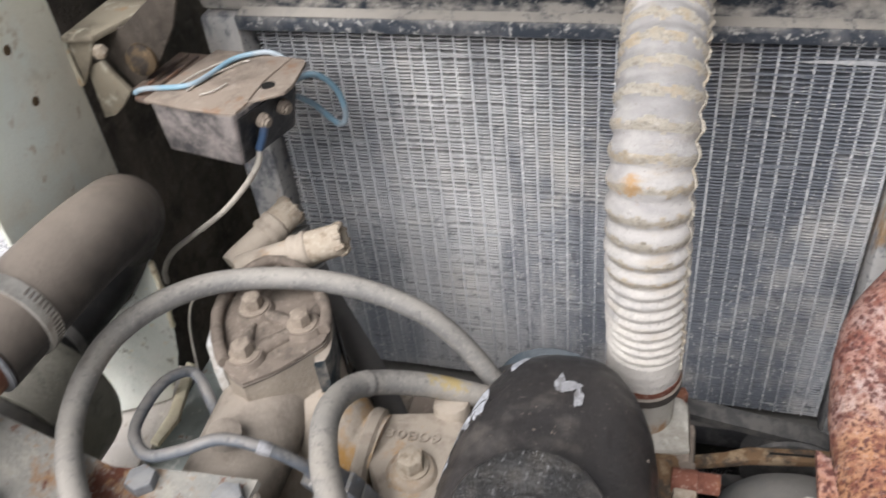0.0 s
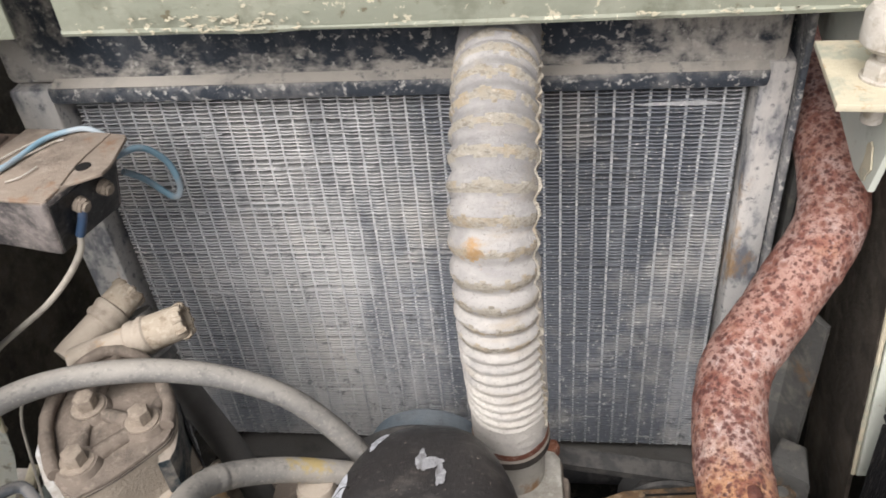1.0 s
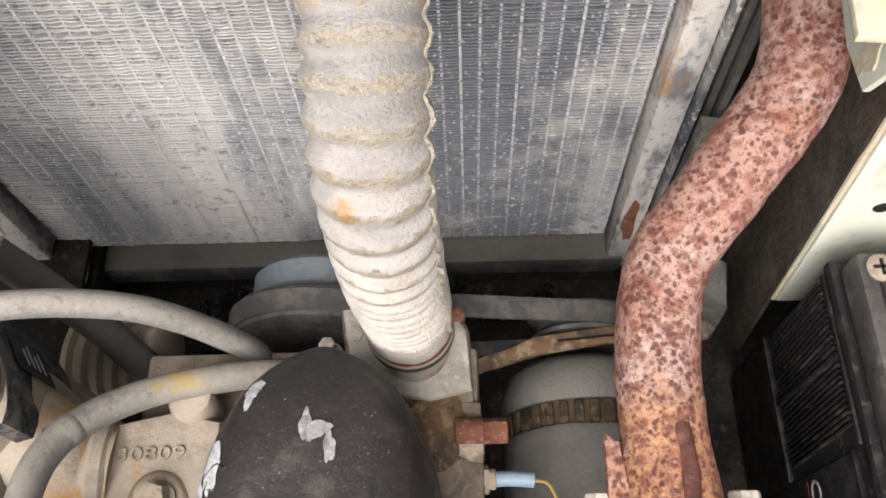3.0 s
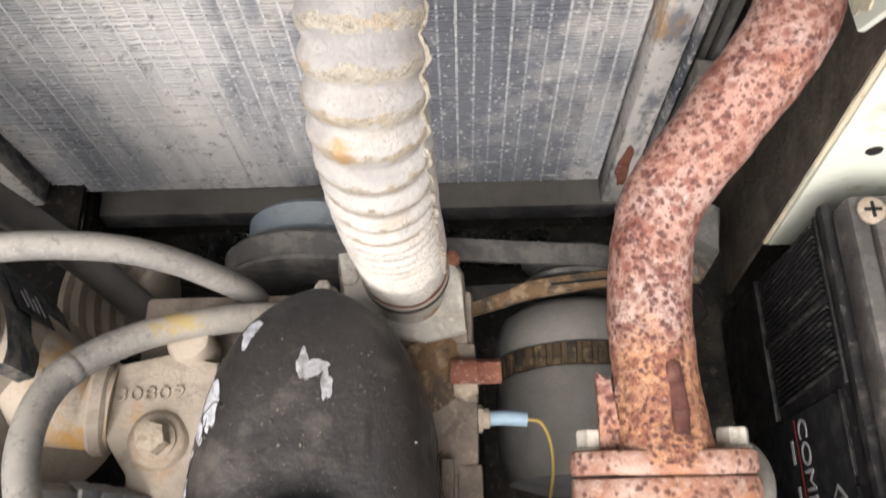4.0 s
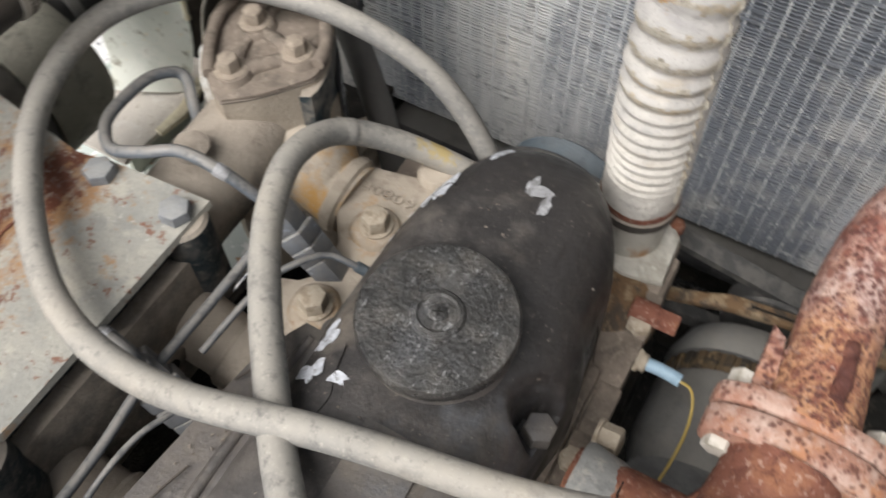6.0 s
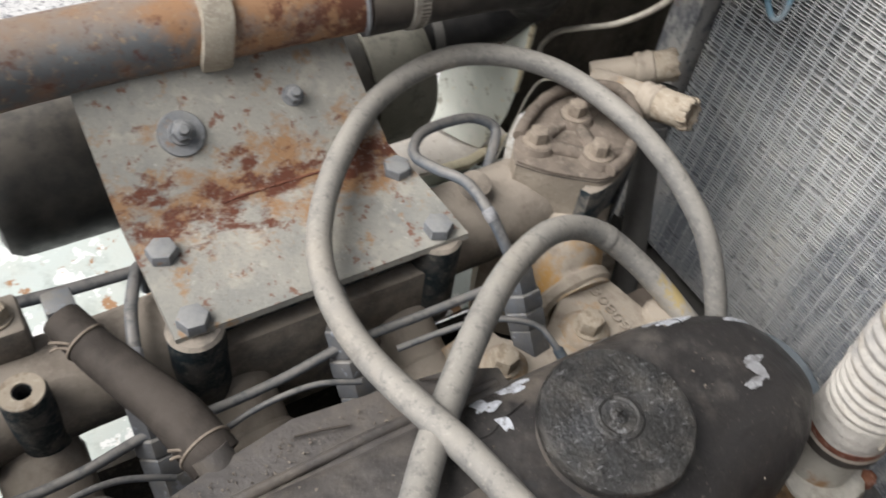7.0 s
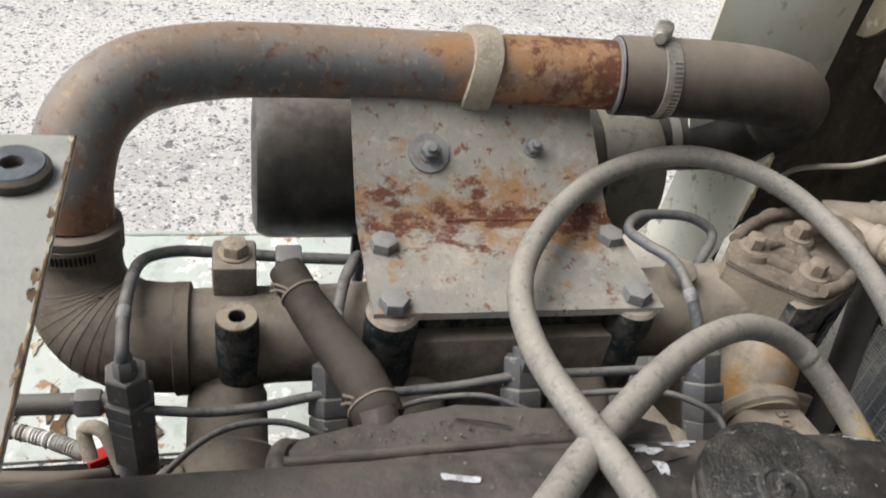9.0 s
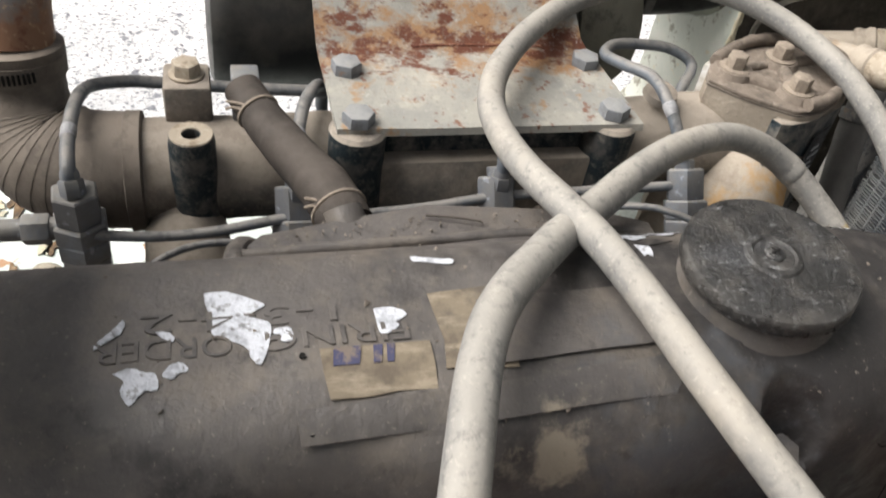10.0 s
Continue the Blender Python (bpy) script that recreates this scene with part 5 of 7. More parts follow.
    part("sticker", drape([(-0.0104, -0.1421), (-0.0126, -0.1123), (0.004, -0.112), (0.0291, -0.1150), (0.0282, -0.128), (0.0271, -0.1425), (0.014, -0.1405)], 0.0005, 2), "paper", s, "weathered brown torn sticker")
    for y0, w in ((-0.182, 0.010), (-0.1675, 0.0035), (-0.1625, 0.003)):
        part("print_bar", drape([(0.0145, y0), (0.0145, y0 + w), (0.0225, y0 + w - 0.0015), (0.0225, y0 - 0.001)], 0.0009, 1), "ink", s, "faded navy print")
    part("data_plate", drape([(0.0380, -0.1972), (0.0350, -0.13), (0.0300, -0.045), (0.0445, -0.0555), (0.0464, -0.12), (0.0480, -0.1965)], 0.0016, 3), "cover", s, "thin grimy data plate")
    part("data_plate", drape([(-0.004, -0.124), (-0.006, -0.05), (0.0245, -0.05), (0.0276, -0.122)], 0.0016, 3), "cover", s)
    for x, y in ((0.0446, -0.1925), (0.0163, -0.1932)):
        part("rivet_hole", lathe(on_cover(x, y, 0.0005), (0.2, 0, 1), [(0.0012, 0), (0.0012, 0.0009)], 10), "dark_slot", s)
    bolt(s, (0.0555, -0.003, 0.7518), (0.08, 0, 1), af=0.0145, h=0.010, washer=0.0, material="cover", label="dark recessed cover bolt")
    part("pocket_plug", lathe((-0.061, 0.0, 0.725), (-0.15, 0, 1), [(0.009, 0), (0.009, 0.016), (0.0075, 0.018), (0.003, 0.0185)], 20), "cover", s, "dark side plug")
    b = bolt(s, (-0.009, 0.166, 0.690), (0, 0.2, 1), af=0.009, h=0.012, washer=0.008, material="bolt_pale", label="pale zinc stud at the cover's nose")


cover_details()


def crumbs():
    """Loose grit on the cover's shoulder and top."""
    rng = random.Random(17)
    bm = bmesh.new()
    for k in range(420):
        if k < 260:
            p = Vector((rng.uniform(-0.072, -0.047), rng.uniform(-0.198, -0.05), 0.7826))
        else:
            x, y = rng.uniform(-0.045, 0.05), rng.uniform(-0.32, 0.12)
            if cover_height(x, y) is None or math.hypot(x, y) < 0.04:
                continue
            p = on_cover(x, y, 0.0006)
        q = rng.uniform(0.0004, 0.0011) * (1.6 if rng.random() < 0.1 else 1)
        vs = [bm.verts.new(p + Vector((rng.uniform(-1, 1), rng.uniform(-1, 1), rng.uniform(-0.6, 0.9))) * q) for _ in range(5)]
        bmesh.ops.convex_hull(bm, input=vs)
    ob = part("loose_grit", bm, "rubber_brown")
    tagged(ob, "loose dirt crumbs scattered over the valve cover", "grit", kind="stuff")


crumbs()


def oil_cap():
    s = thing("oil_filler_cap", (0, 0, 0.79), "oily black round filler cap with centre screw", "cap")
    ax = (0.03, -0.03, 1)
    part("neck", lathe((0, 0, 0.786), ax, [(0.0385, 0), (0.0365, 0.006), (0.034, 0.012), (0.0315, 0.020)], 40), "cover", s)
    part("disc", lumpy(lathe((0, 0, 0.804), ax, [(0.0345, 0.003), (0.0365, 0.0038), (0.037, 0.005), (0.0368, 0.0100), (0.0358, 0.0115), (0.03, 0.0122), (0.0125, 0.0122), (0.0115, 0.0135), (0.0095, 0.0138), (0.0085, 0.0128), (0.0045, 0.0128)], 64), 0.0005, 90), "cap", s)
    sc = part("screw", lathe((0.0002, -0.0002, 0.8165), ax, [(0.0042, 0), (0.0042, 0.0012), (0.003, 0.0024), (0.001, 0.0027)], 20), "cap", s, "small oily cross-head screw")
    for a in (20, 110):
        part("slot", box((0.0006, -0.0006, 0.8192), (0.005, 0.0008, 0.0008), 0.0001, Matrix.Rotation(radians(a), 4, "Z")), "dark_slot", sc)


oil_cap()


# ---- left side: air intake, manifold, bracket ----
def intake_pipe():
    s = thing("intake_pipe", (-0.222, -0.322, 0.78), "rust-bloomed grey steel air pipe with strap and clamps", "pipe")
    pts = [(-0.221, -0.322, 0.785), (-0.232, -0.321, 0.812), (-0.252, -0.312, 0.836), (-0.275, -0.288, 0.849), (-0.294, -0.248, 0.850), (-0.305, -0.20, 0.847), (-0.309, -0.14, 0.845), (-0.305, -0.084, 0.847), (-0.298, -0.03, 0.851), (-0.2915, 0.016, 0.8535)]
    part("pipe", tube(pts, 0.0228, 36, 10), "pipe", s)
    part("end_ring", lathe((-0.292, 0.010, 0.8532), (0.0065, 0.046, 0.0025), [(0.0228, 0), (0.0255, 0.0008), (0.0255, 0.0022), (0.0228, 0.003)], 36), "bolt", s)
    st = lumpy(lathe((-0.3043, -0.078, 0.8475), (0.006, 0.054, 0.003), [(0.0235, -0.0092), (0.0275, -0.0086), (0.0284, 0), (0.0275, 0.0086), (0.0235, 0.0092)], 40), 0.0007, 120)
    ax = Vector((0.006, 0.054, 0.003)).normalized()
    for v in st.verts:
        rad = v.co - Vector((-0.3043, -0.078, 0.8475))
        rad -= ax * rad.dot(ax)
        v.co += ax * (0.006 * max(0.0, rad.normalized().dot(Vector((0.55, 0, 0.83)))) ** 2 - 0.002)
    part("strap", st, "strap", s, "tan woven strap round the pipe")
    part("weld_mark", lumpy(box((-0.283, -0.205, 0.842), (0.003, 0.004, 0.009), 0.001), 0.0004, 300), "grey_steel", s)


intake_pipe()


def air_elbow():
    s = thing("rubber_elbow", (-0.31, 0.1, 0.75), "dusty black rubber return elbow with steel clamp", "hose")
    pts = [(-0.2925, 0.013, 0.8532), (-0.289, 0.05, 0.855), (-0.286, 0.09, 0.8555), (-0.286, 0.125, 0.851), (-0.298, 0.156, 0.836), (-0.318, 0.166, 0.808), (-0.335, 0.150, 0.782), (-0.345, 0.12, 0.770), (-0.348, 0.082, 0.766)]
    line = catmull(pts, 10)
    part("elbow", tube(line[:52], 0.0262, 36, straight=True), "rubber", s)
    # return leg is blacker than the elbow above it
    part("return_leg", tube(line[50:], [0.0260 - 0.0001 * k for k in range(len(line) - 50)], 36, straight=True), "rubber_black", s, "black return leg")
    c = part("clamp_band", lathe((-0.2893, 0.043, 0.8547), (0.07, 1, 0.03), [(0.0264, -0.0055), (0.0274, -0.005), (0.0274, 0.005), (0.0264, 0.0055)], 44), "clamp", s, "perforated stainless clamp band")
    slot = bake(box((0, 0, 0), (0.0006, 0.0052, 0.0014), 0.0001), "slot", "clamp_slot")
    for k in range(20):
        a = radians(-70 + k * 6.2)
        d = Vector((math.cos(a), 0, math.sin(a)))
        place("slot", slot, c, Matrix.Translation(Vector((-0.2893, 0.043, 0.8547)) + d * 0.0274) @ Matrix.Rotation(-a, 4, "Y"))
    h = part("clamp_housing", box((-0.297, 0.0395, 0.8845), (0.019, 0.012, 0.0105), 0.0038, Matrix.Rotation(radians(-30), 4, "Z")), "clamp", c)
    part("clamp_screw", lathe((-0.2905, 0.0355, 0.8850), (0.8, -0.5, 0.05), [(0.0040, 0), (0.0046, 0.001), (0.0046, 0.007), (0.0036, 0.0085)], 18), "clamp", c)
    part("rear_clamp", lathe((-0.3465, 0.1005, 0.768), (0.03, 1, 0.08), [(0.0229, -0.004), (0.0239, -0.0035), (0.0239, 0.0035), (0.0229, 0.004)], 40), "hose_dark", s, "dark slotted clamp")


air_elbow()


def air_cleaner():
    s = thing("air_cleaner", (-0.34, -0.06, 0.69), "satin black air cleaner canister with dusty metal end", "air filter")
    part("body", lathe((-0.342, 0.03, 0.745), (0, -1, 0), [(0.0, 0), (0.054, 0), (0.056, 0.003), (0.056, 0.235), (0.0555, 0.243), (0.052, 0.2495), (0.045, 0.252), (0.03, 0.253)], 56), "canister", s)
    part("end_cup", lathe((-0.342, 0.03, 0.745), (0, 1, 0), [(0.05, 0), (0.055, 0.002), (0.055, 0.036), (0.0535, 0.045), (0.048, 0.0525), (0.030, 0.056)], 48), "cup_olive", s, "dull olive-grey metal end cup")
    part("bracket_lug", box((-0.300, -0.147, 0.700), (0.008, 0.008, 0.02), 0.002), "canister", s)


air_cleaner()


def pipe_bracket():
    s = thing("mounting_bracket", (-0.2, -0.07, 0.77), "bent steel plate in flaking grey paint with rust blooms", "bracket")
    prof = [(-0.153, 0.7745), (-0.19, 0.7760), (-0.218, 0.7775), (-0.226, 0.7795), (-0.232, 0.784), (-0.262, 0.8085), (-0.29, 0.832)]
    n = 20
    bm = bmesh.new()
    loops = []
    for i in range(n + 1):
        u = i / n
        loop_top, loop_bot = [], []
        for k, (x, z) in enumerate(prof):
            f = k / (len(prof) - 1)
            y0, y1 = -0.158 - 0.004 * f, 0.019 - 0.020 * f
            y = y0 + (y1 - y0) * u
            loop_top.append(Vector((x, y, z + 0.0006 * noise.noise(Vector((x * 30, y * 30, 0))))))
            loop_bot.append(Vector((x + 0.001, y, z - 0.0042)))
        loops.append(loop_top + loop_bot[::-1])
    rings(bm, loops)
    part("plate", bm, "bracket", s, smooth=30)
    for x, y, sp in ((-0.208, -0.146, 10), (-0.159, -0.146, 25), (-0.162, 0.003, 5), (-0.214, 0.003, 40)):
        bolt(s, (x, y, 0.7755 if x > -0.2 else 0.777), af=0.0155, h=0.0065, washer=0.0, spin=sp)
    up = (0.63, 0, 0.78)
    part("washer", lathe((-0.2625, -0.113, 0.8085), up, [(0.0132, 0), (0.0135, 0.0008), (0.013, 0.002), (0.006, 0.0022)], 30), "bolt", s)
    bolt(s, (-0.2612, -0.113, 0.8105), up, af=0.0105, h=0.0055, washer=0.0075, stub=0.0032, name="nut", label="nut on a stud")
    bolt(s, (-0.2665, -0.043, 0.8115), up, af=0.0095, h=0.0055, washer=0.0068, stub=0.003, name="nut", label="nut on a stud")
    part("weld_seam", lumpy(tube([(-0.2285, -0.105, 0.7808), (-0.229, -0.07, 0.7812), (-0.2285, -0.022, 0.7808)], 0.0011, 8, 20), 0.0007, 260), "rust", s, "thin rusty seam along the fold")
    part("saddle", span((-0.318, -0.12, 0.786), (-0.286, -0.03, 0.829), 0.002), "canister", s)


pipe_bracket()


def intake_manifold():
    s = thing("intake_manifold", (-0.18, -0.1, 0.66), "dust-covered cast intake manifold with bolted runners", "manifold")
    part("log", lumpy(tube([(-0.183, -0.282, 0.728), (-0.184, -0.22, 0.728), (-0.186, -0.143, 0.729)], 0.0295, 32, 8), 0.001, 40), "casting", s)
    part("log", lumpy(tube([(-0.190, -0.006, 0.731), (-0.190, 0.06, 0.735), (-0.19, 0.11, 0.738)], 0.0298, 32, 8), 0.001, 40), "casting", s)
    # added wall, so that the lit fender doesn't show through the opening
    part("back_wall", span((-0.226, -0.146, 0.60), (-0.218, 0.0, 0.714), 0.002), "grime", s, "added dark wall keeping light out of the opening")
    part("plenum", lumpy(join(span((-0.228, -0.15, 0.712), (-0.163, 0.012, 0.7715), 0.008)), 0.001, 30), "blue_black", s)
    part("plenum_skirt", lumpy(prism([(-0.140, 0.752), (-0.004, 0.752), (0.002, 0.665), (-0.062, 0.665), (-0.0665, 0.7315), (-0.1040, 0.7305), (-0.1005, 0.665), (-0.138, 0.665)], 0, 0.012, frame_pose((-0.164, 0, 0), (0, 1, 0), (0, 0, 1)), 0.0015), 0.0008, 60), "casting", s, "dusty skirt round a square opening")
    # thin dark panel stands in for the shade inside the square opening
    part("opening", span((-0.1638, -0.108, 0.664), (-0.1622, -0.060, 0.735), 0.0004), "dark_slot", s, "dark panel in place of the square opening")
    part("lug", lumpy(prism(ellipse(0, 0, 0.012, 0.009, 20), 0, 0.012, frame_pose((-0.157, -0.05, 0.705), (0, 1, 0), (0, 0, 1)), 0.001), 0.0004, 90), "casting", s)
    part("lug_hole", lathe((-0.1445, -0.05, 0.705), (1, 0, 0), [(0.0042, -0.001), (0.0042, 0.0006)], 16), "dark_slot", s)
    for x, y in ((-0.159, -0.146), (-0.162, 0.003)):
        part("boss", rod((x, y, 0.70), (x, y, 0.772), 0.0155, 28, 0.002), "blue_black", s)
    part("boss", lathe((-0.160, -0.232, 0.698), (0, 0, 1), [(0.0124, 0), (0.0120, 0.066), (0.0114, 0.0695), (0.0112, 0.0705), (0.0046, 0.0705), (0.0044, 0.055)], 30), "blue_black", s, "drilled boss with bare machined face")
    part("boss_face", lathe((-0.160, -0.232, 0.7686), (0, 0, 1), [(0.0110, 0), (0.0108, 0.0006), (0.005, 0.0006), (0.005, 0.0)], 30, False), "bolt_dusty", s)
    part("pad", lumpy(join(span((-0.2155, -0.246, 0.745), (-0.1885, -0.221, 0.778), 0.0025)), 0.0006, 80), "casting", s)
    bolt(s, (-0.202, -0.2335, 0.778), af=0.0135, h=0.007, washer=0.0095, material="bolt_dusty", spin=12)
    part("end_collar", lathe((-0.1835, -0.258, 0.728), (0.0, -1, 0), [(0.0305, 0), (0.0335, 0.001), (0.0335, 0.009), (0.0305, 0.010)], 40), "rubber_brown", s)
    # runners down to the head
    for y, w in ((-0.238, 0.021), (-0.128, 0.019), (-0.02, 0.019)):
        part("runner", lumpy(tube([(-0.182, y, 0.722), (-0.162, y, 0.706), (-0.134, y, 0.692), (-0.108, y, 0.684)], [w * 1.0] * 9 + [w * 1.1] * 9 + [w * 1.25] * 20, 24, 8), 0.0012, 50), "casting", s)
        part("runner_flange", lumpy(prism(ellipse(-0.112, y, 0.016, 0.034, 28), 0.680, 0.6905, None, 0.002), 0.0008, 60), "casting_tan", s)
    for y in (-0.268, -0.2, -0.158, -0.098, -0.05):
        bolt(s, (-0.108, y, 0.690), (0.2, 0, 1), af=0.016, h=0.009, washer=0.011, material="bolt_dusty", spin=y * 500)
    # front neck with cast number
    part("front_neck", lumpy(tube([(-0.205, 0.122, 0.716), (-0.178, 0.113, 0.722), (-0.155, 0.106, 0.714), (-0.138, 0.1015, 0.7045), (-0.121, 0.1003, 0.7005)], [0.033] * 8 + [0.033, 0.0330, 0.0328, 0.0325, 0.0320, 0.0315, 0.0305, 0.0296, 0.0288, 0.028, 0.0272, 0.0266, 0.026, 0.0255, 0.025, 0.0246] + [0.0242] * 20, 36, 8), 0.001, 50), "neck_tan", s)
    part("neck_collar", lumpy(lathe((-0.1275, 0.1008, 0.7015), (1, -0.03, -0.2), [(0.0242, -0.0055), (0.0268, -0.003), (0.0268, 0.003), (0.0242, 0.0055)], 36), 0.0008, 90), "casting_tan", s)
    part("foot", lumpy(prism([(-0.124, 0.085), (-0.122, 0.121), (-0.088, 0.128), (-0.062, 0.122), (-0.060, 0.09), (-0.068, 0.06), (-0.078, 0.038), (-0.068, 0.006), (-0.078, -0.010), (-0.122, -0.009), (-0.128, 0.022), (-0.112, 0.028), (-0.102, 0.04), (-0.108, 0.062)], 0.682, 0.7155, None, 0.005), 0.001, 60), "casting_tan", s, "tan cast foot with a raised number")
    bm = lettering("30809", 0.0098, 0.0006)
    for v in bm.verts:
        v.co.x *= 1.55
    bmesh.ops.transform(bm, verts=bm.verts[:], matrix=frame_pose((-0.1165, 0.1005, 0.7166), (1, 0.02, 0), (0, 1, 0.0)))
    part("cast_lettering", bm, "casting_tan", s, "raised cast number")
    for x, y in ((-0.090, 0.079), (-0.091, 0.015)):
        part("bolt_seat", lumpy(lathe((x, y, 0.7145), (0.1, 0, 1), [(0.0180, -0.003), (0.0158, 0.002), (0.0138, 0.0052), (0.0120, 0.0060)], 28), 0.0016, 60), "boss_tan", s)
        bolt(s, (x, y, 0.7202), af=0.0150, h=0.0105, washer=0.0105, material="bolt_dusty", spin=x * 3000 + y * 900)
    part("stub", lathe((-0.079, 0.131, 0.695), (0, 0.1, 1), [(0.0125, 0), (0.0125, 0.022), (0.011, 0.025), (0.004, 0.026)], 24), "casting_tan", s)
    part("oval_plug", lathe((-0.187, 0.045, 0.771), (0.2, 0, 1), [(0.011, 0), (0.010, 0.004), (0.006, 0.005)], 24), "casting", s)


intake_manifold()


def boot():
    s = thing("pleated_rubber_boot", (-0.2, -0.31, 0.72), "brown dusty pleated rubber elbow with steel clamp", "hose")
    pts = [(-0.2195, -0.3225, 0.783), (-0.2155, -0.323, 0.765), (-0.209, -0.3215, 0.748), (-0.200, -0.3145, 0.7355), (-0.191, -0.300, 0.729), (-0.186, -0.283, 0.728), (-0.184, -0.262, 0.728)]
    line_r = []
    for k in range(61):
        f = k / 60
        line_r.append(0.0262 + 0.0062 * min(1, max(0, (f - 0.2) / 0.4)) )
    part("boot", tube(pts, line_r, 40, 10), "rubber_brown", s, smooth=25)
    bm = bmesh.new()
    c = Vector((-0.188, -0.289, 0.777))
    for k in range(9):
        a = radians(8 + k * 9)
        ring = []
        t = k / 8
        i = 18 + k * 3
        line = catmull(pts, 10)
        p, q = line[i], line[i + 1]
        d = (q - p).normalized()
        bm = join(bm, lathe(p, d, [(line_r[i] - 0.0006, -0.0005), (line_r[i] + 0.0003, 0), (line_r[i] - 0.0006, 0.0005)], 40, False))
    part("pleats", bm, "rubber", s, "fine dark pleat creases")
    c = part("clamp_band", lathe((-0.2183, -0.3226, 0.7775), (0.15, -0.03, -1), [(0.0264, -0.0055), (0.0276, -0.005), (0.0276, 0.005), (0.0264, 0.0055)], 44), "rubber_brown", s, "dust-covered slotted clamp band")
    slot = bake(box((0, 0, 0), (0.0007, 0.0013, 0.006), 0.0001), "slot", "dark_slot")
    for k in range(15):
        a = radians(-38 + k * 5.0)
        d = Vector((math.cos(a), math.sin(a), 0.15 * math.cos(a)))
        place("slot", slot, c, Matrix.Translation(Vector((-0.2183, -0.3226, 0.7775)) + d * 0.0276) @ Matrix.Rotation(a, 4, "Z"))
    part("top_cuff", lathe((-0.2203, -0.3222, 0.7885), (0.15, -0.03, -1), [(0.0235, 0), (0.0272, 0.001), (0.0275, 0.006), (0.0262, 0.009)], 44), "rubber_brown", s)


boot()


def fuel_filter_head():
    s = thing("filter_housing", (-0.19, 0.125, 0.66), "dusty tan three-bolt housing with a dark labelled side", "filter")
    out = [(-0.187, 0.073), (-0.204, 0.083), (-0.222, 0.107), (-0.233, 0.135), (-0.232, 0.162), (-0.220, 0.182), (-0.197, 0.183), (-0.172, 0.164), (-0.154, 0.139), (-0.149, 0.119), (-0.156, 0.106), (-0.171, 0.087)]
    ring = catmull([(x, y, 0) for x, y in out] + [(out[0][0], out[0][1], 0)], 5)[:-1]
    mid = Vector((-0.19, 0.125))

    def grown(k, dx=0.0, dy=0.0):
        return [tuple(mid + (Vector((p.x, p.y)) - mid) * k + Vector((dx, dy))) for p in ring]
    levels = [(0.62, 1.02, 0.006, -0.010), (0.66, 1.06, 0.007, -0.013), (0.69, 1.07, 0.006, -0.012), (0.715, 1.05, 0.004, -0.008), (0.735, 1.01, 0.002, -0.004), (0.755, 0.98, 0, 0), (0.772, 0.972, 0, 0), (0.7792, 0.972, 0, 0)]
    loops = []
    for (z0, k0, a0, b0), (z1, k1, a1, b1) in zip(levels[:-1], levels[1:]):
        for i in range(3):
            f = i / 3
            loops.append([Vector((x, y, z0 + (z1 - z0) * f)) for x, y in grown(k0 + (k1 - k0) * f, a0 + (a1 - a0) * f, b0 + (b1 - b0) * f)])
    z, k, a, b = levels[-1]
    loops.append([Vector((x, y, z)) for x, y in grown(k, a, b)])
    part("body", lumpy(rings(bmesh.new(), loops), 0.0011, 45), "casting_tan", s, smooth=50)
    part("gasket", prism(grown(0.975), 0.7788, 0.7799), "rubber_brown", s)
    part("cover_plate", lumpy(prism(grown(0.968), 0.7797, 0.7828, None, 0.001), 0.0012, 70), "dust_bed", s, "dust-filled cover plate")
    n = len(ring)
    rim = [Vector((*p, 0.7858)) for p in grown(0.925)]
    rim = rim[5:n - 14]
    part("rim", lumpy(tube(rim[::3], 0.0042, 12, 4), 0.0012, 90), "dust_bed", s, "raised worn rim")
    for x, y, sp in ((-0.168, 0.125, 0), (-0.194, 0.0945, 15), (-0.2055, 0.134, 30)):
        part("bolt_seat", lumpy(lathe((x, y, 0.7815), (0, 0, 1), [(0.0138, 0), (0.0126, 0.003), (0.0112, 0.0052)], 28), 0.0009, 110), "dust_bed", s)
        bolt(s, (x, y, 0.7862), af=0.0112, h=0.0085, washer=0.0098, material="dust_bolt", spin=sp)
    for a, b, w in (((-0.194, 0.0945), (-0.2055, 0.134), 0.0036), ((-0.2055, 0.134), (-0.168, 0.125), 0.0044), ((-0.194, 0.0945), (-0.168, 0.125), 0.0050), ((-0.2055, 0.134), (-0.207, 0.178), 0.0044), ((-0.168, 0.125), (-0.163, 0.145), 0.0044)):
        part("rib", lumpy(tube([(a[0], a[1], 0.782), ((a[0] + b[0]) / 2, (a[1] + b[1]) / 2, 0.783), (b[0], b[1], 0.782)], w, 12), 0.0012, 90), "dust_bed", s)
    # pale strip along the -x side
    part("white_side", lumpy(prism([(-0.213, 0.086), (-0.228, 0.105), (-0.2375, 0.135), (-0.2335, 0.1355), (-0.223, 0.108), (-0.209, 0.089)], 0.70, 0.7778, None, 0.0008), 0.0004, 80), "white_plastic", s, "pale strip down one side")
    arc = catmull([(-0.1478, 0.107, 0), (-0.1478, 0.118, 0), (-0.155, 0.1405, 0), (-0.1705, 0.1655, 0), (-0.196, 0.1845, 0)], 8)
    side = [(p.x, p.y) for p in arc]
    inner = [(x - 0.006, y - 0.003) for x, y in reversed(side)]
    part("dark_side", lumpy(prism(side + inner, 0.69, 0.7755, None, 0.0006), 0.0005, 60), "blue_black", s, "blue-black painted side")
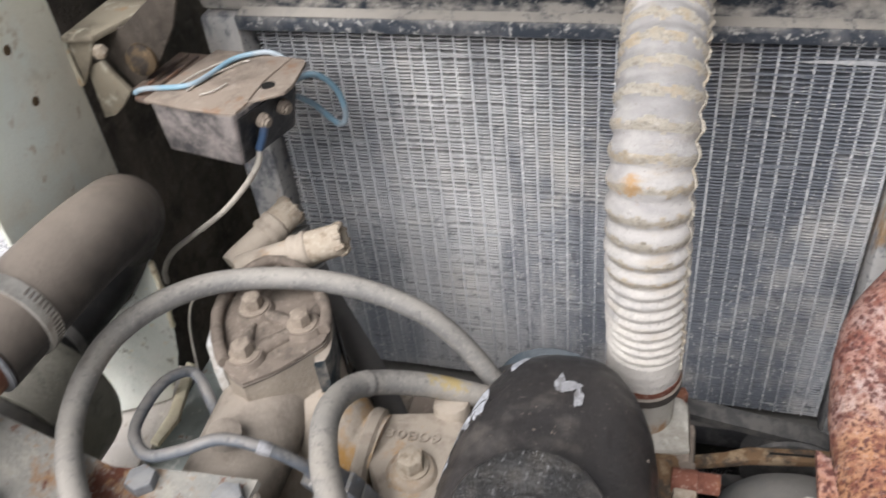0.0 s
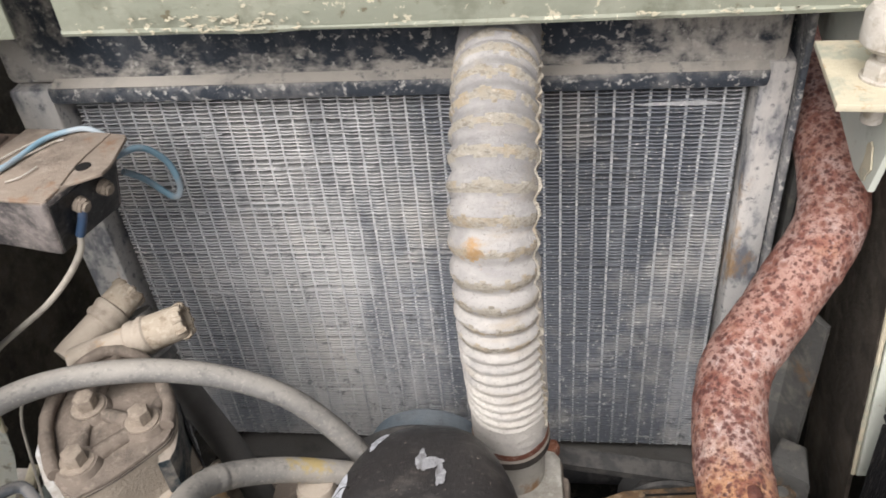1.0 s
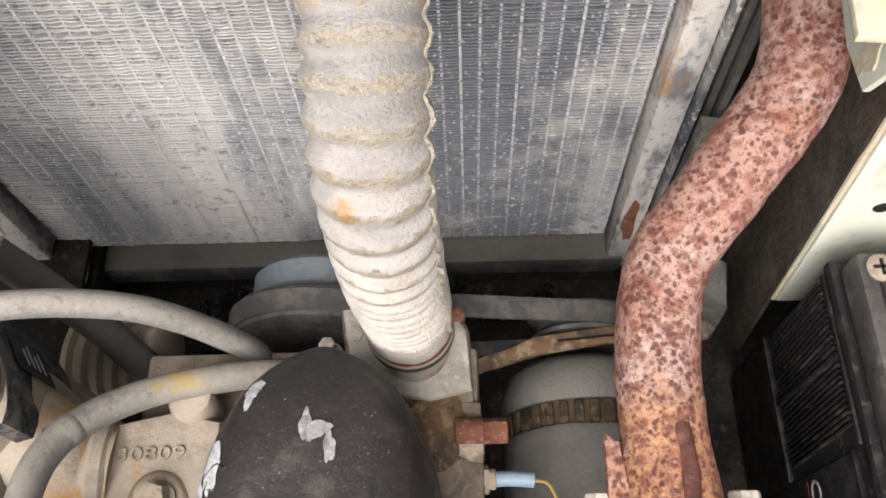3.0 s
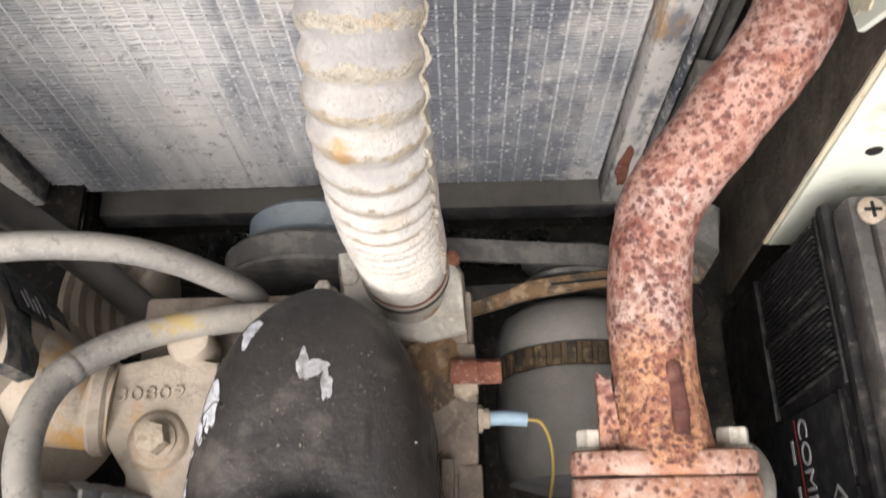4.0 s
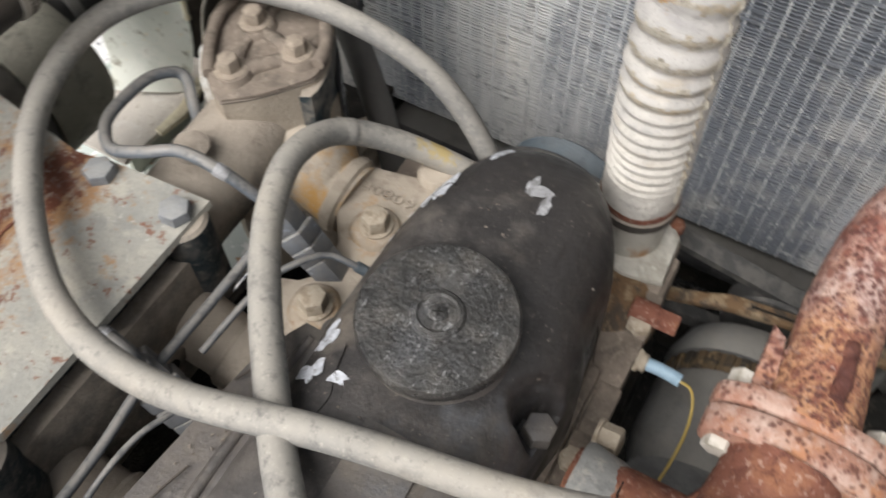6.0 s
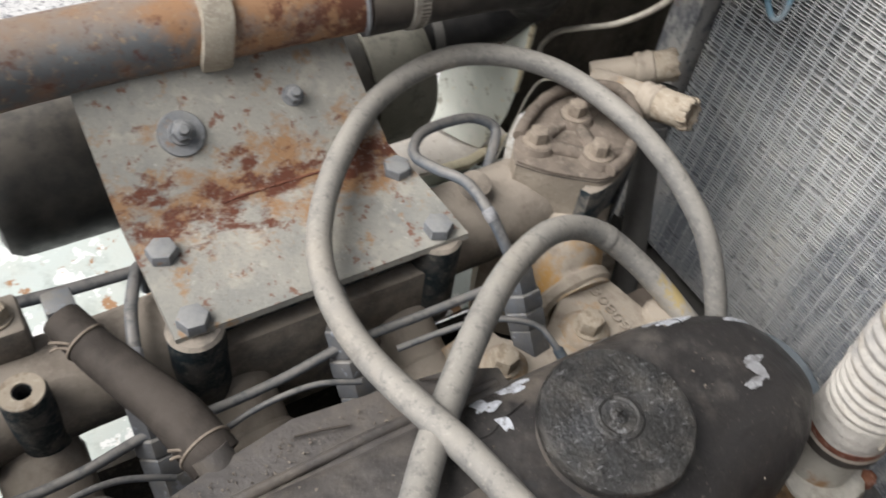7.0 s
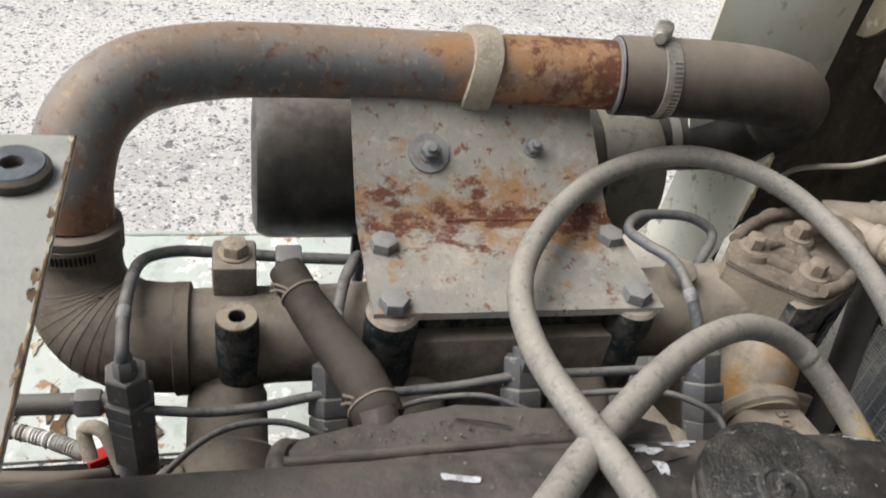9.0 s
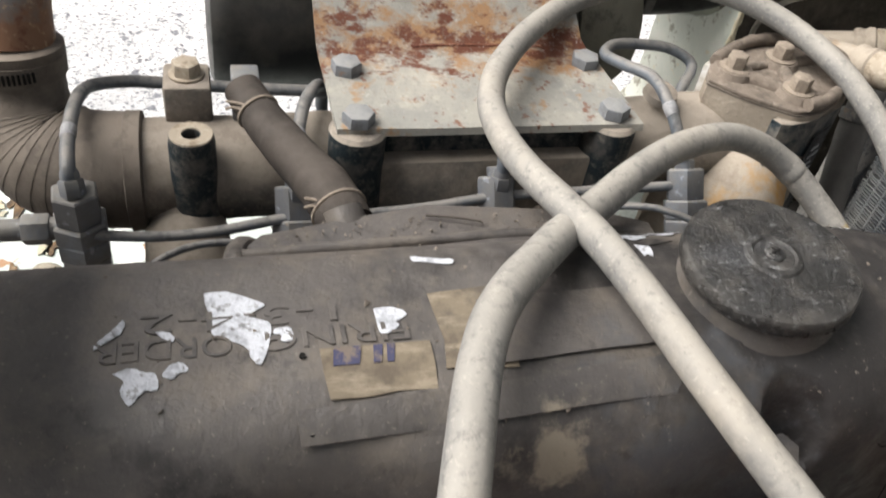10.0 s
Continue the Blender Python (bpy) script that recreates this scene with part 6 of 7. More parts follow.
    lab = part("label", prism([(0, 0), (0.024, 0), (0.024, 0.04), (0, 0.04)], 0, 0.0006, frame_pose((-0.1528, 0.139, 0.722), (-0.53, 0.85, 0), (0, 0, 1))), "label_black", s, "worn dark label")
    for k in range(4):
        part("print_bar", prism([(0, 0), (0.014 - k % 2 * 0.004, 0), (0.014 - k % 2 * 0.004, 0.0022), (0, 0.0022)], 0, 0.0003, frame_pose((-0.1546 , 0.143, 0.731 + k * 0.0062), (-0.53, 0.85, 0), (0, 0, 1)) @ Matrix.Translation((0, 0, 0.0007))), "print_grey", lab)


fuel_filter_head()


def elbow_fitting(base, tip, name_label):
    s = thing("hose_fitting", base, name_label, "fitting", "twin capped hose fittings")
    b, t = Vector(base), Vector(tip)
    d = (t - b).normalized()
    h = (t - b).length
    part("stem", lumpy(lathe(b, d, [(0.0105, 0), (0.011, h * 0.1), (0.0105, h * 0.5), (0.0115, h * 0.55)], 24), 0.0005, 100), "casting_tan", s)
    part("collar", lumpy(lathe(b + d * h * 0.5, d, [(0.0112, 0), (0.0128, 0.0015), (0.0132, 0.004), (0.0122, 0.0065), (0.0122, 0.008), (0.0130, 0.010), (0.0128, 0.013), (0.0112, 0.0145)], 28), 0.0007, 110), "casting_tan", s)
    cap = part("cap", lumpy(lathe(b + d * (h * 0.5 + 0.014), d, [(0.0112, 0), (0.0118, 0.001), (0.0116, h * 0.5 - 0.017), (0.0105, h * 0.5 - 0.0145), (0.0075, h * 0.5 - 0.0145), (0.007, h * 0.5 - 0.018)], 24), 0.0007, 110), "bolt_dusty", s)
    side = d.orthogonal().normalized()
    for k in range(8):
        q = Matrix.Rotation(math.pi * k / 4, 3, d) @ side
        part("lobe", lumpy(lathe(b + d * (h - 0.0065) + q * 0.0098, d, [(0.0016, 0), (0.0027, 0.001), (0.0027, 0.005), (0.0014, 0.007)], 8), 0.0004, 200), "bolt_dusty", cap)


elbow_fitting((-0.252, 0.188, 0.768), (-0.222, 0.240, 0.786), "sand-dusted capped elbow fitting by the radiator")
elbow_fitting((-0.240, 0.180, 0.774), (-0.166, 0.202, 0.794), "sand-dusted capped elbow fitting over the housing")


# ---- hoses ----
def hose(pts, r, label, band=None):
    s = thing("rubber_hose", pts[0], label, "hose", "grey rubber hoses")
    part("hose", tube(pts, r, 22, 12, lambda s_, a: r + 0.0002 * noise.noise(Vector((s_ * 40, math.cos(a), math.sin(a))))), "hose", s)
    line = catmull(pts, 12)
    ends = (line[2], line[3], "fitted_end"), (line[-4], line[-3], "fitted_end")
    for p, q, name in ends:
        part(name, lathe(p, q - p, [(r + 0.0001, -0.006), (r + 0.0011, -0.005), (r + 0.0011, 0.005), (r + 0.0001, 0.006)], 26, False), "hose_dark", s, "dark crimped end ring")
    if band:
        i = int(band * (len(line) - 1))
        part("splice_edge", lathe(line[i], line[i + 1] - line[i], [(r + 0.0001, 0), (r + 0.0005, 0.0006), (r + 0.0004, 0.004), (r + 0.0001, 0.012)], 26, False), "hose", s, "slightly raised splice edge")
    return s


hose([(-0.05, 0.163, 0.665), (-0.056, 0.168, 0.701), (-0.100, 0.170, 0.759), (-0.164, 0.158, 0.793), (-0.233, 0.132, 0.804), (-0.267, 0.079, 0.807), (-0.261, 0.019, 0.800), (-0.219, -0.035, 0.797), (-0.159, -0.075, 0.797), (-0.091, -0.085, 0.805), (-0.008, -0.068, 0.814), (0.079, -0.047, 0.806), (0.155, -0.009, 0.780), (0.206, 0.036, 0.749), (0.217, 0.065, 0.715), (0.212, 0.075, 0.66)],
     0.0073, "long dusty grey rubber hose looping over the engine")
hose([(-0.02, 0.152, 0.69), (-0.047, 0.150, 0.706), (-0.095, 0.132, 0.735), (-0.125, 0.103, 0.762), (-0.128, 0.065, 0.781), (-0.112, 0.023, 0.790), (-0.084, -0.018, 0.797), (-0.05, -0.058, 0.802), (-0.012, -0.097, 0.813), (0.032, -0.132, 0.822), (0.095, -0.156, 0.815), (0.16, -0.175, 0.77), (0.18, -0.18, 0.70)],
     0.0079, "dusty grey rubber hose with a yellow paint smear", 0.24)


def breather_hose():
    s = thing("breather_hose", (-0.1, -0.155, 0.74), "brown dusty breather hose with wire clips", "hose")
    pts = [(-0.1880, -0.2045, 0.7780), (-0.1720, -0.1975, 0.7735), (-0.1530, -0.1882, 0.7700), (-0.1290, -0.1770, 0.7690), (-0.1080, -0.1695, 0.7720), (-0.0905, -0.1650, 0.7725), (-0.0830, -0.1625, 0.7700)]
    rr = [0.0102 + 0.0030 * min(1, k / 40) for k in range(61)]
    part("hose", lumpy(tube(pts, rr, 24, 10), 0.0004, 80), "rubber_dark", s)
    for p, d, r in ((pts[1], Vector(pts[2]) - Vector(pts[0]), 0.0112), (pts[-2], Vector(pts[-1]) - Vector(pts[-3]), 0.0134)):
        c = part("wire_clip", join(lathe(p, d, [(r - 0.0006, -0.0010), (r + 0.0006, -0.0006), (r + 0.0006, 0.0006), (r - 0.0006, 0.0010)], 28, False), tube([Vector(p) + Vector((0.003, -0.007, r * 0.6)), Vector(p) + Vector((-0.001, -0.012, r * 0.5)), Vector(p) + Vector((-0.003, -0.016, r * 0.45))], 0.0008, 8), tube([Vector(p) + Vector((0.004, -0.008, r * 0.4)), Vector(p) + Vector((0.001, -0.013, r * 0.35)), Vector(p) + Vector((0.000, -0.0165, r * 0.2))], 0.0008, 8)), "dust_bolt", s, "twisted wire clip")
    part("inlet_block", join(span((-0.2025, -0.2105, 0.757), (-0.1875, -0.1955, 0.7845), 0.0015)), "fitting", s)
    part("stub", tube([(-0.0850, -0.1648, 0.7780), (-0.0770, -0.1625, 0.7720), (-0.0700, -0.1605, 0.7640), (-0.064, -0.159, 0.755)], 0.0098, 20, 6), "cover", s)


breather_hose()


def heater_hose():
    s = thing("lower_hose", (-0.22, 0.26, 0.55), "dark grey rubber hose beside the radiator foot", "hose")
    part("hose", tube([(-0.225, 0.238, 0.765), (-0.212, 0.226, 0.73), (-0.19, 0.215, 0.69), (-0.165, 0.20, 0.65), (-0.14, 0.18, 0.60), (-0.12, 0.17, 0.55)], 0.011, 20, 8), "hose_dark", s)
    part("collar", lathe((-0.215, 0.228, 0.738), (0.35, -0.25, -1), [(0.0112, 0), (0.0128, 0.001), (0.0128, 0.008), (0.0112, 0.009)], 20), "grey_steel", s)


heater_hose()


# ---- fuel system ----
def injector(x, y, z, tee=False):
    s = thing("fuel_injector", (x, y, 0.68), "dusty grey fuel injector with stacked hexagon nuts", "injector", "fuel injectors")
    big = 1.12 if tee else 1.06
    ax = Vector((0, 0, 1) if tee else (-0.60, 0, 0.80)).normalized()
    top = Vector((x, y, z))

    def at(h):
        return top + ax * h
    part("body", join(hexa(at(-0.064), 0.0205 * big, 0.030, ax, 6), rod(at(-0.09), at(-0.062), 0.0115, 20)), "fitting", s)
    part("union", join(hexa(at(-0.034), 0.0215 * big, 0.012, ax, 6), hexa(at(-0.0215), 0.0222 * big, 0.011, ax, 6)), "fitting", s)
    part("nut", join(hexa(at(-0.0105), 0.0185 * big, 0.018, ax, 6), rod(at(0.007), at(0.013), 0.0054, 16)), "fitting", s)
    return s


injector(-0.139, -0.289, 0.744, True)
injector(-0.141, -0.180, 0.738)
injector(-0.137, -0.069, 0.743)
injector(-0.129, 0.043, 0.750)


def line_thing(name, pts, r, material, label, category="pipe", seg=10, group=""):
    ob = part(name, tube(pts, r, seg, 10), material)
    return tagged(ob, label, category, group)


def fuel_line(pts, label):
    """A bent steel line with its flare nut at the injector."""
    s = thing("fuel_line", pts[0], label, "pipe", "steel fuel lines")
    part("line", tube(pts, 0.0036, 12, 10), "steel_line", s)
    a, b = Vector(pts[0]), Vector(pts[1])
    d = (b - a).normalized()
    part("flare_nut", join(hexa(a - d * 0.004, 0.0105, 0.009, d), lathe(a + d * 0.004, d, [(0.0046, 0), (0.0046, 0.004), (0.0038, 0.006)], 14)), "fitting", s)
    part("crimp", lathe(Vector(pts[2]), Vector(pts[3]) - Vector(pts[1]), [(0.0037, -0.004), (0.0041, -0.003), (0.0041, 0.003), (0.0037, 0.004)], 14, False), "worn_alu", s, "rubbed bright spot on the line")


G = "steel fuel lines"
fuel_line([(-0.137, -0.289, 0.754), (-0.142, -0.290, 0.764), (-0.165, -0.291, 0.768), (-0.192, -0.289, 0.770), (-0.214, -0.284, 0.764), (-0.226, -0.268, 0.759), (-0.227, -0.245, 0.757), (-0.224, -0.2, 0.755), (-0.224, -0.155, 0.752), (-0.232, -0.11, 0.74)], "bent grey steel fuel line from the rear injector")
fuel_line([(-0.138, -0.18, 0.744), (-0.141, -0.180, 0.757), (-0.157, -0.178, 0.768), (-0.182, -0.172, 0.772), (-0.207, -0.163, 0.767), (-0.226, -0.157, 0.752), (-0.235, -0.155, 0.72)], "bent grey steel fuel line under the bracket")
fuel_line([(-0.134, -0.069, 0.75), (-0.136, -0.069, 0.766), (-0.15, -0.068, 0.7695), (-0.152, -0.068, 0.765)], "short grey steel fuel line behind the hose")
fuel_line([(-0.131, 0.042, 0.753), (-0.137, 0.037, 0.769), (-0.153, 0.033, 0.784), (-0.1767, 0.030, 0.790), (-0.1985, 0.021, 0.786), (-0.219, 0.018, 0.781), (-0.238, 0.0337, 0.777), (-0.245, 0.0596, 0.773), (-0.244, 0.0797, 0.770), (-0.2355, 0.0929, 0.763), (-0.219, 0.080, 0.755), (-0.213, 0.072, 0.735)], "looped grey steel fuel line by the housing")
line_thing("return_line", [(-0.137, -0.31, 0.727), (-0.132, -0.285, 0.728), (-0.127, -0.25, 0.729), (-0.127, -0.22, 0.731), (-0.131, -0.185, 0.734), (-0.129, -0.15, 0.736), (-0.129, -0.11, 0.739), (-0.132, -0.07, 0.742), (-0.129, -0.02, 0.746), (-0.127, 0.04, 0.749)], 0.0029, "steel_line", "thin steel leak-off line along the injectors", group=G)
line_thing("thin_wire", [(-0.066, -0.292, 0.706), (-0.083, -0.277, 0.719), (-0.097, -0.262, 0.728), (-0.107, -0.246, 0.734), (-0.113, -0.228, 0.735), (-0.114, -0.208, 0.733), (-0.111, -0.191, 0.727), (-0.109, -0.18, 0.72)], 0.0019, "steel_line", "thin dark wire beside the valve cover", "wire")
line_thing("thin_wire", [(-0.112, -0.158, 0.738), (-0.113, -0.13, 0.748), (-0.111, -0.1, 0.751), (-0.105, -0.075, 0.745)], 0.0017, "steel_line", "thin dark wire beside the valve cover", "wire")
line_thing("thin_wire", [(-0.066, 0.0395, 0.738), (-0.079, 0.035, 0.7490), (-0.0895, 0.0313, 0.7525), (-0.0985, 0.021, 0.753), (-0.106, 0.008, 0.752), (-0.112, -0.012, 0.748), (-0.118, -0.045, 0.740)], 0.0020, "steel_line", "thin grey sender wire beside the valve cover", "wire")
line_thing("wire_sleeve", [(-0.063, 0.0405, 0.734), (-0.068, 0.0387, 0.7405), (-0.074, 0.0368, 0.7455)], 0.0032, "pulley", "dull blue sleeve on the sender wire", "wire")


def tee_branch():
    s = thing("fuel_union", (-0.135, -0.32, 0.725), "dusty dark side union on the rear injector", "fitting")
    part("union_nut", join(hexa((-0.137, -0.303, 0.729), 0.014, 0.013, (0, -1, 0)), rod((-0.137, -0.296, 0.729), (-0.137, -0.306, 0.729), 0.006, 14)), "fitting", s)
    part("sleeve", tube([(-0.137, -0.314, 0.729), (-0.138, -0.34, 0.7285), (-0.14, -0.40, 0.727)], 0.0058, 14), "fitting", s)


tee_branch()


def conduit():
    s = thing("wiring_conduit", (-0.22, -0.38, 0.56), "white spiral conduit with a red connector", "cable")
    part("spiral", tube([(-0.20, -0.335, 0.60), (-0.215, -0.365, 0.60), (-0.235, -0.42, 0.6)], 0.006, 14, 40, lambda s_, a: 0.0055 + 0.0009 * math.sin(s_ * 2600)), "white_plastic", s)
    part("connector", box((-0.195, -0.325, 0.60), (0.010, 0.016, 0.010), 0.001, Matrix.Rotation(radians(25), 4, "Z")), "red", s, "red plastic connector")
    part("cable", tube([(-0.18, -0.32, 0.60), (-0.165, -0.34, 0.62), (-0.17, -0.40, 0.62), (-0.19, -0.46, 0.6)], 0.006, 12), "rubber", s)
    part("bent_tube", tube([(-0.15, -0.318, 0.66), (-0.163, -0.322, 0.672), (-0.158, -0.31, 0.676), (-0.145, -0.30, 0.655)], 0.0045, 12), "strap", s)


conduit()


# ---- front: coil box, wires ----
def coil_box():
    s = thing("regulator_box", (-0.23, 0.21, 0.86), "dusty black regulator box with terminals and blue wire", "electrical box")
    m = frame_pose((-0.228, 0.208, 0.886), (0.960, -0.273, 0.061), (0.274, 0.961, -0.020))

    def at(x, y, z):
        return m @ Vector((x, y, z))
    bm = box((0, 0, 0), (0.074, 0.062, 0.043), 0.003, None, 3)
    for v in bm.verts:
        f = 0.5 - v.co.z / 0.043
        v.co.x += -0.0025 - 0.0075 * f if v.co.x < 0 else -0.0025 - 0.0145 * f
        v.co.y += 0.001 + (0.0075 * f if v.co.y < 0 else 0.0)
        v.co.z -= 0.0025
    bmesh.ops.transform(bm, verts=bm.verts[:], matrix=m)
    part("body", lumpy(bm, 0.0008, 60), "regulator", s)
    top = [(-0.0405, -0.0315), (0.0, -0.0322), (0.0315, -0.0300), (0.0345, -0.027), (0.0330, -0.0135), (0.0425, -0.0035), (0.0475, 0.003), (0.0465, 0.012), (0.0335, 0.042), (0.0300, 0.0445), (-0.0097, 0.0449), (-0.046, 0.0405)]
    part("top_plate", lumpy(prism(top, 0.0175, 0.0200, m, 0.0008), 0.0006, 70), "reg_dust", s, "rust-dusted top plate")
    part("fold_line", tube([at(0.0325, -0.0135, 0.0202), at(0.0245, 0.012, 0.0204), at(0.020, 0.043, 0.0202)], 0.0007, 6, 6), "reg_dust", s)
    part("mount_plate", lumpy(prism([(-0.041, -0.029), (-0.056, -0.0265), (-0.069, -0.0163), (-0.0797, 0.0363), (-0.046, 0.0395)], 0.0135, 0.0165, m, 0.0008), 0.0008, 60), "rust_dust", s, "rust-browned mounting tab")
    for k in range(2):
        part("tab_rib", lumpy(tube([at(-0.050 - k * 0.010, -0.018 + k * 0.006, 0.0168), at(-0.054 - k * 0.010, 0.01, 0.0172), at(-0.058 - k * 0.010, 0.033, 0.0168)], 0.0016, 8, 6), 0.0006, 150), "rust_dust", s)
    part("plate_hole", lathe(at(0.0312, 0.0068, 0.0199), m.to_3x3() @ Vector((0, 0, 1)), [(0.0045, 0), (0.0045, 0.0006)], 18), "dark_slot", s)
    face = frame_pose(at(0.0270, 0.0, -0.003), m.to_3x3() @ Vector((0, 1, 0)), m.to_3x3() @ Vector((0.0145, 0, 0.043)))
    part("terminal_plate", prism([(-0.021, -0.019), (0.027, -0.019), (0.027, 0.018), (-0.026, 0.018)], 0, 0.0012, face), "plastic", s, "bare black terminal end")
    for dy, dz in ((-0.006, 0.007), (0.014, 0.006)):
        t = part("terminal", lathe(face @ Vector((dy, dz, 0.001)), face.to_3x3() @ Vector((0, 0, 1)), [(0.0050, 0), (0.0050, 0.003), (0.0036, 0.004), (0.003, 0.007)], 14), "dust_bolt", s, "dust-coated terminal stud")
        part("terminal_nut", hexa(face @ Vector((dy, dz, 0.0036)), 0.0085, 0.0028, face.to_3x3() @ Vector((0, 0, 1)), 10), "dust_bolt", t)
    for k in range(2):
        x = -0.024 + k * 0.013
        part("bent_wire", tube([at(x - 0.006, -0.016, 0.0212), at(x - 0.004, 0.006, 0.0216), at(x + 0.001, 0.026, 0.0212), at(x + 0.005, 0.031, 0.0208)], 0.00055, 6, 6), "bolt_pale", s, "thin bent wire")
    part("bent_wire", tube([at(-0.004, -0.018, 0.0212), at(0.002, -0.012, 0.0216), at(0.003, 0.0, 0.0212)], 0.00055, 6, 6), "bolt_pale", s, "thin bent wire")
    return m


BOX = coil_box()
line_thing("blue_wire", [BOX @ Vector(p) for p in ((-0.057, -0.0245, 0.0185), (-0.048, -0.0225, 0.0215), (-0.020, -0.0124, 0.0226), (-0.016, 0.004, 0.0226), (-0.0165, 0.026, 0.0226), (-0.008, 0.039, 0.0222), (0.004, 0.044, 0.0215), (0.016, 0.049, 0.012))], 0.0018, "blue_wire", "light blue wire lying over the regulator box", "wire")
line_thing("blue_wire", [(-0.207, 0.252, 0.885), (-0.196, 0.268, 0.882), (-0.187, 0.278, 0.865), (-0.184, 0.279, 0.845), (-0.189, 0.276, 0.838), (-0.203, 0.272, 0.855), (-0.21, 0.262, 0.868)], 0.0022, "blue_wire", "light blue wire loop in front of the radiator", "wire")
W = BOX @ Vector((0.0335, -0.007, 0.001))
line_thing("wire_sleeve", [W, (-0.2005, 0.191, 0.881), (-0.2045, 0.1895, 0.872)], 0.0028, "navy", "blue crimp sleeve on the regulator terminal", "wire")
line_thing("bare_wire", [(-0.262, 0.120, 0.690), (-0.278, 0.141, 0.694), (-0.288, 0.158, 0.710), (-0.286, 0.163, 0.733), (-0.278, 0.166, 0.752), (-0.262, 0.172, 0.760)], 0.0010, "white_wire", "thin pale wire curving beside the pale sheet", "wire")
line_thing("white_wire", [(-0.204, 0.190, 0.874), (-0.209, 0.190, 0.860), (-0.226, 0.192, 0.838), (-0.251, 0.193, 0.813), (-0.279, 0.190, 0.792), (-0.303, 0.192, 0.772), (-0.319, 0.195, 0.750), (-0.3235, 0.197, 0.735)], 0.0021, "white_wire", "grubby white wire drooping past the radiator", "wire")


# ---- right side: exhaust, alternator, battery ----
def exhaust_pipe():
    s = thing("exhaust_pipe", (0.165, 0.06, 0.73), "pink-grey exhaust pipe pitted with dark red rust", "exhaust")
    pts = [(0.236, 0.44, 0.872), (0.237, 0.37, 0.866), (0.238, 0.328, 0.858), (0.237, 0.286, 0.848), (0.229, 0.247, 0.832), (0.200, 0.213, 0.804), (0.172, 0.180, 0.779), (0.164, 0.137, 0.765), (0.164, 0.097, 0.759), (0.1645, 0.056, 0.755)]

    def radial(s_, a):
        flare = min(1.0, max(0.0, (s_ - 0.385) / 0.075))
        return 0.0205 + 0.0095 * flare ** 1.4 + 0.0007 * noise.noise(Vector((s_ * 90, math.cos(a) * 2.2, math.sin(a) * 2.2))) + 0.0004 * noise.noise(Vector((s_ * 300, math.cos(a) * 7, math.sin(a) * 7)))
    part("pipe", tube(pts, 0.02, 44, 14, radial), "exhaust", s, smooth=60)
    ax = Vector((0, 1, 0.12)).normalized()
    out = ellipse(0, 0, 0.044, 0.024, 36)
    out = [(x, y if abs(x) < 0.03 else y * 0.95) for x, y in [(math.copysign(min(abs(x) * 1.02, 0.0435), x), y) for x, y in out]]
    m = frame_pose((0.1645, 0.052, 0.7535), (1, 0, 0), (0, -0.12, 1))
    part("flange", lumpy(prism(out, -0.0115, 0.0, m, 0.0025), 0.0008, 90), "flange_rust", s)
    f2 = part("lower_flange", lumpy(prism(out, 0.0004, 0.0165, m, 0.0025), 0.0008, 90), "flange_rust", s)
    part("gusset", lumpy(prism([(0.0, 0.0), (0.012, 0.001), (0.004, 0.035), (0.0, 0.038)], -0.0025, 0.0025, frame_pose((0.141, 0.063, 0.757), (-0.6, 0.3, -0.4), (0, 1, 0.12)), 0.001), 0.0006, 90), "exhaust", s)
    part("weld_ridge", lumpy(tube([(0.168, 0.066, 0.7775), (0.169, 0.08, 0.777), (0.168, 0.1, 0.7765)], 0.0045, 12), 0.001, 150), "rust_deep", s, "dark raised rust ridge")
    part("flange_fin", lumpy(prism([(0, 0), (0.011, 0), (0.007, 0.032), (0.0, 0.036)], -0.003, 0.003, frame_pose((0.134, 0.063, 0.762), (1, 0, 0), (0, 1, 0.1)), 0.001), 0.0006, 90), "exhaust", s)
    for x in (0.132, 0.198):
        bolt(s, (x, 0.0635, 0.755), ax, af=0.0135, h=0.0085, material="bolt_pale", spin=4, washer=0.0085)
        bolt(s, (x, 0.0355, 0.7515), -ax, af=0.0135, h=0.005, material="bolt_pale", spin=10, name="nut")
    return s


exhaust_pipe()


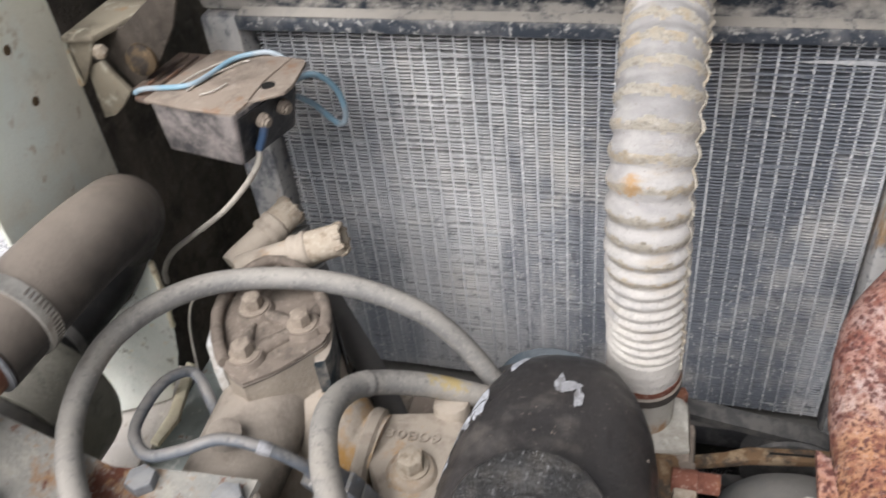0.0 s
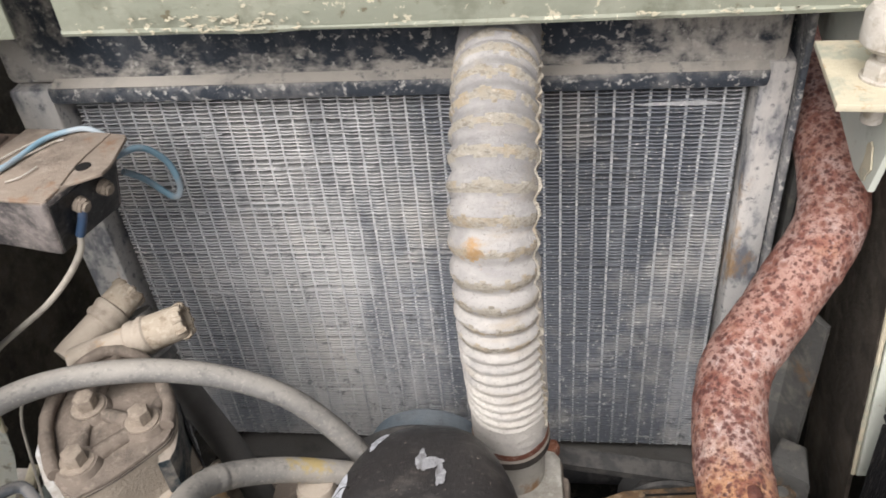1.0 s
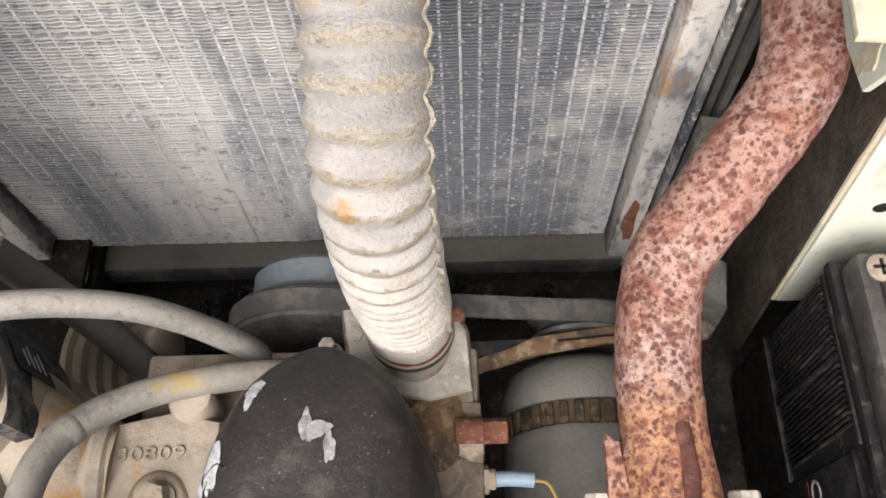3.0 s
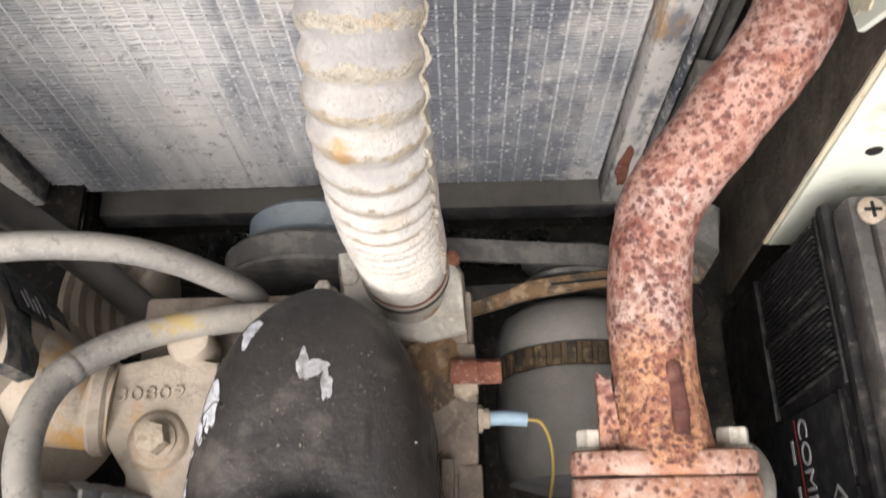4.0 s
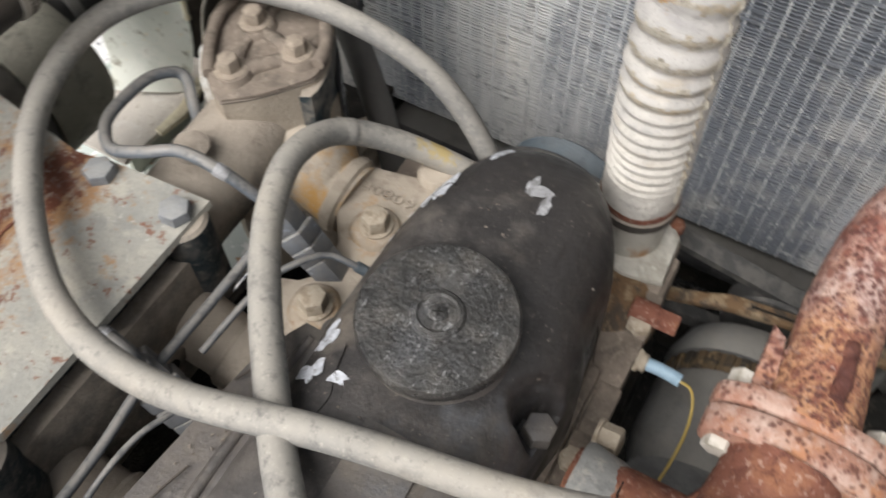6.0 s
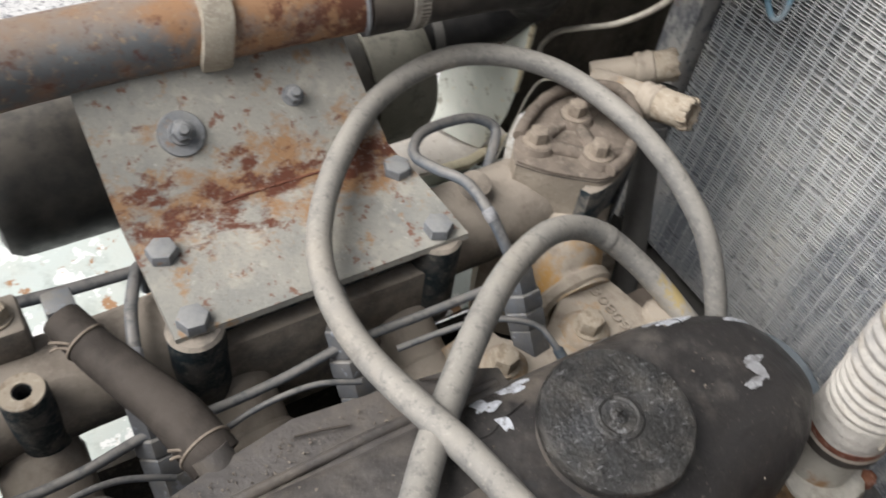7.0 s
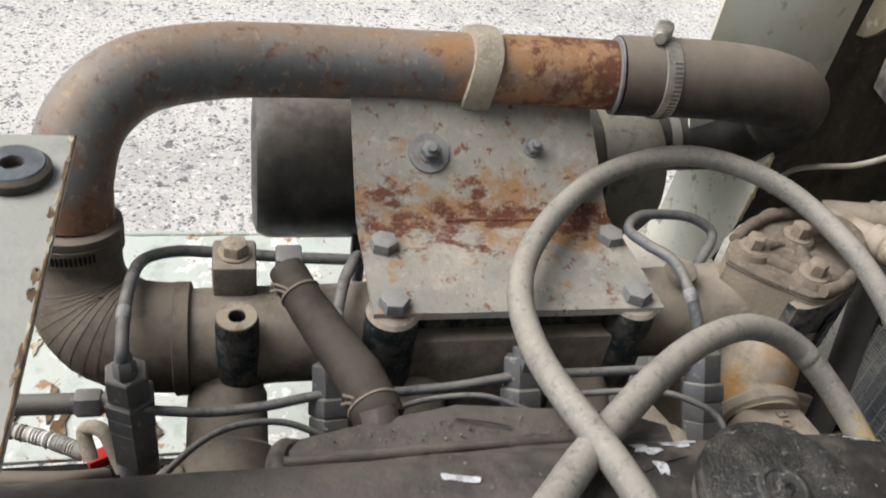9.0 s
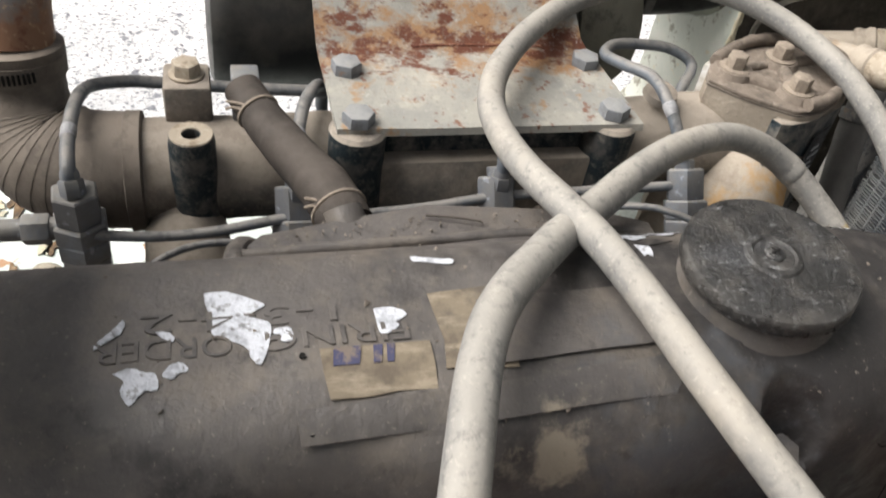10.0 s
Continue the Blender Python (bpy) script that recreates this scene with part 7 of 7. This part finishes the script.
def exhaust_manifold():
    s = thing("exhaust_manifold", (0.16, -0.15, 0.68), "dark red rusted cast exhaust manifold", "manifold")
    part("riser", lumpy(tube([(0.1625, 0.04, 0.753), (0.160, 0.015, 0.745), (0.160, -0.02, 0.732), (0.162, -0.07, 0.725), (0.164, -0.2, 0.722), (0.164, -0.5, 0.72)], 0.0262, 32, 10), 0.0012, 80), "rust", s)
    for y in (-0.006, -0.12, -0.28, -0.42):
        part("port", lumpy(tube([(0.166, y - 0.01, 0.725), (0.13, y, 0.722), (0.104, y, 0.72), (0.078, y, 0.716)], 0.0205, 26, 8), 0.001, 80), "rust", s)
        part("port_end", lumpy(lathe((0.079, y, 0.716), (1, 0, 0.06), [(0.0245, 0), (0.0255, 0.003), (0.0225, 0.02), (0.021, 0.024)], 28), 0.001, 70), "grey_steel", s, "bare grey port mouth")
    part("branch_web", lumpy(prism([(0.098, 0.0044), (0.1186, 0.0060), (0.1294, 0.0100), (0.1352, 0.0190), (0.1372, 0.0330), (0.165, 0.033), (0.165, -0.02), (0.098, -0.02)], 0.722, 0.739, None, 0.005), 0.0014, 70), "rust", s)
    part("casting_seam", lumpy(tube([(0.1005, 0.000, 0.7400), (0.1012, -0.0095, 0.7412), (0.112, -0.011, 0.7412), (0.126, -0.0095, 0.7418)], 0.0005, 6, 12), 0.0004, 200), "dark_slot", s)
    for y in (0.03, -0.045):
        bolt(s, (0.08, y, 0.705), (1, 0, 0.2), af=0.015, h=0.011, washer=0.010, material="bolt_dusty", spin=20)


exhaust_manifold()


def heat_shield():
    s = thing("heat_shield", (0.175, -0.1, 0.75), "mottled galvanised sheet heat shield", "shield")
    part("top", lumpy(prism([(0.132, -0.045), (0.166, -0.014), (0.209, -0.019), (0.213, -0.26), (0.132, -0.26)], 0.772, 0.7735, None, 0.0005), 0.0008, 40), "galvanised", s)
    part("folded_edge", lumpy(join(tube([(0.2115, -0.022, 0.771), (0.2135, -0.1, 0.771), (0.2155, -0.26, 0.771)], 0.0028, 10), span((0.2105, -0.26, 0.70), (0.212, -0.022, 0.771), 0.0005)), 0.0006, 60), "galvanised", s)


heat_shield()


def water_outlet():
    s = thing("thermostat_housing", (0.045, 0.16, 0.66), "pale cast thermostat housing with rust stains", "housing")
    part("body", lumpy(prism([(-0.004, 0.194), (0.03, 0.199), (0.066, 0.194), (0.074, 0.18), (0.076, 0.12), (0.076, 0.06), (0.05, 0.06), (0.03, 0.12), (0.0, 0.16)], 0.655, 0.690, None, 0.004), 0.0014, 60), "dust_bed", s)
    part("top_plate", lumpy(prism([(-0.002, 0.192), (0.03, 0.197), (0.062, 0.191), (0.072, 0.178), (0.074, 0.142), (0.05, 0.136), (0.022, 0.142), (0.004, 0.158)], 0.688, 0.6965, None, 0.0025), 0.001, 80), "corroded", s, "pale corroded aluminium face")
    part("spigot", rod((0.041, 0.1675, 0.69), (0.041, 0.1658, 0.732), 0.0208, 28), "corroded", s)
    part("rust_bowl", lumpy(lathe((0.056, 0.118, 0.682), (0.2, -0.1, 1), [(0.026, 0), (0.024, 0.008), (0.014, 0.0125), (0.005, 0.0135)], 30), 0.0012, 70), "rust_tan", s, "rust-brown rounded casting")
    part("plug", join(hexa((0.077, 0.118, 0.695), 0.0125, 0.016, (1, 0, 0.05)), rod((0.064, 0.118, 0.6945), (0.08, 0.118, 0.695), 0.0078, 16)), "rust", s, "rusty hexagon plug")
    part("sensor", join(hexa((0.075, 0.094, 0.682), 0.014, 0.007, (1, 0, 0)), rod((0.081, 0.094, 0.682), (0.086, 0.094, 0.682), 0.0058, 16)), "bolt_dusty", s)
    bolt(s, (0.066, 0.187, 0.689), af=0.009, h=0.009, material="rust")
    bolt(s, (0.006, 0.176, 0.69), af=0.010, h=0.008, material="bolt_pale")


water_outlet()
line_thing("yellow_wire", [(0.105, 0.093, 0.683), (0.115, 0.091, 0.681), (0.121, 0.078, 0.672), (0.122, 0.06, 0.65), (0.118, 0.04, 0.61), (0.11, 0.03, 0.56)], 0.0010, "yellow_wire", "thin yellow sensor wire", "wire")


def alternator():
    s = thing("alternator", (0.15, 0.13, 0.54), "dusty grey alternator drum with a rust-toothed band", "alternator")
    part("front_bell", lumpy(lathe((0.15, 0.150, 0.592), (0, 1, 0), [(0.055, 0), (0.056, 0.004), (0.0555, 0.012), (0.050, 0.026), (0.038, 0.034), (0.02, 0.036)], 44), 0.001, 60), "alt_grey", s)
    part("rear_bell", lumpy(lathe((0.15, 0.134, 0.592), (0, -1, 0), [(0.054, 0), (0.056, 0.003), (0.056, 0.05), (0.05, 0.066), (0.03, 0.072)], 44), 0.001, 60), "alt_grey", s)
    band = part("stator", rod((0.15, 0.132, 0.592), (0.15, 0.152, 0.592), 0.0515, 40), "rust_dark", s, "rusty stator band")
    tooth = bake(lumpy(box((0, 0, 0), (0.0062, 0.0145, 0.003), 0.0018), 0.0004, 200), "tooth", "rust_dark")
    for k in range(34):
        a = 2 * math.pi * k / 34
        place("tooth", tooth, band, Matrix.Translation((0.15 + 0.0525 * math.sin(a), 0.142, 0.592 + 0.0525 * math.cos(a))) @ Matrix.Rotation(a, 4, "Y"))
    part("pulley", lathe((0.15, 0.197, 0.611), (0, 1, 0), [(0.034, 0), (0.036, 0.002), (0.029, 0.008), (0.029, 0.012), (0.036, 0.018), (0.034, 0.02)], 36), "belt", s)


alternator()
line_thing("sensor_sleeve", [(0.084, 0.094, 0.682), (0.095, 0.094, 0.683), (0.107, 0.093, 0.683)], 0.0042, "blue_sleeve", "translucent pale blue plug sleeve", "wire")


def adjuster_arm():
    s = thing("adjuster_arm", (0.15, 0.19, 0.63), "rusted curved alternator adjusting strap", "bracket")
    top = [(0.074, 0.176), (0.10, 0.184), (0.115, 0.191), (0.16, 0.197), (0.21, 0.2), (0.228, 0.201), (0.232, 0.194), (0.226, 0.188), (0.16, 0.186), (0.118, 0.18), (0.1, 0.174), (0.078, 0.168)]
    part("strap", lumpy(prism(top, 0.638, 0.6445, None, 0.0015), 0.0006, 80), "rust_tan", s)
    part("slot", prism([(0.13, 0.1885), (0.19, 0.1938), (0.19, 0.1922), (0.13, 0.1868)], 0.6440, 0.6449), "dark_slot", s)
    part("pivot", rod((0.222, 0.195, 0.60), (0.222, 0.195, 0.6455), 0.0045, 14), "dull_steel", s)


adjuster_arm()


def pulley_and_belt():
    s = thing("fan_pulley", (-0.025, 0.22, 0.55), "blue-grey fan hub and dusty belt pulley", "pulley")
    part("pulley", lathe((-0.03, 0.197, 0.619), (0, 1, 0), [(0.05, 0), (0.056, 0.001), (0.058, 0.004), (0.05, 0.010), (0.05, 0.013), (0.058, 0.019), (0.056, 0.022), (0.04, 0.023)], 48), "belt", s)
    part("hub", lathe((-0.028, 0.224, 0.617), (0, 1, 0), [(0.046, 0), (0.048, 0.002), (0.048, 0.018), (0.044, 0.022), (0.02, 0.024)], 40), "pulley", s, "blue-grey painted hub")
    bm = bmesh.new()
    loops = []
    c0, c1, r0, r1 = (-0.03, 0.619), (0.15, 0.611), 0.056, 0.0325
    path = [(c0[0] + r0 * math.cos(a), c0[1] + r0 * math.sin(a)) for a in [radians(270 - 6 * k) for k in range(31)]] + [(c1[0] + r1 * math.cos(a), c1[1] + r1 * math.sin(a)) for a in [radians(90 - 9 * k) for k in range(21)]]
    for i, (x, z) in enumerate(path):
        a, b = path[i - 1], path[(i + 1) % len(path)]
        d = Vector((b[0] - a[0], 0, b[1] - a[1])).normalized()
        nrm = Vector((-d.z, 0, d.x))
        p = Vector((x, 0.207, z))
        loops.append([p + Vector((0, -0.0075, 0)) + nrm * 0.004, p + Vector((0, 0.0075, 0)) + nrm * 0.004, p + Vector((0, 0.005, 0)) - nrm * 0.005, p + Vector((0, -0.005, 0)) - nrm * 0.005])
    rings(bm, [*loops, loops[0]], cap=False)
    bmesh.ops.remove_doubles(bm, verts=bm.verts[:], dist=1e-6)
    part("belt", bm, "belt", s, "worn grey fan belt")
    part("water_pump", lumpy(lathe((-0.03, 0.17, 0.612), (0, 1, 0), [(0.045, 0), (0.04, 0.012), (0.02, 0.02), (0.018, 0.03)], 32), 0.001, 60), "grime", s)


pulley_and_belt()


def battery():
    s = thing("battery", (0.35, 0.03, 0.53), "black scuffed vehicle battery with ribbed side and label", "battery")
    x0, y0, y1, zt = 0.2715, -0.15, 0.197, 0.757
    part("case", span((x0, y0, 0.53), (0.44, y1, 0.735), 0.005), "plastic", s)
    part("lid", join(span((x0 + 0.0035, y0 + 0.002, 0.734), (0.437, y1 - 0.003, zt), 0.004), span((x0 + 0.012, y0 + 0.01, zt - 0.002), (0.425, y1 - 0.012, zt + 0.006), 0.003)), "battery_top", s, "dusty scuffed battery lid")
    part("lid_edge", span((x0 - 0.002, y0 - 0.002, 0.727), (x0 + 0.006, y1 + 0.002, 0.7365), 0.003), "plastic", s)
    rib = bake(span((-0.0012, -0.0009, -0.045), (0.0012, 0.0009, 0.045), 0.0004), "rib", "plastic")
    for k in range(26):
        y = 0.190 - k * 0.0032
        place("rib", rib, s, Matrix.Translation((x0 - 0.001, y, 0.675)) @ Matrix.Rotation(radians(-3), 4, "X"))
    for z in (0.727, 0.622):
        part("rib_border", span((x0 - 0.003, 0.10, z - 0.0015), (x0 + 0.001, 0.194, z + 0.0015), 0.0006), "plastic", s)
    part("rib_bar", box((x0 - 0.001, 0.148, 0.675), (0.004, 0.004, 0.1), 0.001), "plastic", s)
    for k in range(6):
        y = 0.10 - k * 0.05
        part("upper_rib", span((x0 - 0.0025, y - 0.045, 0.714), (x0 + 0.001, y, 0.7165), 0.0008), "plastic", s)
    lab = part("label", span((x0 - 0.0012, -0.13, 0.565), (x0 + 0.001, 0.099, 0.712), 0.0004), "label_black", s, "black printed label")
    m = frame_pose((x0 - 0.0014, 0.096, 0.651), (0, -1, 0), (0, 0, 1))
    bm = lettering("COMMERCIAL", 0.0188, 0.0002)
    bmesh.ops.transform(bm, verts=bm.verts[:], matrix=m)
    part("printed_word", bm, "print_grey", lab, "pale grey printed capitals")
    hexo = [(-0.0212, 0.0), (-0.014, -0.0085), (0.014, -0.0085), (0.0212, 0.0), (0.014, 0.0085), (-0.014, 0.0085)]
    m2 = frame_pose((x0 - 0.0014, 0.0326, 0.693), (0, -1, 0), (0, 0, 1))
    part("badge", prism(hexo, 0, 0.0004, m2), "print_grey", lab, "pale hexagon badge")
    part("badge_field", prism([(x * 0.86, y * 0.8) for x, y in hexo], 0.0004, 0.0007, m2), "label_black", lab)
    part("badge_bar", prism([(-0.0135, -0.0042), (0.0135, -0.0042), (0.0135, 0.0042), (-0.0135, 0.0042)], 0.0007, 0.001, m2), "print_grey", lab)
    for dy, w in ((0.085, 0.02), (0.058, 0.012), (0.03, 0.03)):
        part("print_bar", prism([(0, 0), (w * 0.7, 0), (w * 0.7, 0.0036), (0, 0.0036)], 0, 0.0004, frame_pose((x0 - 0.0014, dy, 0.637), (0, -1, 0), (0, 0, 1))), "print_grey", lab)
    part("red_line", prism([(0, 0), (0.10, 0), (0.10, 0.0016), (0, 0.0016)], 0, 0.0004, frame_pose((x0 - 0.0014, 0.096, 0.646), (0, -1, 0), (0, 0, 1))), "print_red", lab)
    sc = part("lid_screw", lathe((0.284, 0.182, zt + 0.004), (0, 0, 1), [(0.0075, 0), (0.0075, 0.0015), (0.006, 0.0025)], 24), "dust_bolt", s, "rusty cross-head lid plug")
    for a in (0, 90):
        part("slot", box((0.284, 0.182, zt + 0.0067), (0.009, 0.0018, 0.0008), 0.0002, Matrix.Rotation(radians(a), 4, "Z")), "dark_slot", sc)


battery()


def loom():
    ob = part("wiring_loom", tube([(0.184, -0.10, 0.782), (0.217, -0.048, 0.784), (0.243, -0.014, 0.780), (0.258, 0.004, 0.778), (0.272, 0.023, 0.777), (0.295, 0.047, 0.774), (0.34, 0.078, 0.772)], 0.0095, 20, 60, lambda s_, a: 0.0093 + 0.0007 * math.sin(s_ * 2300)), "loom_black", smooth=60)
    tagged(ob, "grey corrugated wiring loom lying against the battery", "cable")


loom()


def frame_parts():
    s = thing("chassis_bracket", (0.22, 0.25, 0.5), "dusty grey folded steel bracket beside the radiator", "bracket")
    part("upright", lumpy(prism([(0.217, 0.30), (0.243, 0.296), (0.256, 0.27), (0.252, 0.266), (0.24, 0.288), (0.217, 0.292)], 0.40, 0.73, None, 0.001), 0.0012, 40), "dull_steel", s)
    part("foot", lumpy(prism([(0.222, 0.235), (0.238, 0.262), (0.254, 0.25), (0.25, 0.215)], 0.56, 0.625, None, 0.004), 0.005, 40), "dull_steel", s)
    part("gusset", lumpy(prism([(0.222, 0.2), (0.245, 0.222), (0.252, 0.19), (0.228, 0.165)], 0.50, 0.57, None, 0.004), 0.004, 40), "grime", s)
    for x in (0.2235, 0.2325):
        part("strut", lumpy(span((x, 0.312, 0.45), (x + 0.005, 0.33, 0.86), 0.001), 0.0008, 40), "dull_steel", s)
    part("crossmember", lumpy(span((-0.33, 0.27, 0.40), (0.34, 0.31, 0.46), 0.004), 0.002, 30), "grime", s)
    # two added dark sheets, block the view of lit ground and fender
    part("front_tray", lumpy(span((-0.400, 0.312, 0.425), (0.356, 0.638, 0.431), 0.001), 0.0015, 30), "grime", s, "added dark sheet hiding the ground under the radiator")
    part("splash_shield", lumpy(span((-0.335, 0.212, 0.5415), (-0.236, 0.345, 0.548), 0.001), 0.0012, 40), "grime", s, "added dark sheet hiding the lit fender plate")
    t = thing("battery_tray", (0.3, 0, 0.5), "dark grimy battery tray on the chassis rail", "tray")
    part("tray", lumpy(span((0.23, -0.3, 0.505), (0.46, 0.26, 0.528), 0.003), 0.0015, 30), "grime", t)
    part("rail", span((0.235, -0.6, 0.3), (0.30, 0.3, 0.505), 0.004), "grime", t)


frame_parts()


def twigs():
    for pts in (((-0.072, -0.128, 0.7835), (-0.069, -0.115, 0.784), (-0.066, -0.103, 0.7835)), ((-0.073, -0.06, 0.7835), (-0.069, -0.052, 0.784), (-0.068, -0.046, 0.7835))):
        line_thing("dry_twig", pts, 0.0006, "rubber_dark", "short dry twig lying on the valve cover", "debris", 6, "twigs on the engine")


twigs()


def crumpled_film(x, y, w, d, seed):
    bm = bmesh.new()
    bmesh.ops.create_grid(bm, x_segments=26, y_segments=18, size=0.5)
    for v in bm.verts:
        p = Vector((v.co.x * 14, v.co.y * 9, seed))
        h = abs(noise.noise(p)) * 0.012 + abs(noise.noise(p * 2.7)) * 0.006
        v.co = Vector((x + v.co.x * w + 0.004 * noise.noise(p + Vector((5, 0, 0))), y + v.co.y * d + 0.004 * noise.noise(p + Vector((0, 5, 0))), 0.4625 + h))
    ret = bmesh.ops.extrude_face_region(bm, geom=bm.faces[:])
    bmesh.ops.translate(bm, verts=[g for g in ret["geom"] if isinstance(g, bmesh.types.BMVert)], vec=(0, 0, 0.0004))
    ob = part("plastic_film", bm, "foil", smooth=15)
    tagged(ob, "crumpled shiny film caught on the crossmember", "debris", "crumpled film")


crumpled_film(-0.135, 0.292, 0.06, 0.034, 1.0)
crumpled_film(0.105, 0.288, 0.09, 0.036, 4.0)


def ribbed_pump():
    s = thing("lift_pump", (-0.19, 0.16, 0.5), "dusty tan ribbed pump body under the hoses", "pump")
    prof = []
    for k in range(6):
        z = k * 0.011
        prof += [(0.030, z), (0.034, z + 0.002), (0.034, z + 0.006), (0.030, z + 0.009)]
    part("ribbed_body", lumpy(lathe((-0.205, 0.205, 0.59), (1, -0.15, 0), prof, 36), 0.0008, 60), "casting_tan", s)
    part("mount", span((-0.19, 0.18, 0.50), (-0.155, 0.225, 0.565), 0.004), "grime", s)


ribbed_pump()
